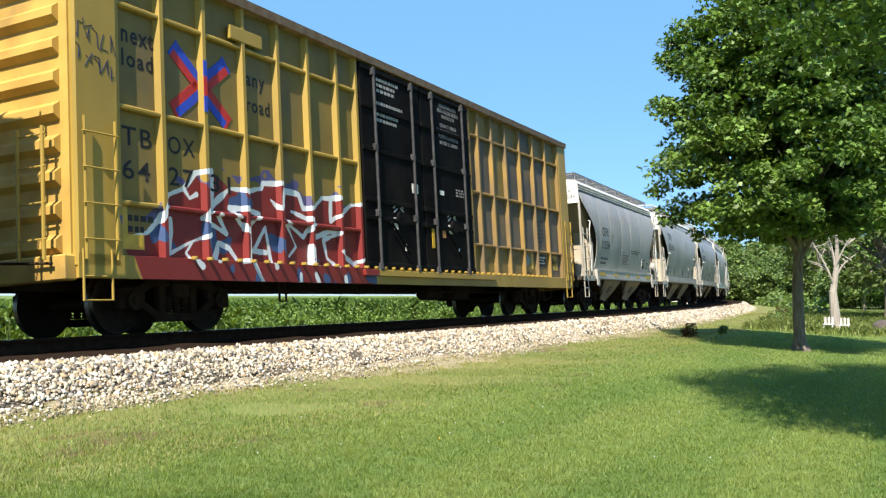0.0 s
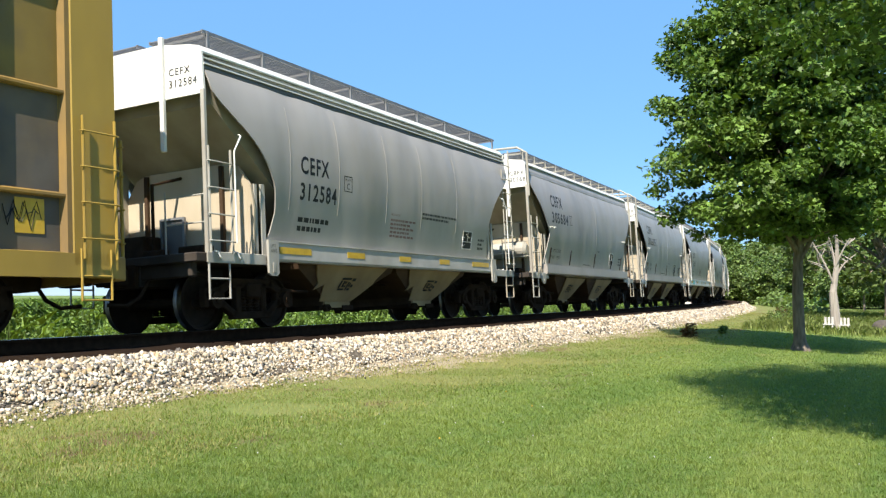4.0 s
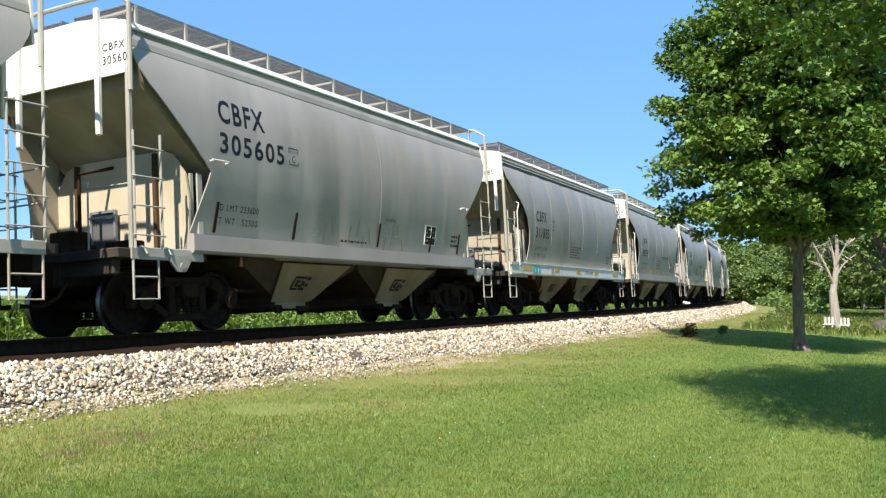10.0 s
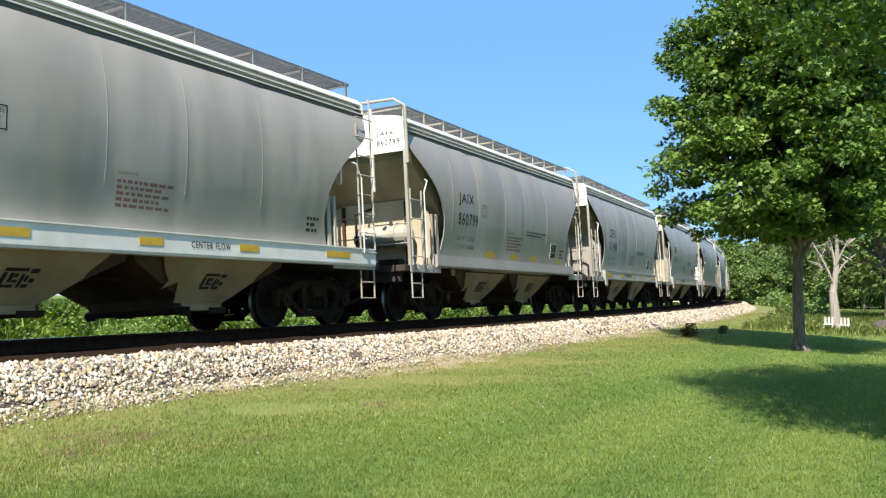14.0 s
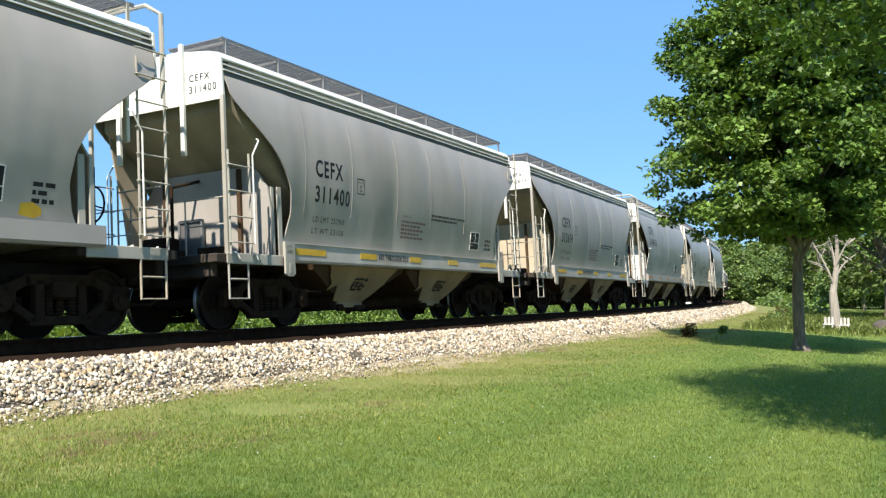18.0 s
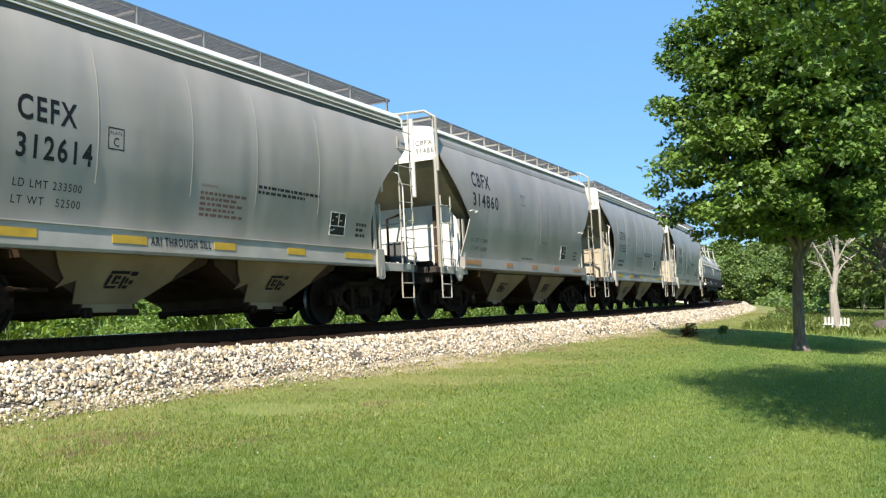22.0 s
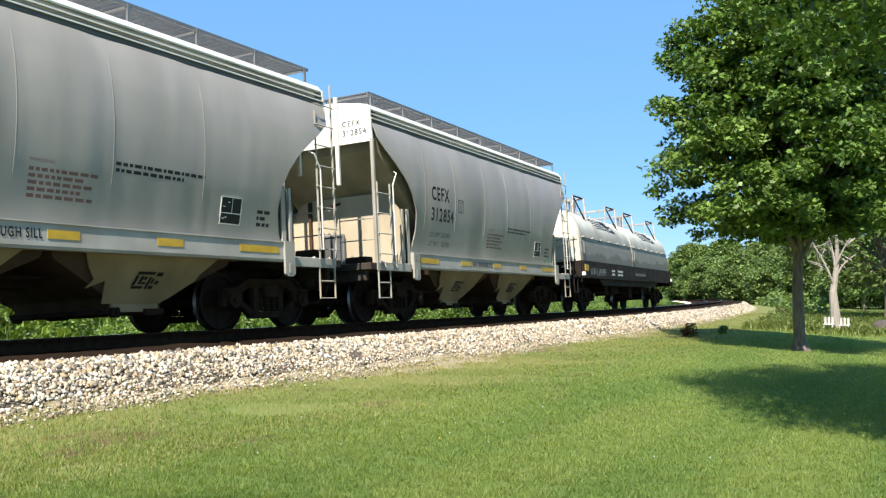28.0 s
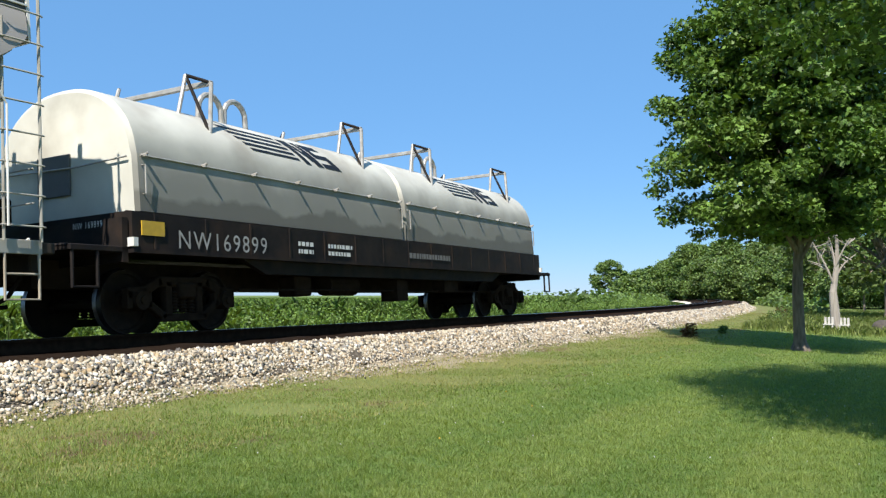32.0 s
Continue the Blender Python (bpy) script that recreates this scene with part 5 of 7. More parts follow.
def make_boxcar():
    car = thing("boxcar", "tall yellow double-door boxcar with ribbed sides, red graffiti and black doors", "boxcar")
    spray = sprayed(BOXYELLOW)
    # recessed panels: shade of ribs and rails put into a darker yellow, with dirt
    shaded_panel = material("shaded_dirty_yellow_panel", (0.225, 0.155, 0.037), (0.18, 0.125, 0.032), 1.4, 0.55, stain=(0.13, 0.10, 0.055), stain_scale=0.9, stain_amount=0.8)
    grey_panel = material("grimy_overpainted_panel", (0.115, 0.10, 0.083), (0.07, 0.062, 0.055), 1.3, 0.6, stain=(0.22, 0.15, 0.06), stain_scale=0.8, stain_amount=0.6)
    sprayed_panel = sprayed(shaded_panel)
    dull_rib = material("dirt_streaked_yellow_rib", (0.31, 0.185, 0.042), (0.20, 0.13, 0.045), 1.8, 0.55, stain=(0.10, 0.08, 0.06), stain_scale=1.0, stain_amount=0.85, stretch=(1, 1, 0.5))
    H, top, low = 9.42, 5.18, 0.72

    def solo(name, build, mat, parent=car, label="", smooth=False):
        bm = bmesh.new()
        build(bm)
        return part(name, finish(bm, mat, smooth), parent, label)
    solo("car_body", lambda bm: prism(bm, [(-H, 0.95), (H, 0.95), (H, top), (-H, top)], -1.49, 1.49), spray)
    for sgn in (-1, 1):
        wall = solo("side_sill", lambda bm: prism(bm, [(sgn * 1.60, 0.72), (sgn * 1.60, 1.02), (sgn * 1.48, 1.04), (sgn * 1.48, 0.72)], -H, H, "x"), spray, label="yellow side sill")
        solo("roof_rail", lambda bm: prism(bm, [(sgn * 1.64, 5.06), (sgn * 1.66, 5.2), (sgn * 1.48, 5.26), (sgn * 1.48, 5.06)], -H, H, "x"), BOXROOF, label="rusty roof edge")
        ribs = [-8.72, -7.88, -7.0, -6.08, -5.18, -4.32, -3.4, -2.72, 2.36, 2.9, 3.75, 4.65, 5.65, 6.65, 7.65, 8.7]
        for x in ribs:
            solo("side_rib", lambda bm: prism(bm, [(x - 0.075, -1.485), (x - 0.035, -1.585), (x + 0.035, -1.585), (x + 0.075, -1.485)] if sgn < 0 else [(x - 0.075, 1.485), (x - 0.035, 1.585), (x + 0.035, 1.585), (x + 0.075, 1.485)], 1.02, 5.06, "x") or
                 bmesh.ops.transform(bm, matrix=Matrix(((0, 1, 0, 0), (0, 0, 1, 0), (1, 0, 0, 0), (0, 0, 0, 1))), verts=bm.verts), spray if x < 0 else dull_rib, wall)
        for z in (1.73, 3.02, 4.42):
            for x0, x1 in ((-8.72, -2.72), (2.36, 8.7)):
                solo("side_rail", lambda bm: slab(bm, ((x0 + x1) / 2, sgn * 1.525, z), (x1 - x0, 0.09, 0.07), bevel=0.02), spray if x0 < 0 else dull_rib, wall)
        for x in (-9.08, 9.08):
            solo("corner_plate", lambda bm: slab(bm, (x, sgn * 1.54, 3.0), (0.72, 0.12, 4.3), bevel=0.03), spray, wall)
        if sgn < 0:
            for k, (a, b) in enumerate(zip(ribs, ribs[1:])):
                if a == -2.72:
                    continue
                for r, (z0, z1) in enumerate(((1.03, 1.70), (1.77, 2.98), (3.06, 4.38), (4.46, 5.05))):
                    mt = sprayed_panel if a < -2 else (grey_panel if (r in (1, 2) and (k + r) % 4) or (k * 5 + r) % 7 == 0 else shaded_panel)
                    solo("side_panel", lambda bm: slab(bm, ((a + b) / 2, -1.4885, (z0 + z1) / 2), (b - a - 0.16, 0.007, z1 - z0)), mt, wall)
        for x0, x1 in ((-2.62, -0.22), (-0.16, 2.26)):
            d = solo("door", lambda bm: slab(bm, ((x0 + x1) / 2, sgn * 1.56, 3.0), (x1 - x0, 0.08, 4.05), bevel=0.01), BOXDOOR, label="black sliding plug door")
            for z in (1.1, 2.0, 2.35, 3.35, 4.2, 4.95):
                solo("door_rail", lambda bm: slab(bm, ((x0 + x1) / 2, sgn * 1.61, z), (x1 - x0, 0.035, 0.09), bevel=0.01), BOXDOOR, d)
            for f in (0.18, 0.82):
                x = x0 + (x1 - x0) * f
                solo("lock_bar", lambda bm: (rod(bm, (x, sgn * 1.66, 1.0), (x, sgn * 1.66, 5.0), 0.03), [slab(bm, (x, sgn * 1.64, z), (0.12, 0.08, 0.14), bevel=0.01) for z in (1.05, 2.1, 3.4, 4.9)] and None), LOCKBAR, d)
            solo("door_gear", lambda bm: (rod(bm, ((x0 + x1) / 2 + 0.1, sgn * 1.62, 2.05), ((x0 + x1) / 2 + 0.1, sgn * 1.68, 2.05), 0.15, 14), tube(bm, [((x0 + x1) / 2 - 0.3, sgn * 1.66, 1.95), ((x0 + x1) / 2 + 0.1, sgn * 1.67, 1.6), ((x0 + x1) / 2 + 0.4, sgn * 1.66, 1.35)], 0.025)), BOXDOOR, d)
            if sgn < 0:
                flat = lambda z, x=0: -1.605
                if x0 > -1:
                    for words, xm, z, w in (("CLOSE AND LOCK", 1.2, 4.76, 0.86), ("BOTH DOORS BEFORE", 1.2, 4.64, 1.06), ("MOVING CAR", 1.2, 4.52, 0.64), ("CIERRE Y PONGA", 1.18, 4.31, 0.84), ("EL SEGURO EN AMBAS", 1.18, 4.18, 1.1), ("PUERTAS ANTES DE", 1.18, 4.05, 0.98), ("MOVER EL CARRO", 1.18, 3.91, 0.9)):
                        part("lettering", text_mesh(words, xm - w / 2, z, 0.082, w, flat, FADED, bold=0.012), d)
                    for nm, c, sz, mt in (("yellow_patch", (0.17, 1.75), (0.12, 0.44), YELLOWTAPE), ("orange_patch", (0.71, 1.86), (0.16, 0.16), ORANGETAPE), ("label_patch", (1.05, 1.99), (0.2, 0.2), WHITEPAINT), ("label_patch", (0.70, 2.79), (0.2, 0.1), WHITEPAINT), ("label_patch", (1.44, 1.51), (0.04, 0.12), WHITEPAINT)):
                        part(nm, shared((nm, c), lambda bm: slab(bm, (c[0], -1.603, c[1]), (sz[0], 0.01, sz[1])), mt), d)
                    write_rows(bars(1.42, 2.78, 0.5, 0.2, 3, flat, FADED, 5, 0.7), d)
                else:
                    write_rows(bars(x0 + 0.62, 4.55, 0.95, 0.34, 3, flat, FADED, 3), d)
                    write_rows(bars(x0 + 0.55, 3.95, 1.1, 0.46, 4, flat, FADED, 7), d)
                    for nm, c, sz in (("label_patch", (-0.57, 2.75), (0.26, 0.2)), ("label_patch", (-1.45, 1.95), (0.16, 0.24)), ("label_patch", (-1.08, 1.48), (0.05, 0.14))):
                        part(nm, shared((nm, c), lambda bm: slab(bm, (c[0], -1.603, c[1]), (sz[0], 0.01, sz[1])), WHITEPAINT), d)
                for k in range(4):
                    xx = x0 + (1.15, 1.42, 1.18, 1.44)[k]
                    part("stencil_bar", shared(("door_stencil", x0, k), lambda bm: slab(bm, (xx, -1.603, (2.3, 2.32, 2.22, 2.24)[k]), (0.16, 0.008, 0.035), Euler((0, (0.5, -0.5)[k % 2] * -1, 0)).to_matrix()), FADED), d)
        solo("door_track", lambda bm: slab(bm, (0.3, sgn * 1.6, 0.93), (6.2, 0.14, 0.12), bevel=0.01), spray, wall)
    solo("roof", lambda bm: prism(bm, [(-1.5, 5.18), (1.5, 5.18), (1.45, 5.24), (0, 5.34), (-1.45, 5.24)], -H, H, "x"), BOXROOF)
    for sgn in (-1, 1):
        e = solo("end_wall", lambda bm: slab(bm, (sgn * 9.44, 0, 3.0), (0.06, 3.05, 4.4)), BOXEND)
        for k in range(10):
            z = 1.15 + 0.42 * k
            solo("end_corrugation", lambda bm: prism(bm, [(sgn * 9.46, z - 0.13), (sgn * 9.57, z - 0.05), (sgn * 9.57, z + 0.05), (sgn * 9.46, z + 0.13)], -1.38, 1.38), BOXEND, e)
        solo("end_sill", lambda bm: slab(bm, (sgn * 9.5, 0, 0.85), (0.2, 3.1, 0.32), bevel=0.02), BOXEND)
        ladder(car, min(sgn * 9.35, sgn * 8.85), max(sgn * 9.35, sgn * 8.85), -1.66, 0.95, 2.75, [1.2, 1.65, 2.1, 2.55], BOXYELLOW, ("box", sgn))
        part("sill_step", shared("step_y", step_mesh, BOXYELLOW), car, m=pose(sgn * 9.1 - 0.25, -1.6, -0.02))
        # ladder on the end
        lad = solo("end_ladder", lambda bm: [rod(bm, (sgn * 9.72, y, 0.95), (sgn * 9.72, y, 2.6), 0.025) for y in (-1.35, -0.9)] and None, BOXYELLOW)
        for z in (1.2, 1.65, 2.1, 2.5):
            solo("rung", lambda bm: rod(bm, (sgn * 9.72, -1.4, z), (sgn * 9.72, -0.85, z), 0.014), BOXYELLOW, lad)
        solo("uncoupling_lever", lambda bm: tube(bm, [(sgn * 9.65, -1.4, 0.9), (sgn * 9.7, -0.6, 0.95), (sgn * 9.9, -0.1, 1.0)], 0.02), RUNGEAR)
    part("hand_brake", shared("hbrake", wheel_brake_mesh, RUNGEAR), car, m=pose(9.75, 0.5, 2.4))
    face = lambda z, x=0: -1.4955
    part("lettering", text_mesh("next", -8.55, 3.93, 0.22, 0.60, face, BLACKPAINT, bold=0.02), car)
    part("lettering", text_mesh("load", -8.55, 3.60, 0.24, 0.58, face, BLACKPAINT, bold=0.02), car)
    part("lettering", text_mesh("any", -5.94, 3.80, 0.24, 0.48, face, BLACKPAINT, bold=0.02), car)
    part("lettering", text_mesh("road", -5.94, 3.45, 0.24, 0.60, face, BLACKPAINT, bold=0.02), car)
    part("lettering", text_mesh("TB", -8.58, 2.52, 0.26, 0.55, face, BLACKPAINT, bold=0.01), car)
    part("lettering", text_mesh("OX", -7.72, 2.52, 0.26, 0.55, face, BLACKPAINT, bold=0.01), car)
    part("lettering", text_mesh("64", -8.58, 2.06, 0.27, 0.50, face, BLACKPAINT, bold=0.01), car)
    part("lettering", text_mesh("27", -7.72, 2.06, 0.27, 0.50, face, BLACKPAINT, bold=0.01), car)
    part("lettering", text_mesh("31", -6.85, 2.06, 0.27, 0.45, face, BLACKPAINT, bold=0.01), car)
    write_rows(bars(-8.62, 1.35, 0.6, 0.3, 2, face, BLACKPAINT, 3), car)
    write_rows(bars(6.9, 2.0, 0.5, 0.7, 6, face, BLACKPAINT, 8), car)
    RED = material("red_emblem_paint", (0.5, 0.03, 0.025), None, 5, 0.5)
    BLUE = material("blue_emblem_paint", (0.03, 0.07, 0.5), None, 5, 0.5)

    def strip(x0, z0, x1, z1, w):
        def build(bm):
            d = Vector((x1 - x0, 0, z1 - z0))
            slab(bm, ((x0 + x1) / 2, -1.497, (z0 + z1) / 2), (d.length, 0.008, w), Euler((0, -math.atan2(d.z, d.x), 0)).to_matrix())
        return build
    # two crossing arrows, each arm half red and half blue, and a bent blue bow in the middle
    ex, ez = -7.0, 3.62
    for sx, sz, first, second in ((-1, 1, BLUE, RED), (1, 1, BLUE, RED), (-1, -1, RED, BLUE), (1, -1, RED, BLUE)):
        for mat, off in ((first, 0.066), (second, -0.066)):
            dx, dz = off * 0.62, off * 0.79
            solo("emblem", strip(ex + sx * 0.05 - sx * sz * dx, ez + sz * 0.04 + dz, ex + sx * 0.56 - sx * sz * dx, ez + sz * 0.44 + dz, 0.132), mat, car, "crossed red and blue arrow emblem")
        solo("emblem", strip(ex + sx * 0.49, ez + sz * 0.57, ex + sx * 0.66, ez + sz * 0.35, 0.05), BLUE if sz > 0 else RED, car, "crossed red and blue arrow emblem")
    solo("emblem", lambda bm: slab(bm, (-7.0, -1.588, ez), (0.075, 0.008, 0.30)), RED, car, "crossed red and blue arrow emblem")
    for zc in (0.27, -0.27):
        solo("emblem", lambda bm: slab(bm, (-7.0, -1.588, ez + zc), (0.075, 0.008, 0.24)), BLUE, car, "crossed red and blue arrow emblem")
    solo("notice", lambda bm: slab(bm, (-8.45, -1.497, 1.22), (0.45, 0.008, 0.2)), YELLOWTAPE, car, "small yellow notice")
    solo("reflector", lambda bm: slab(bm, (-8.62, -1.5, 1.5), (0.2, 0.01, 0.4)), YELLOWTAPE)
    ink = material("tag_ink", (0.03, 0.03, 0.085), None, 5, 0.95, spec=0.0)
    rt = random.Random(14)
    for row in range(2):
        for k in range(5):
            cx, cz = -9.36 + 0.13 * k, 3.88 - 0.36 * row - 0.03 * k
            pts = [(cx + rt.uniform(-0.05, 0.09), -1.601, cz + rt.choice((-1, 1)) * rt.uniform(0.04, 0.17)) for _ in range(5)]
            solo("tag_scrawl", lambda bm: tube(bm, pts, 0.006, 4), ink, car, "thin dark scrawled tag")
    part("lettering", text_mesh("XGH61B", 5.75, 1.08, 0.10, 0.55, face, BLACKPAINT, bold=0.01), car)
    solo("inspection_plate", lambda bm: slab(bm, (7.15, -1.497, 1.5), (0.62, 0.01, 0.36)), BLACKPAINT, car, "black plate with white ruled boxes")
    write_rows(bars(6.9, 1.4, 0.5, 0.24, 3, lambda z, x=0: -1.505, WHITEPAINT, 12), car)
    solo("placard", lambda bm: slab(bm, (8.2, -1.497, 1.45), (0.4, 0.008, 0.42)), YELLOWTAPE, car, "yellow placard")
    solo("placard", lambda bm: slab(bm, (6.35, -1.497, 1.45), (0.14, 0.008, 0.42)), YELLOWTAPE, car)
    tag_red = material("dull_red_marker", (0.16, 0.04, 0.03), None, 5, 0.6)
    part("lettering", text_mesh("BOO!", 2.98, 1.30, 0.16, 0.46, face, tag_red, bold=0.005), car)
    part("lettering", text_mesh("Boo!!", 4.78, 1.36, 0.22, 0.52, face, tag_red, bold=0.005), car)
    haze = material("pale_blue_spray", (0.17, 0.26, 0.30), (0.22, 0.22, 0.14), 9, 0.6)
    solo("spray_patch", lambda bm: bm.faces.new([bm.verts.new((5.98 + 0.24 * math.cos(a) * (1 + 0.2 * math.sin(3 * a)), -1.4965, 1.47 + 0.13 * math.sin(a) * (1 + 0.25 * math.cos(4 * a)))) for a in np.linspace(0, 2 * math.pi, 19)[:-1]]) and None, haze, car, "pale blue sprayed patch")
    for cx, n in ((6.95, 5), (8.1, 4)):
        for k in range(3):
            solo("tag_scrawl", lambda bm: tube(bm, [(cx - 0.26 + 0.5 * i / (2 * n) + 0.04 * k, -1.501, 1.42 + 0.05 * k + 0.15 * math.sin(2.6 * i + cx + 1.9 * k) * (1 - 0.3 * (i % 2))) for i in range(2 * n)], 0.007, 4), BLACKPAINT, car, "thin black scrawled tag")
    clip_me = shared("sill_clip", lambda bm: slab(bm, (0, 0, 0), (0.05, 0.10, 0.05), bevel=0.008), BOXYELLOW)
    for k in range(44):
        part("sill_clip", clip_me, car, m=pose(-7.4 + 0.335 * k, -1.63, 1.03))
    solo("placard", lambda bm: slab(bm, (-6.0, -1.56, 4.62), (0.8, 0.06, 0.22), bevel=0.01), BOXYELLOW)
    solo("centre_sill", lambda bm: slab(bm, (0, 0, 0.82), (18.6, 0.5, 0.38)), RUNGEAR)
    solo("brake_rigging", lambda bm: (tube(bm, [(-7.0, -0.9, 0.62), (7.0, -0.9, 0.62)], 0.02), tube(bm, [(-5.0, -1.3, 0.72), (-5.0, -1.3, 0.42), (-4.82, -1.3, 0.42), (-4.82, -1.3, 0.72)], 0.02), tube(bm, [(-2.6, -1.3, 0.72), (-2.6, -1.3, 0.55), (-2.42, -1.3, 0.55), (-2.42, -1.3, 0.72)], 0.02),
                                      slab(bm, (3.0, -0.6, 0.6), (0.9, 0.5, 0.35), bevel=0.05), rod(bm, (1.2, -0.7, 0.6), (2.0, -0.7, 0.6), 0.16, 12)), RUNGEAR)
    add_truck(car, -7.15)
    add_truck(car, 7.15)
    add_ends(car, 9.95)
    return car


# ---- coil car ----
def splashed_and_shaded(base):
    """The hood's paint with an uneven band of road dirt along its lower edge, and side shade painted in as grey."""
    m = base.copy()
    m.name = "splashed_hood_paint"
    nt = m.node_tree
    L = nt.links.new
    bs = nt.nodes["Principled BSDF"]
    old = bs.inputs["Base Color"].links[0].from_socket
    tc = nt.nodes.new("ShaderNodeTexCoord")
    sp = nt.nodes.new("ShaderNodeSeparateXYZ")
    L(tc.outputs["Object"], sp.inputs[0])
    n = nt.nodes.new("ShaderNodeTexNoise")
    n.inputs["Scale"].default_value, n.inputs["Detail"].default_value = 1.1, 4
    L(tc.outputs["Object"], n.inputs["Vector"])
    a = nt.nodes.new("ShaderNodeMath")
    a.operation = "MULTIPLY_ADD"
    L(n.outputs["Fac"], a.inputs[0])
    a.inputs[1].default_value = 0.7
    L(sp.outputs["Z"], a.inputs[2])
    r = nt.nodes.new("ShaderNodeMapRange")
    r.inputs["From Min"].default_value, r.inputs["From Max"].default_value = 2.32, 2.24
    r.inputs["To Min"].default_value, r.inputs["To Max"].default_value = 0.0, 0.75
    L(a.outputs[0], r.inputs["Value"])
    # darker side against the sunlit end: shade put into the colour, fading upwards
    side_shade = nt.nodes.new("ShaderNodeMapRange")
    side_shade.inputs["From Min"].default_value, side_shade.inputs["From Max"].default_value = 3.35, 2.6
    side_shade.inputs["To Min"].default_value, side_shade.inputs["To Max"].default_value = 0.0, 0.9
    L(a.outputs[0], side_shade.inputs["Value"])
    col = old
    for fac, tone in ((side_shade, (0.20, 0.195, 0.17)), (r, (0.11, 0.105, 0.088))):
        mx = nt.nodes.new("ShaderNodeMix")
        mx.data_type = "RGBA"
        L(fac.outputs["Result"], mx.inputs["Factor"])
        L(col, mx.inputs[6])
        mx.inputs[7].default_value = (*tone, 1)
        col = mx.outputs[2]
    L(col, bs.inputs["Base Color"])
    return m


def make_coil_car():
    car = thing("coil_car", "coil steel car with two rounded dirty-white hoods on a black frame", "coil car")

    def solo(name, build, mat, parent=car, label="", smooth=False):
        bm = bmesh.new()
        build(bm)
        return part(name, finish(bm, mat, smooth), parent, label)
    sect = [(1.44, 1.66), (1.42, 2.05), (1.40, 2.44)] + [(1.38 * math.cos(a) ** 0.9, 2.45 + 1.10 * math.sin(a)) for a in np.linspace(0.12, math.pi / 2 - 0.02, 14)]

    def surf(q):
        """Height of the hood at the offset q."""
        return float(np.interp(q, [a for a, b in reversed(sect)], [b for a, b in reversed(sect)]))

    def skin(z):
        zz, qq = [b for a, b in sect], [a for a, b in sect]
        return -float(np.interp(z, zz, qq)) - 0.008
    hood_paint = splashed_and_shaded(HOOD)
    for x0, x1 in ((-7.45, -0.05), (0.05, 7.45)):
        def build(bm):
            full = [(-a, b) for a, b in sect] + [(a, b) for a, b in reversed(sect)]
            rings = []
            for x, inset in ((x0, 0.06), (x0 + 0.05, 0.0), (x1 - 0.05, 0.0), (x1, 0.06)):
                rings.append([bm.verts.new((x, a * (1 - inset / 1.5), b - (inset if b > 2.5 else 0))) for a, b in full])
            for r0, r1 in zip(rings, rings[1:]):
                for i in range(len(full) - 1):
                    bm.faces.new((r0[i], r0[i + 1], r1[i + 1], r1[i]))
            bm.faces.new(rings[0]).material_index = 1
            bm.faces.new(list(reversed(rings[-1]))).material_index = 1
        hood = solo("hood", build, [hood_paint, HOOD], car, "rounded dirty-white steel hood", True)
        n = 7
        for sgn in (-1, 1):
            solo("side_rod", lambda bm: tube(bm, [(x0 + 0.1, sgn * 1.415, 2.44), (x1 - 0.1, sgn * 1.415, 2.44)], 0.014), STEELPIPE, hood)
            for k in range(n):
                x = x0 + 0.15 + (x1 - x0 - 0.3) * k / (n - 1)
                solo("rod_clip", lambda bm: (slab(bm, (x, sgn * 1.43, 2.44), (0.045, 0.12, 0.05), bevel=0.01), rod(bm, (x, sgn * 1.40, 2.45), (x, sgn * 1.52, 2.47), 0.018, 6)), STEELPIPE, hood)
            for x in (x0 + 0.12, x1 - 0.12):
                solo("grab_iron", lambda bm: tube(bm, [(x, sgn * 1.4, 2.3), (x, sgn * 1.48, 2.3), (x, sgn * 1.48, 1.9), (x, sgn * 1.4, 1.9)], 0.014), STEELPIPE, hood)
        solo("roof_ridge", lambda bm: slab(bm, ((x0 + x1) / 2, 0, 3.565), (4.6, 0.5, 0.05), bevel=0.01), STEELPIPE, hood)
        for xc in (x0 + 1.75, x1 - 1.15):
            zb = surf(1.12)
            solo("bracket_beam", lambda bm: slab(bm, (xc + 0.28, 0, 3.92), (0.08, 2.1, 0.08), bevel=0.01), STEELPIPE, hood, "worn steel bracket beam")
            for sg in (-1, 1):
                for a, b, r in (((xc + 0.10, sg * 1.14, zb - 0.06), (xc + 0.28, sg * 1.04, 3.92), 0.038), ((xc + 0.10, sg * 1.14, zb - 0.06), (xc + 0.05, sg * 0.72, 4.05), 0.03), ((xc - 0.18, sg * 0.75, surf(0.75) - 0.05), (xc + 0.05, sg * 0.72, 4.05), 0.036), ((xc + 0.05, sg * 0.72, 4.05), (xc + 0.28, sg * 1.04, 3.92), 0.03)):
                    # thin struts get black paint in place of their shaded steel
                    solo("bracket_strut", lambda bm: rod(bm, a, b, r * 0.95), STEELPIPE if r > 0.033 else COILBLACK, hood)
        for xc in (x0 + 2.95, x0 + 3.6):
            solo("lifting_hoop", lambda bm: tube(bm, [(xc + 0.30 * math.cos(a), -0.2, 3.52 + (0.2 if 0 < i < 8 else 0) + 0.32 * math.sin(a)) for i, a in enumerate(np.linspace(math.pi, 0, 9))], 0.05, 8), STEELPIPE, hood, "steel lifting hoop")
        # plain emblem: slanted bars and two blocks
        xm, zt, dz = x0 + 2.15, 3.30, 0.088
        for k in range(5):
            z = zt - dz * k
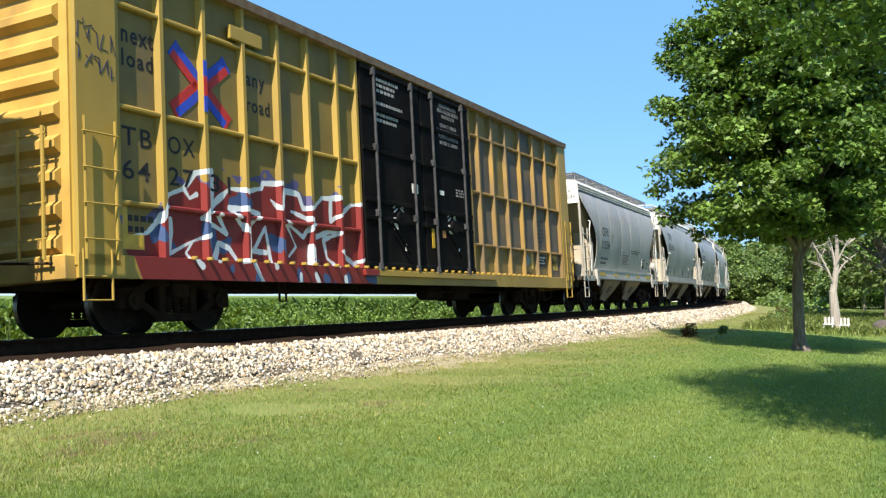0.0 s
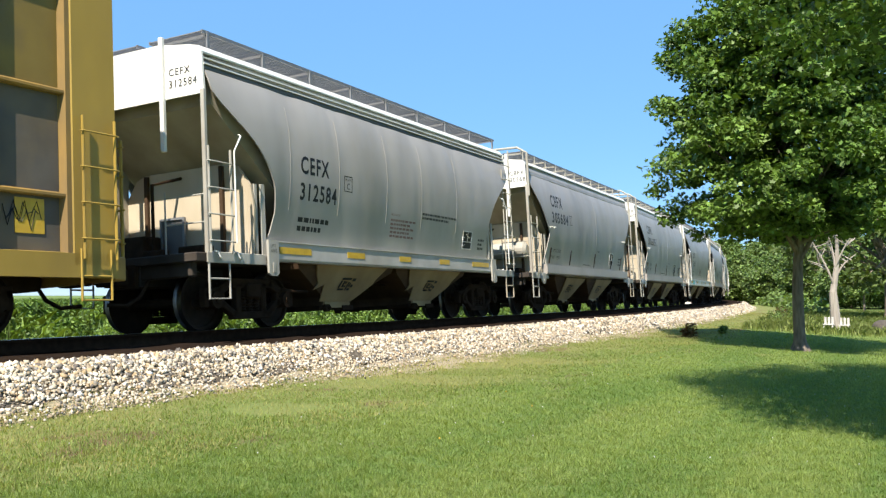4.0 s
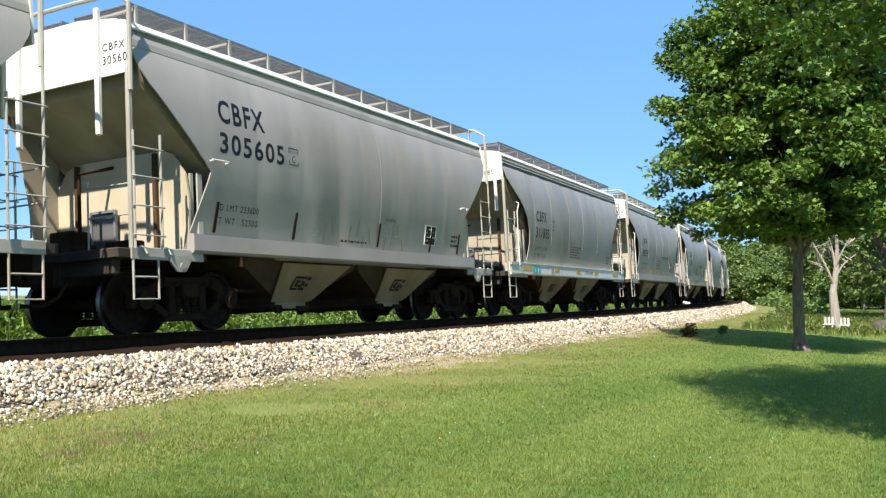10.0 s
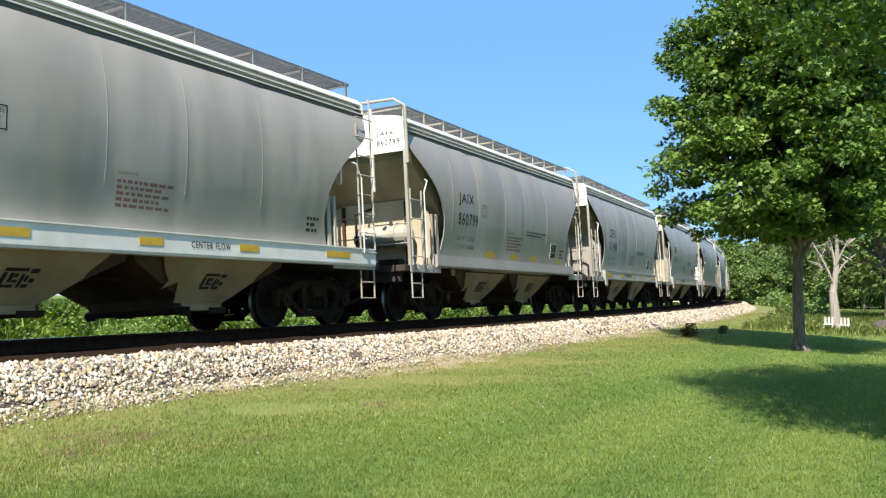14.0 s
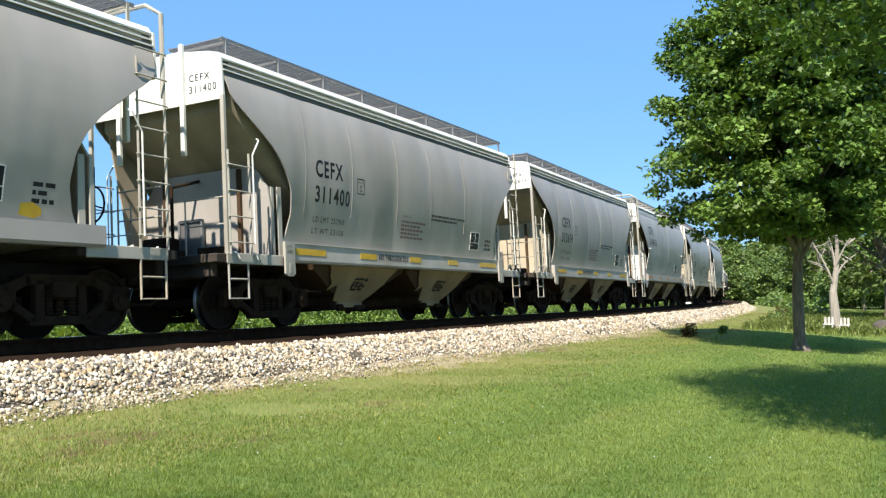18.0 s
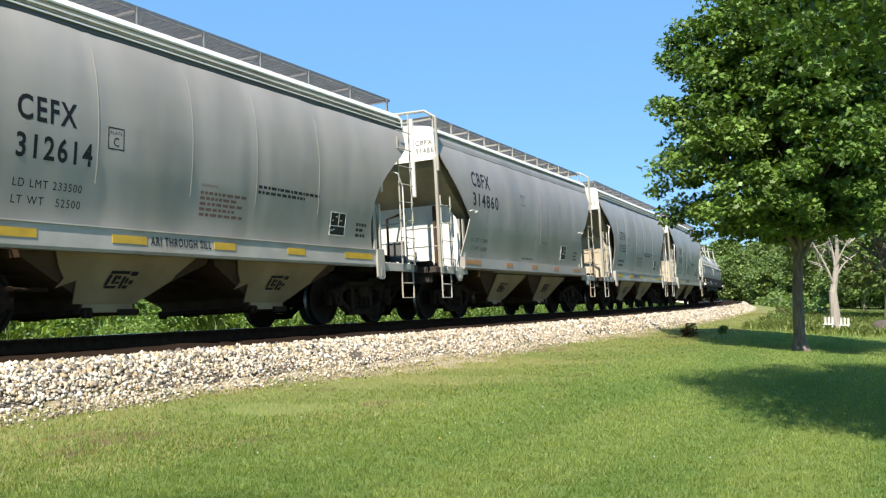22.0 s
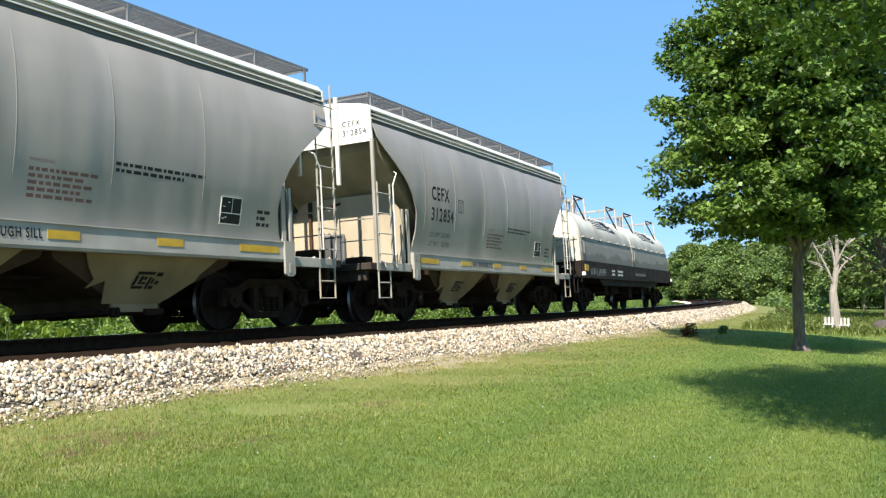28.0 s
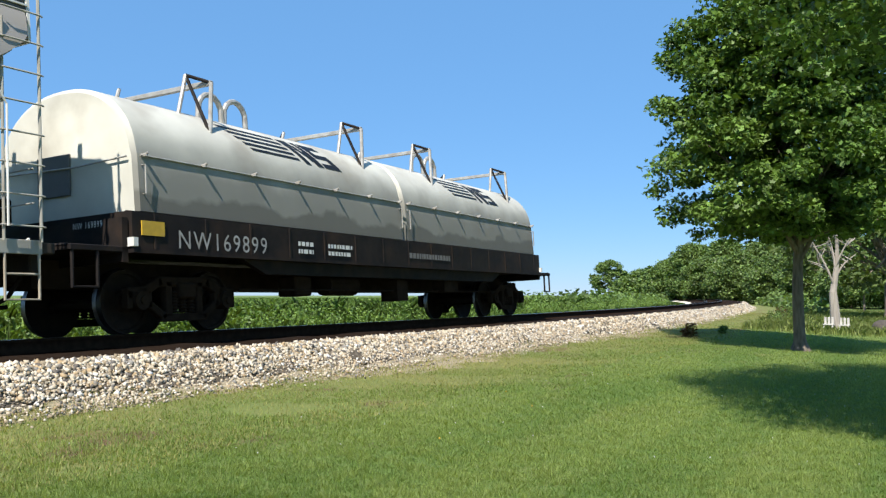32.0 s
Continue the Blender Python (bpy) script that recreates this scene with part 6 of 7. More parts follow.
            solo("emblem_bar", lambda bm: bm.faces.new([bm.verts.new((xx, skin(zz), zz)) for xx, zz in ((xm + 0.13 * k, z), (xm + 1.5 + 0.09 * k, z), (xm + 1.54 + 0.09 * k, z - 0.046), (xm + 0.07 + 0.13 * k, z - 0.046))]) and None, BLACKPAINT, hood)
        for bx in (1.62, 2.22):
            def block(bm):
                for j in range(5):
                    z = zt - dz * j
                    if bx == 1.62:
                        d = 0.055 * j
                        cuts = ((0.0, 0.15), (0.13 + d, 0.27 + d), (0.40, 0.54))
                    else:
                        cuts = ((0.0, 0.52),) if j % 2 == 0 else (((0.0, 0.17),) if j == 1 else ((0.35, 0.52),))
                    for i, (a, b) in enumerate(cuts):
                        o = 0.002 + 0.001 * i
                        bm.faces.new([bm.verts.new((xx, skin(zz) - o, zz)) for xx, zz in ((xm + bx + a + 0.09 * j, z), (xm + bx + b + 0.09 * j, z), (xm + bx + b + 0.09 * j + 0.09, z - dz), (xm + bx + a + 0.09 * j + 0.09, z - dz))])
            solo("emblem_block", block, BLACKPAINT, hood)
    # end wall fittings
    solo("end_hatch", lambda bm: slab(bm, (-7.465, 0.15, 2.3), (0.04, 0.66, 0.60), bevel=0.01), BAND, car, "grey square hatch on the hood end")
    solo("end_rod", lambda bm: tube(bm, [(-7.5, -1.3, 2.42), (-7.5, -0.3, 2.38), (-7.5, 1.3, 2.42)], 0.014), STEELPIPE)
    # frame
    for sgn in (-1, 1):
        fr = solo("side_sill", lambda bm: (prism(bm, [(sgn * 1.50, 1.12), (sgn * 1.50, 1.64), (sgn * 1.38, 1.66), (sgn * 1.38, 1.12)], -7.62, 7.62, "x"), slab(bm, (0, sgn * 1.48, 1.10), (15.3, 0.14, 0.05))), COILBLACK, car, "black side sill with rusty streaks")
        for k in range(15):
            x = -7.2 + 14.4 * k / 14
            solo("stake", lambda bm: slab(bm, (x, sgn * 1.502, 1.38), (0.05, 0.02, 0.5), bevel=0.005), COILBLACK, fr)
        solo("lower_sill", lambda bm: prism(bm, [(-5.2, 1.1), (5.2, 1.1), (4.6, 0.86), (-4.6, 0.86)], sgn * 1.30 - 0.05, sgn * 1.30 + 0.05), COILBLACK, fr)
    solo("deck", lambda bm: slab(bm, (0, 0, 1.4), (15.2, 2.8, 0.5)), COILBLACK)
    solo("centre_sill", lambda bm: slab(bm, (0, 0, 0.86), (16.4, 0.5, 0.4)), RUNGEAR)
    for sgn in (-1, 1):
        solo("end_platform", lambda bm: (slab(bm, (sgn * 8.1, 0, 1.12), (1.0, 2.9, 0.08), bevel=0.01), slab(bm, (sgn * 7.7, 0, 1.25), (0.1, 2.9, 0.6))), COILBLACK)
        solo("platform_rail", lambda bm: (tube(bm, [(sgn * 8.55, -1.42, 1.12), (sgn * 8.55, -1.42, 0.62), (sgn * 8.15, -1.42, 0.62), (sgn * 8.15, -1.42, 1.12)], 0.025), tube(bm, [(sgn * 8.58, -1.4, 1.15), (sgn * 8.58, 1.4, 1.15)], 0.03)), COILBLACK)
        solo("corner_patch", lambda bm: slab(bm, (sgn * 7.62, -1.44, 1.22), (0.08, 0.25, 0.12)), WHITE)
    part("hand_brake", shared("hbrake", wheel_brake_mesh, RUNGEAR), car, "black hand brake wheel", pose(-8.0, 0.75, 1.85) @ Matrix.Rotation(math.pi, 4, "Z"))
    face = lambda z, x=0: -1.516
    part("lettering", text_mesh("NW169899", -6.76, 1.17, 0.26, 2.0, lambda z, x=0: -1.516, FADED), car)
    write_rows(bars(-3.9, 1.22, 0.5, 0.26, 2, face, WHITEPAINT, 3), car)
    write_rows(bars(-3.0, 1.22, 0.8, 0.26, 2, face, WHITEPAINT, 4), car)
    write_rows(bars(0.0, 1.28, 1.9, 0.2, 1, face, material("faded_lettering", (0.2, 0.19, 0.18), None, 5, 0.6), 6), car)
    part("lettering", text_mesh("NW 169899", -0.55, 1.45, 0.09, 0.55, lambda z, x=0: -7.76, WHITEPAINT, axis="y"), car)
    solo("reflector", lambda bm: (slab(bm, (-7.25, -1.51, 1.42), (0.42, 0.02, 0.2)),), YELLOWTAPE, car, "yellow reflector patch")
    solo("underframe_gear", lambda bm: (rod(bm, (-2.3, -0.9, 0.72), (-1.3, -0.9, 0.72), 0.19, 12), slab(bm, (-3.2, -0.9, 0.7), (0.5, 0.4, 0.36), bevel=0.03), slab(bm, (0.2, -1.0, 0.62), (0.45, 0.4, 0.42)), tube(bm, [(-5, -1.1, 0.62), (5, -1.1, 0.62)], 0.02), slab(bm, (2.4, -1.1, 0.72), (0.7, 0.3, 0.25))), RUNGEAR)
    add_truck(car, -6.2)
    add_truck(car, 6.2)
    add_ends(car, 8.75)
    return car


# ---- plants ----
def leaf_cloud(rng, centres, radii, per, size, shape="kite", flat=0.55, droop=0.3):
    """Many small leaves round the given centres; returns vertices and faces."""
    n = len(centres) * per
    c = np.repeat(centres, per, 0)
    r = np.repeat(radii, per, 0)[:, None]
    d = rng.standard_normal((n, 3))
    d /= np.linalg.norm(d, axis=1)[:, None]
    p = c + d * r * rng.random((n, 1)) ** 0.45 * np.array([1, 1, flat])
    if shape == "maple":
        ang = np.radians([90, 62, 30, -35, -90, 215, 150, 118])
        rad = np.array([1.0, 0.42, 0.92, 0.62, 0.35, 0.62, 0.92, 0.42])
        out = np.stack([rad * np.cos(ang), rad * np.sin(ang), -0.16 * rad ** 2], -1)
    elif shape == "kite":
        out = np.array([(-0.15, -0.9, 0), (0.55, 0.0, -0.12), (0.0, 1.0, -0.05), (-0.55, 0.05, -0.12)])
    else:
        out = np.array([(-0.6, -0.8, 0), (0.7, -0.5, 0.1), (0.5, 0.9, 0), (-0.7, 0.5, 0.1)])
    up = np.array([0, 0, 1.0]) + 0.75 * rng.standard_normal((n, 3)) + 0.35 * d
    up /= np.linalg.norm(up, axis=1)[:, None]
    t = np.cross(up, rng.standard_normal((n, 3)))
    t /= np.linalg.norm(t, axis=1)[:, None]
    b = np.cross(up, t)
    s = size * rng.uniform(0.65, 1.25, (n, 1))
    k = len(out)
    V = p[:, None, :] + s[:, :, None] * (out[None, :, 0:1] * t[:, None, :] + out[None, :, 1:2] * b[:, None, :] + out[None, :, 2:3] * up[:, None, :])
    F = np.arange(n * k).reshape(n, k)
    return V.reshape(-1, 3), F


def limb(bm, a, b, r0, r1, bend, rng, n=5):
    a, b = Vector(a), Vector(b)
    side = Vector((rng.uniform(-1, 1), rng.uniform(-1, 1), rng.uniform(0, 0.6))) * bend * (b - a).length
    pts = [a.lerp(b, k / n) + side * math.sin(math.pi * k / n) for k in range(n + 1)]
    sweep(bm, pts, [r0 + (r1 - r0) * k / n for k in range(n + 1)], 9)


def make_tree(name, label, x, y, height, trunk_r, crown_lo, crown_r, clumps, per, leaf, shape, mat, bark, seed, fork=2.6, clump_r=0.75, shell=0.55, outline=(0.55, 0.8, 1.0, 0.98, 0.9, 0.68, 0.4, 0.15)):
    rng = np.random.default_rng(seed)
    rnd = random.Random(seed)
    z = float(ground_z(x, y))
    tree = thing(name, label, "tree")
    tree.location = (x, y, z)
    # crown clumps in an egg-shaped shell with an uneven outline
    C = []
    while len(C) < clumps:
        h = rng.random() ** 0.9
        rad = math.sqrt(rng.uniform(shell * 0.35, 1.0)) if rng.random() < 0.8 else rng.random()
        az = rng.uniform(0, 2 * math.pi)
        wob = 1 + 0.09 * math.sin(3 * az + seed) + 0.08 * math.sin(5 * az + 2.1 * seed + 7 * h)
        wid = crown_r * wob * float(np.interp(h, [0, 0.06, 0.2, 0.38, 0.6, 0.8, 0.93, 1], outline)) * rad
        C.append((wid * math.cos(az), wid * math.sin(az), crown_lo + h * (height - crown_lo)))
    C = np.array(C)
    V, F = leaf_cloud(rng, C, clump_r * rng.uniform(0.7, 1.3, len(C)), per, leaf, shape)
    part("crown", pydata("crown", V, F, mat), tree, "dense green leaf crown")
    if shape == "maple":
        V, F = leaf_cloud(rng, C * np.array([0.74, 0.74, 1.0]) + np.array([0, 0, 0.15]), clump_r * rng.uniform(0.7, 1.2, len(C)), 46, leaf * 1.6, "kite")
        part("inner_leaves", pydata("inner_leaves", V, F, mat), tree, "shaded inner leaves")
    bm = bmesh.new()
    flare = lambda f: trunk_r * (1.0 - 0.45 * f + 0.75 * max(0, 0.08 - f) / 0.08)
    fs = [0, 0.02, 0.04, 0.06, 0.09] + [0.15 + 0.85 * k / 8 for k in range(9)]
    sweep(bm, [(0.06 * math.sin(3 * f), 0.05 * math.sin(4 * f), f * fork * 1.5 - 0.05) for f in fs], [flare(f) * (1 + 0.04 * math.sin(9 * f + seed)) for f in fs], 16)
    part("trunk", finish(bm, bark, True), tree)
    idx = rng.choice(len(C), min(26, len(C)), replace=False)
    bm = bmesh.new()
    for i in idx:
        z0 = rnd.uniform(fork * 0.85, fork * 1.5)
        limb(bm, (0, 0, z0), tuple(C[i] * np.array([0.9, 0.9, 1])), trunk_r * 0.38, 0.015, 0.12, rnd)
        if shape == "maple":
            part("branch", finish(bm, bark, True), tree)
            bm = bmesh.new()
    if shape == "maple":
        bm.free()
    else:
        part("limbwork", finish(bm, bark, True), tree)
    return tree


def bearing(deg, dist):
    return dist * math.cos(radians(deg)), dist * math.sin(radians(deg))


def build_plants():
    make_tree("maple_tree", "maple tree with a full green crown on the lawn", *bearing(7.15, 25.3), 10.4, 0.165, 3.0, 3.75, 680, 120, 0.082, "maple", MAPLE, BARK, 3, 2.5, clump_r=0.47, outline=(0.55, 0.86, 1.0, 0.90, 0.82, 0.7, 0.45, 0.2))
    make_tree("maple_tree", "large maple tree whose crown overhangs the lawn", 10.3, -2.6, 11.0, 0.24, 3.6, 4.75, 1150, 135, 0.052, "maple", MAPLE, BARK, 8, 2.9, clump_r=0.62, outline=(0.5, 0.82, 0.97, 1.0, 1.08, 1.04, 0.75, 0.3))
    # woodland beyond the bend
    rnd = random.Random(4)
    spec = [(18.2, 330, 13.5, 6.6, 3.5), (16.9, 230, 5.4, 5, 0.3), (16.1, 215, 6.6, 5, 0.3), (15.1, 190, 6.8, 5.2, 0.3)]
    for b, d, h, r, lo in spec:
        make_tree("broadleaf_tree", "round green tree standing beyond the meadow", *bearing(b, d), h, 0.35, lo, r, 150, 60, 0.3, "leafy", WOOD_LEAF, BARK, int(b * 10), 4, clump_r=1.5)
    base = make_tree("woodland_tree", "green woodland tree at the edge of the wood", 0, 0, 10.0, 0.25, 1.0, 5.2, 210, 100, 0.2, "leafy", WOOD_LEAF, BARK, 77, 4, clump_r=1.4)
    base["group"] = "trees of the wood"
    other = make_tree("woodland_tree", "green woodland tree at the edge of the wood", 0, 0, 8.4, 0.22, 0.5, 5.6, 210, 100, 0.2, "leafy", WOOD_LEAF, BARK, 78, 3, clump_r=1.4)
    other["group"] = "trees of the wood"
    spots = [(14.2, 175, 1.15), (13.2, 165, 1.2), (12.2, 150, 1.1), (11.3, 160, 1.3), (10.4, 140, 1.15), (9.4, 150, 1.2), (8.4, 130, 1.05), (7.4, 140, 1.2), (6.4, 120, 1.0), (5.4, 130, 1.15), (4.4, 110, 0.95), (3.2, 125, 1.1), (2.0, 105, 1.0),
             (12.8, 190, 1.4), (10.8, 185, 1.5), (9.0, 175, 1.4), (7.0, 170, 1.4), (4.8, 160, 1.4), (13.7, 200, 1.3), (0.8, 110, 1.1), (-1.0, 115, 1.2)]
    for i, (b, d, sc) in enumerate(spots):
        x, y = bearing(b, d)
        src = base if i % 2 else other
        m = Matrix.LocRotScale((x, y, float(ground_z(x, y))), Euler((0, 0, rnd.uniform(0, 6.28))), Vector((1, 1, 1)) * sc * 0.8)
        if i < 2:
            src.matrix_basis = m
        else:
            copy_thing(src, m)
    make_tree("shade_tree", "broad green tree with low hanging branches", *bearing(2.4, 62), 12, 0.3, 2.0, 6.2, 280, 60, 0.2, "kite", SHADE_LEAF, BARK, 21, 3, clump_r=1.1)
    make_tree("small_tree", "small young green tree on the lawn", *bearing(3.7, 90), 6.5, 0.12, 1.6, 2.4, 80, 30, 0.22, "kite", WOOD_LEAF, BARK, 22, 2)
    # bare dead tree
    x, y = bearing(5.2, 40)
    dead = thing("dead_tree", "bare bleached dead tree trunk with broken limbs", "tree")
    dead.location = (x, y, float(ground_z(x, y)))
    rr = random.Random(9)
    bm = bmesh.new()
    limb(bm, (0, 0, -0.1), (-0.05, 0.1, 1.6), 0.23, 0.15, 0.02, rr)
    limb(bm, (-0.05, 0.1, 1.55), (0.1, 0.0, 4.6), 0.14, 0.03, 0.04, rr)
    part("trunk", finish(bm, BARKPALE, True), dead)
    for k, (z0, dx, dy, z1) in enumerate(((1.4, 0.2, 1.15, 3.9), (1.7, -0.3, 0.8, 3.6), (2.1, 0.3, -0.75, 3.1), (2.5, 0.1, 0.6, 4.1), (1.9, 0.2, 0.45, 4.4), (2.6, 0.0, -0.6, 3.8))):
        bm = bmesh.new()
        limb(bm, (0, 0, z0), (dx, dy, z1), 0.05, 0.014, 0.08, rr)
        for j in range(4):
            t = rr.uniform(0.4, 0.95)
            p = Vector((dx * t, dy * t, z0 + (z1 - z0) * t))
            limb(bm, p, p + Vector((rr.uniform(-0.6, 0.6), rr.uniform(-0.7, 0.7), rr.uniform(0.2, 0.8))), 0.03, 0.008, 0.1, rr, 3)
        part("limb", finish(bm, BARKPALE, True), dead)
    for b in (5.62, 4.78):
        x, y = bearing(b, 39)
        p = thing("yard_seat", "small weathered white wooden seat beside the dead tree", "seat")
        p.location = (x, y, float(ground_z(x, y)))
        def one(nm, c, s):
            part(nm, shared(("seat", c, s), lambda bm: slab(bm, c, s, bevel=0.01), WOODPAINT), p)
        for sx in (-0.2, 0.2):
            for sy in (-0.22, 0.22):
                one("leg", (sx * 0.7, sy * 0.7, 0.14), (0.06, 0.06, 0.3))
        one("seat", (0, 0, 0.29), (0.36, 0.4, 0.05))
        for k in range(3):
            one("back_slat", (0.16, -0.13 + 0.13 * k, 0.43), (0.03, 0.09, 0.3))
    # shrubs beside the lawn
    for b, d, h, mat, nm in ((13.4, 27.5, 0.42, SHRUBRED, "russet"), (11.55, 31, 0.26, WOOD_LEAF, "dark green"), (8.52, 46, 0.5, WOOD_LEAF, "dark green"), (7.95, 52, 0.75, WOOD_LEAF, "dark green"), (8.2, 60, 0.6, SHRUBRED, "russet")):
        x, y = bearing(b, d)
        rng = np.random.default_rng(int(b * 100))
        s = thing("shrub", "small %s shrub in the grass" % nm, "shrub")
        s.location = (x, y, float(ground_z(x, y)))
        C = rng.uniform(-1, 1, (14, 3)) * np.array([h * 0.5, h * 0.5, h * 0.4]) + np.array([0, 0, h * 0.55])
        V, F = leaf_cloud(rng, C, np.full(14, h * 0.28), 26, 0.05, "kite", 0.8)
        part("leaves", pydata("leaves", V, F, mat), s)
        bm = bmesh.new()
        for c in C[:8]:
            rod(bm, (0, 0, -0.02), tuple(c), 0.012, 5, 0.005)
        part("stems", finish(bm, BARK), s)
    x, y = bearing(2.75, 40)
    bm = bmesh.new()
    bmesh.ops.create_icosphere(bm, subdivisions=3, radius=0.45)
    for v in bm.verts:
        v.co *= 1 + 0.25 * noise.noise(v.co * 1.5)
        v.co.z *= 0.8
    rock = tagged(new("boulder", finish(bm, DARKROCK)), "dark rough boulder on the lawn", "rock")
    rock.location = (x, y, float(ground_z(x, y)) + 0.15)


def blades(name, label, P, hgt, wid, mat, seed, lean=0.5, short=False, tone=None):
    """Grass blades as slim bent triangles at the points P."""
    rng = np.random.default_rng(seed)
    n = len(P)
    a = rng.uniform(0, 2 * np.pi, n)
    h = hgt * rng.uniform(0.5, 1.25, n)
    w = wid * rng.uniform(0.6, 1.3, n)
    d = np.stack([np.cos(a), np.sin(a), np.zeros(n)], -1)
    s = np.stack([-np.sin(a), np.cos(a), np.zeros(n)], -1)
    tip = P + d * (h * lean * rng.uniform(0.1, 1.2, n))[:, None] + np.array([0, 0, 1.0]) * h[:, None]
    mid = P + d * (h * lean * 0.25)[:, None] + np.array([0, 0, 0.6]) * h[:, None]
    if short:
        V, k = np.stack([P - s * w[:, None], P + s * w[:, None], tip], 1), 3
    else:
        V, k = np.stack([P - s * w[:, None], P + s * w[:, None], mid + s * w[:, None] * 0.7, tip, mid - s * w[:, None] * 0.7], 1), 5
    me = pydata(name, V.reshape(-1, 3), np.arange(n * k).reshape(n, k), mat)
    if tone is not None:
        me.attributes.new("mown", "FLOAT", "POINT").data.foreach_set("value", np.repeat(tone, k).astype(np.float32))
    return tagged(new(name, me), label, "grass", kind="stuff")


def build_grass():
    rng = np.random.default_rng(31)
    # lawn within the field of view, thinner with distance
    n = 1000000
    r = 6.2 * np.exp(rng.random(n) ** 1.15 * math.log(42 / 6.2))
    a = np.radians(rng.uniform(0.5, 56, n))
    P = np.stack([r * np.cos(a), r * np.sin(a)], -1)
    q = offset_of(P[:, 0], P[:, 1])
    worn = np.sin(P[:, 0] * 0.9 + 1.3 * np.sin(P[:, 1] * 1.1)) * np.sin(P[:, 1] * 1.7 + 0.6 * P[:, 0]) + 0.4 * np.sin(P[:, 0] * 3.1) * np.sin(P[:, 1] * 2.7)
    thick = np.clip((q - 3.95) / 2.6, 0, 1) * 1.1 + 0.10 - np.clip(6.4 - q, 0, 1) * 0.5 * (worn > 0.45)
    keep = (q > 3.5) & (rng.random(len(q)) < thick)
    P, q = P[keep], q[keep]
    z = np.where(q < 4.0, np.maximum(bank_z(np.clip(q, 2.5, 4.6)), ground_z(P[:, 0], P[:, 1])), ground_z(P[:, 0], P[:, 1]))
    d = np.hypot(P[:, 0], P[:, 1])
    tuft = tufts(P[:, 0], P[:, 1])
    blades("lawn_grass", "short mown green lawn grass", np.column_stack([P, z - 0.005]), 0.036 * np.clip(1 + 0.4 * tuft, 0.4, 1.8), 0.0014 + 0.00026 * d, BLADE, 5, 1.1, True, np.clip(mown_tone(P[:, 0], P[:, 1]) + 0.42 * tuft, 0, 1))
    # clover heads and a few dandelions
    V0, F0 = icosa()
    for nm, label, n, r, mat in (("clover_heads", "tiny white clover heads in the lawn", 110, 0.0055, WHITEPAINT), ("dandelions", "small yellow dandelion heads in the lawn", 14, 0.011, YELLOWTAPE)):
        rr, aa = np.sqrt(rng.uniform(45, 400, n)), np.radians(rng.uniform(3, 52, n))
        x, y = rr * np.cos(aa), rr * np.sin(aa)
        ok = offset_of(x, y) > 4.3
        c = np.column_stack([x, y, ground_z(x, y) + 0.035])[ok]
        V = (c[:, None, :] + r * rng.uniform(0.7, 1.2, (len(c), 1, 1)) * V0[None]).reshape(-1, 3)
        tagged(new(nm, pydata(nm, V, (F0[None] + 12 * np.arange(len(c))[:, None, None]).reshape(-1, 3), mat)), label, "flowers", kind="stuff")
    # dry straw along the foot of the ballast
    n = 100000
    s = 3 + 60 * rng.random(n) ** 1.4
    qq = 3.5 + 2.3 * rng.random(n) ** 1.7 + 0.15 * np.sin(s * 1.7)
    x, y = beside(s, qq)
    z = np.maximum(bank_z(np.clip(qq, 2.8, 4.6)), ground_z(x, y))
    blades("dry_grass", "thin yellow dry grass at the foot of the ballast", np.column_stack([x, y, z - 0.004]), 0.034, 0.0034, STRAW, 9, 1.1, True)
    # tall weeds beyond the line
    n = 90000
    s = rng.uniform(2, 110, n) ** 1.0
    qq = -3.3 - 22 * rng.random(n) ** 1.6
    x, y = beside(s, qq)
    z = ground_z(x, y)
    tall = 0.75 + 0.35 * np.sin(s * 0.9) * np.sin(s * 0.23 + 1) + 0.2 * np.sin(s * 2.1 + qq)
    blades("meadow_grass", "tall rough green meadow grass and weeds", np.column_stack([x, y, z]), 0.72 * np.clip(tall, 0.4, 1.4) * np.clip(0.30 + (-3.3 - qq) * 0.2, 0.25, 1.15), 0.008, WEEDS, 6, 0.9)
    n = 70000
    s = rng.uniform(-5, 230, n)
    qq = -20 - 90 * rng.random(n) ** 1.3
    x, y = beside(s, qq)
    blades("far_meadow_grass", "tall green meadow grass in the distance", np.column_stack([x, y, ground_z(x, y)]), 0.8, 0.045, WEEDS, 7, 0.5)
    # leafy weed clumps
    C, R = [], []
    for k in range(1000):
        s0, q0 = rng.uniform(4, 90), -4.0 - 18 * rng.random() ** 1.7
        x, y = beside(s0, q0)
        h = rng.uniform(0.25, 1.25)
        C.append((x, y, float(ground_z(x, y)) + h * 0.55)), R.append(0.34 * h + 0.14)
    V, F = leaf_cloud(rng, np.array(C), np.array(R), 80, 0.05, "kite", 1.0)
    tagged(new("weed_clumps", pydata("weeds", V, F, WEEDS)), "leafy green weeds behind the track", "weeds", kind="stuff")
    # rough grass beyond the mown lawn
    n = 26000
    b, d = np.radians(rng.uniform(1.5, 11.5, n)), rng.uniform(36, 85, n)
    x, y = d * np.cos(b), d * np.sin(b)
    ok = offset_of(x, y) > 5.5
    x, y = x[ok], y[ok]
    blades("rough_grass", "pale rough grass beyond the mown lawn", np.column_stack([x, y, ground_z(x, y)]), 0.26, 0.014, ROUGH, 12, 0.6)
    # low hedge line of brush at the meadow's far edge
    C, R = [], []
    for k in range(330):
        b = rng.uniform(6.0, 24)
        d = rng.uniform(70, 150)
        x, y = bearing(b, d)
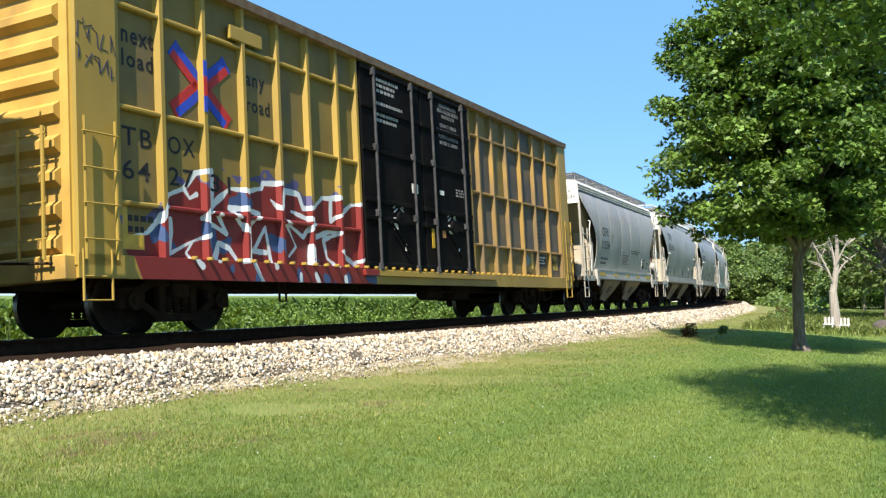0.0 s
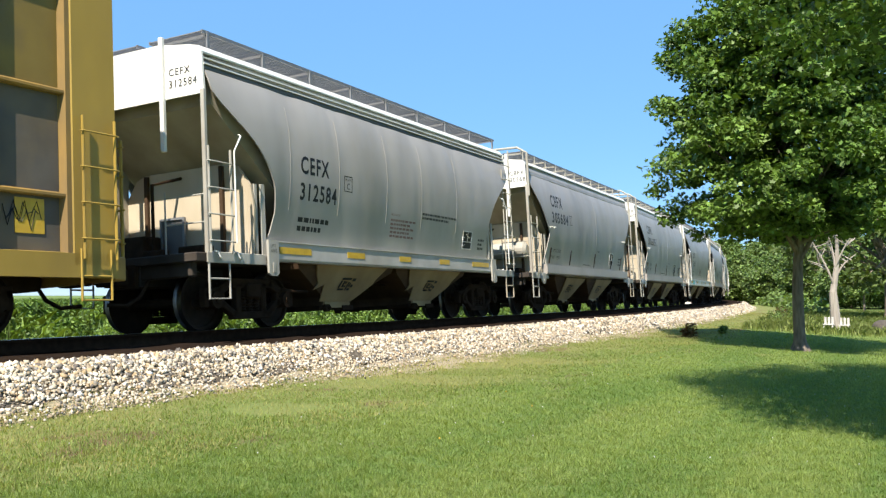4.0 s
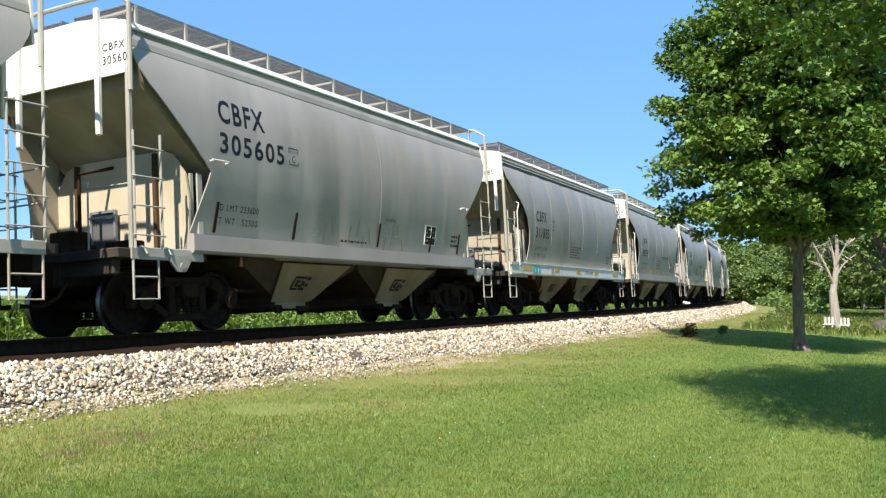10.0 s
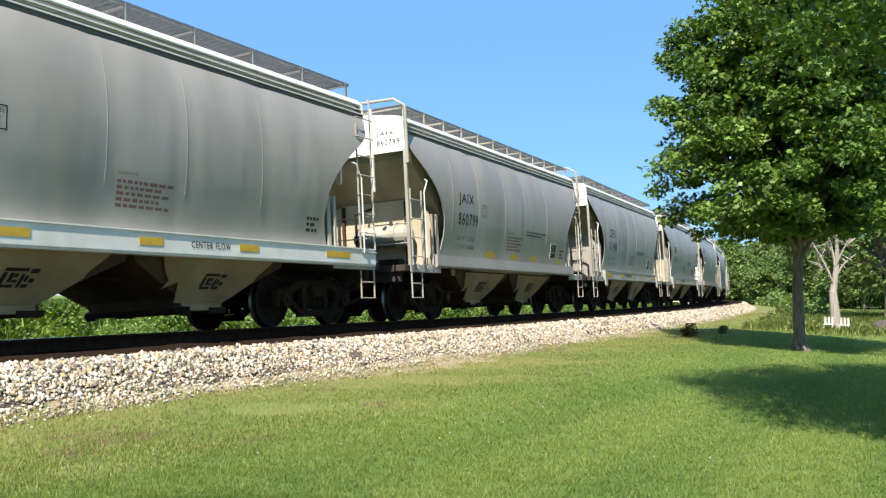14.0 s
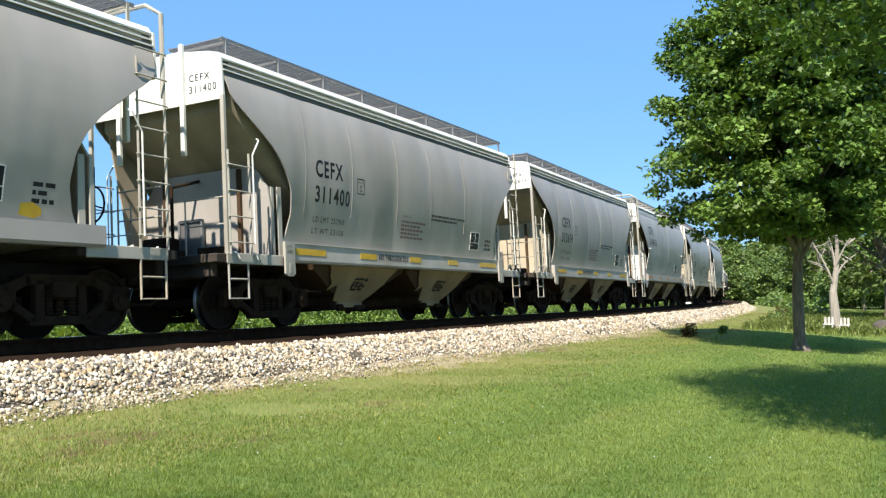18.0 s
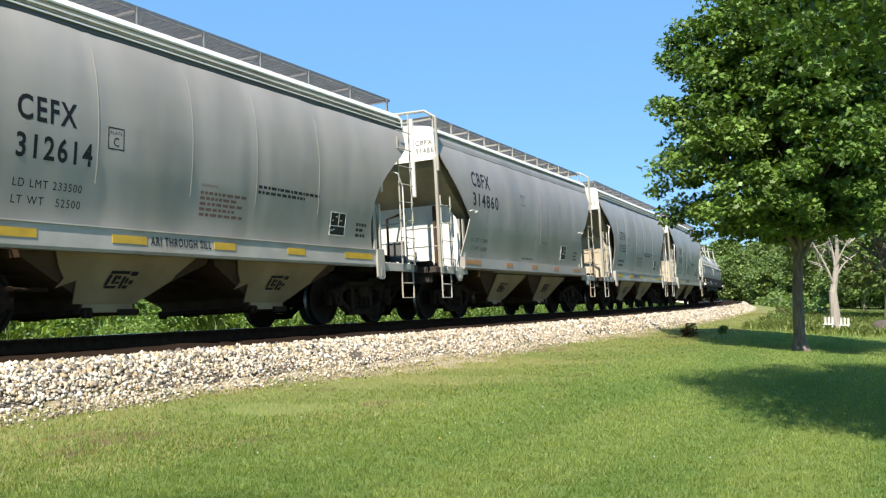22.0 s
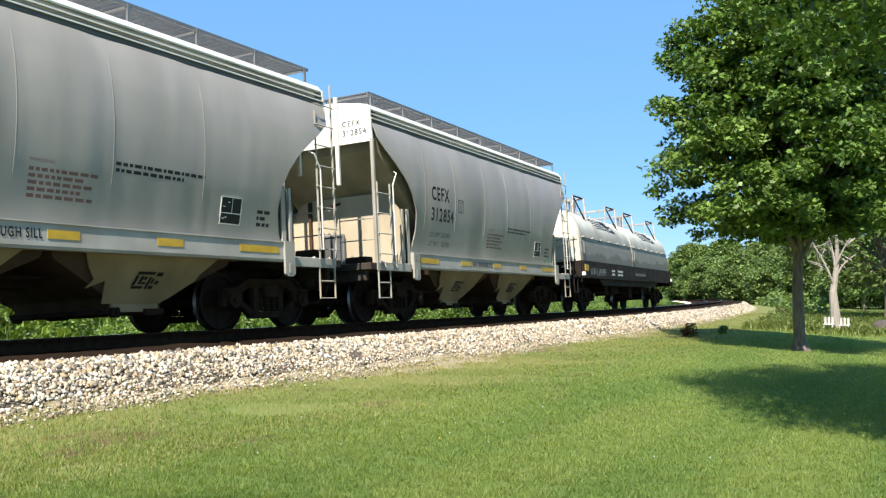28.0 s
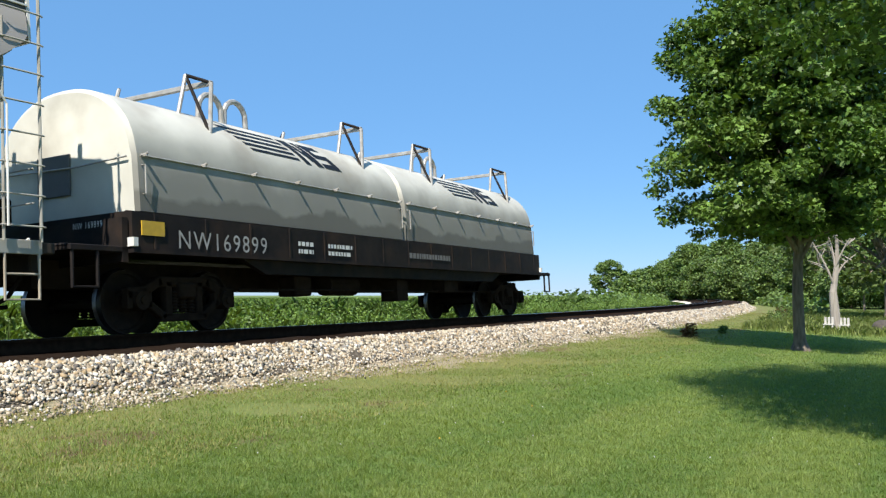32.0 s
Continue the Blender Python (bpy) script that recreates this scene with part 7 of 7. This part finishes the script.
        if abs(offset_of(x, y)) < 6:
            continue
        h = rng.uniform(0.4, 1.5)
        C.append((x, y, float(ground_z(x, y)) + h * 0.5)), R.append(h)
    V, F = leaf_cloud(rng, np.array(C), np.array(R), 60, 0.22, "leafy", 0.8)
    tagged(new("brush", pydata("brush", V, F, WOOD_LEAF)), "low green brush along the meadow's edge", "brush", kind="stuff")


build_ground()
build_line()
build_stones()
RD = "grey covered hopper car with rounded ends and yellow reflectors"
CARS = [(make_hopper("round", "", "", 1), 0.35, 4.45)]
CARS.append((make_boxcar(), 17.05, 7.15))
CARS.append((make_hopper("round", "CEFX", "312584", 2, label=RD), 34.18, 4.45))
CARS.append((make_hopper("cut", "CBFX", "305684", 0, "mid", "open", None, limits=("LD LMT 233300", "LT WT   52700"), big=True), 47.41, 4.45))
CARS.append((make_hopper("cut", "CBFX", "305605", 1, "mid", "open", None, limits=("LD LMT 233600", "LT WT   52500"), big=True), 60.55, 4.45))
CARS.append((make_hopper("round", "CBFX", "311885", 2, "full", limits=("LD LMT 232700", "LT WT 53300"), shift=-3.79, label="grey covered hopper car with a full-length white side sill"), 73.50, 4.45))
CARS.append((make_hopper("round", "JAIX", "860799", 0, "mid", "open", None, limits=("LD LMT 234200", "LT WT 51800"), shift=-3.59, label="grey covered hopper car with orange patches above its sill"), 86.74, 4.45))
CARS.append((make_hopper("round", "CEFX", "311400", 1, limits=("LD LMT 232900", "LT WT 53100"), label=RD, sill_text="ARI THROUGH SILL"), 99.77, 4.45))
CARS.append((make_hopper("round", "CEFX", "312614", 2, limits=("LD LMT 233500", "LT WT   52500"), label=RD, sill_text="ARI THROUGH SILL"), 112.94, 4.45))
CARS.append((make_hopper("cut", "CBFX", "314860", 2, "mid", "open", ORANGETAPE, limits=("LD LMT 232400", "LT WT 53600"), big=True, label="grey covered hopper car with angled ends and faded orange reflectors"), 126.0, 4.45))
CARS.append((make_hopper("round", "CEFX", "312553", 0, label=RD, sill_text="ARI THROUGH SILL"), 139.1, 4.45))
CARS.append((make_hopper("round", "CEFX", "312854", 1, limits=("LD LMT 233300", "LT WT   52700"), label=RD, sill_text="ARI THROUGH SILL"), 152.35, 4.45))
CARS.append((make_coil_car(), 167.22, 6.2))
build_plants()
build_grass()

# ---- the train's way ----
_tt = np.arange(0, 32.01, 0.1)
_v = np.interp(_tt, [0, 5, 10, 15, 20, 25, 28, 30.4, 31, 32], [4.470, 4.644, 4.639, 4.655, 4.790, 4.833, 4.915, 4.95, 4.79, 4.62])
_S = np.concatenate([[0], np.cumsum((_v[1:] + _v[:-1]) / 2 * 0.1)])


def travelled(t):
    return float(np.interp(t, _tt, _S))


def car_pose(s, half):
    """A car whose two trucks stand on the line."""
    x0, y0, _ = course(s - half)
    x1, y1, _ = course(s + half)
    return Matrix.Translation(((x0 + x1) / 2, (y0 + y1) / 2, RAIL_Z)) @ Euler((0, 0, math.atan2(y1 - y0, x1 - x0))).to_matrix().to_4x4() @ Matrix.Rotation(-LEAN, 4, "X")


def motions():
    for car, s, half in CARS:
        walk(car, [(t, car_pose(s - travelled(t), half)) for t in range(0, 33)])
    for w, dx in WHEELSETS:
        walk(w, [(t, pose(dx, 0, WHEEL_R) @ Matrix.Rotation(-travelled(t) / WHEEL_R, 4, "Y")) for t in _tt])


motions()
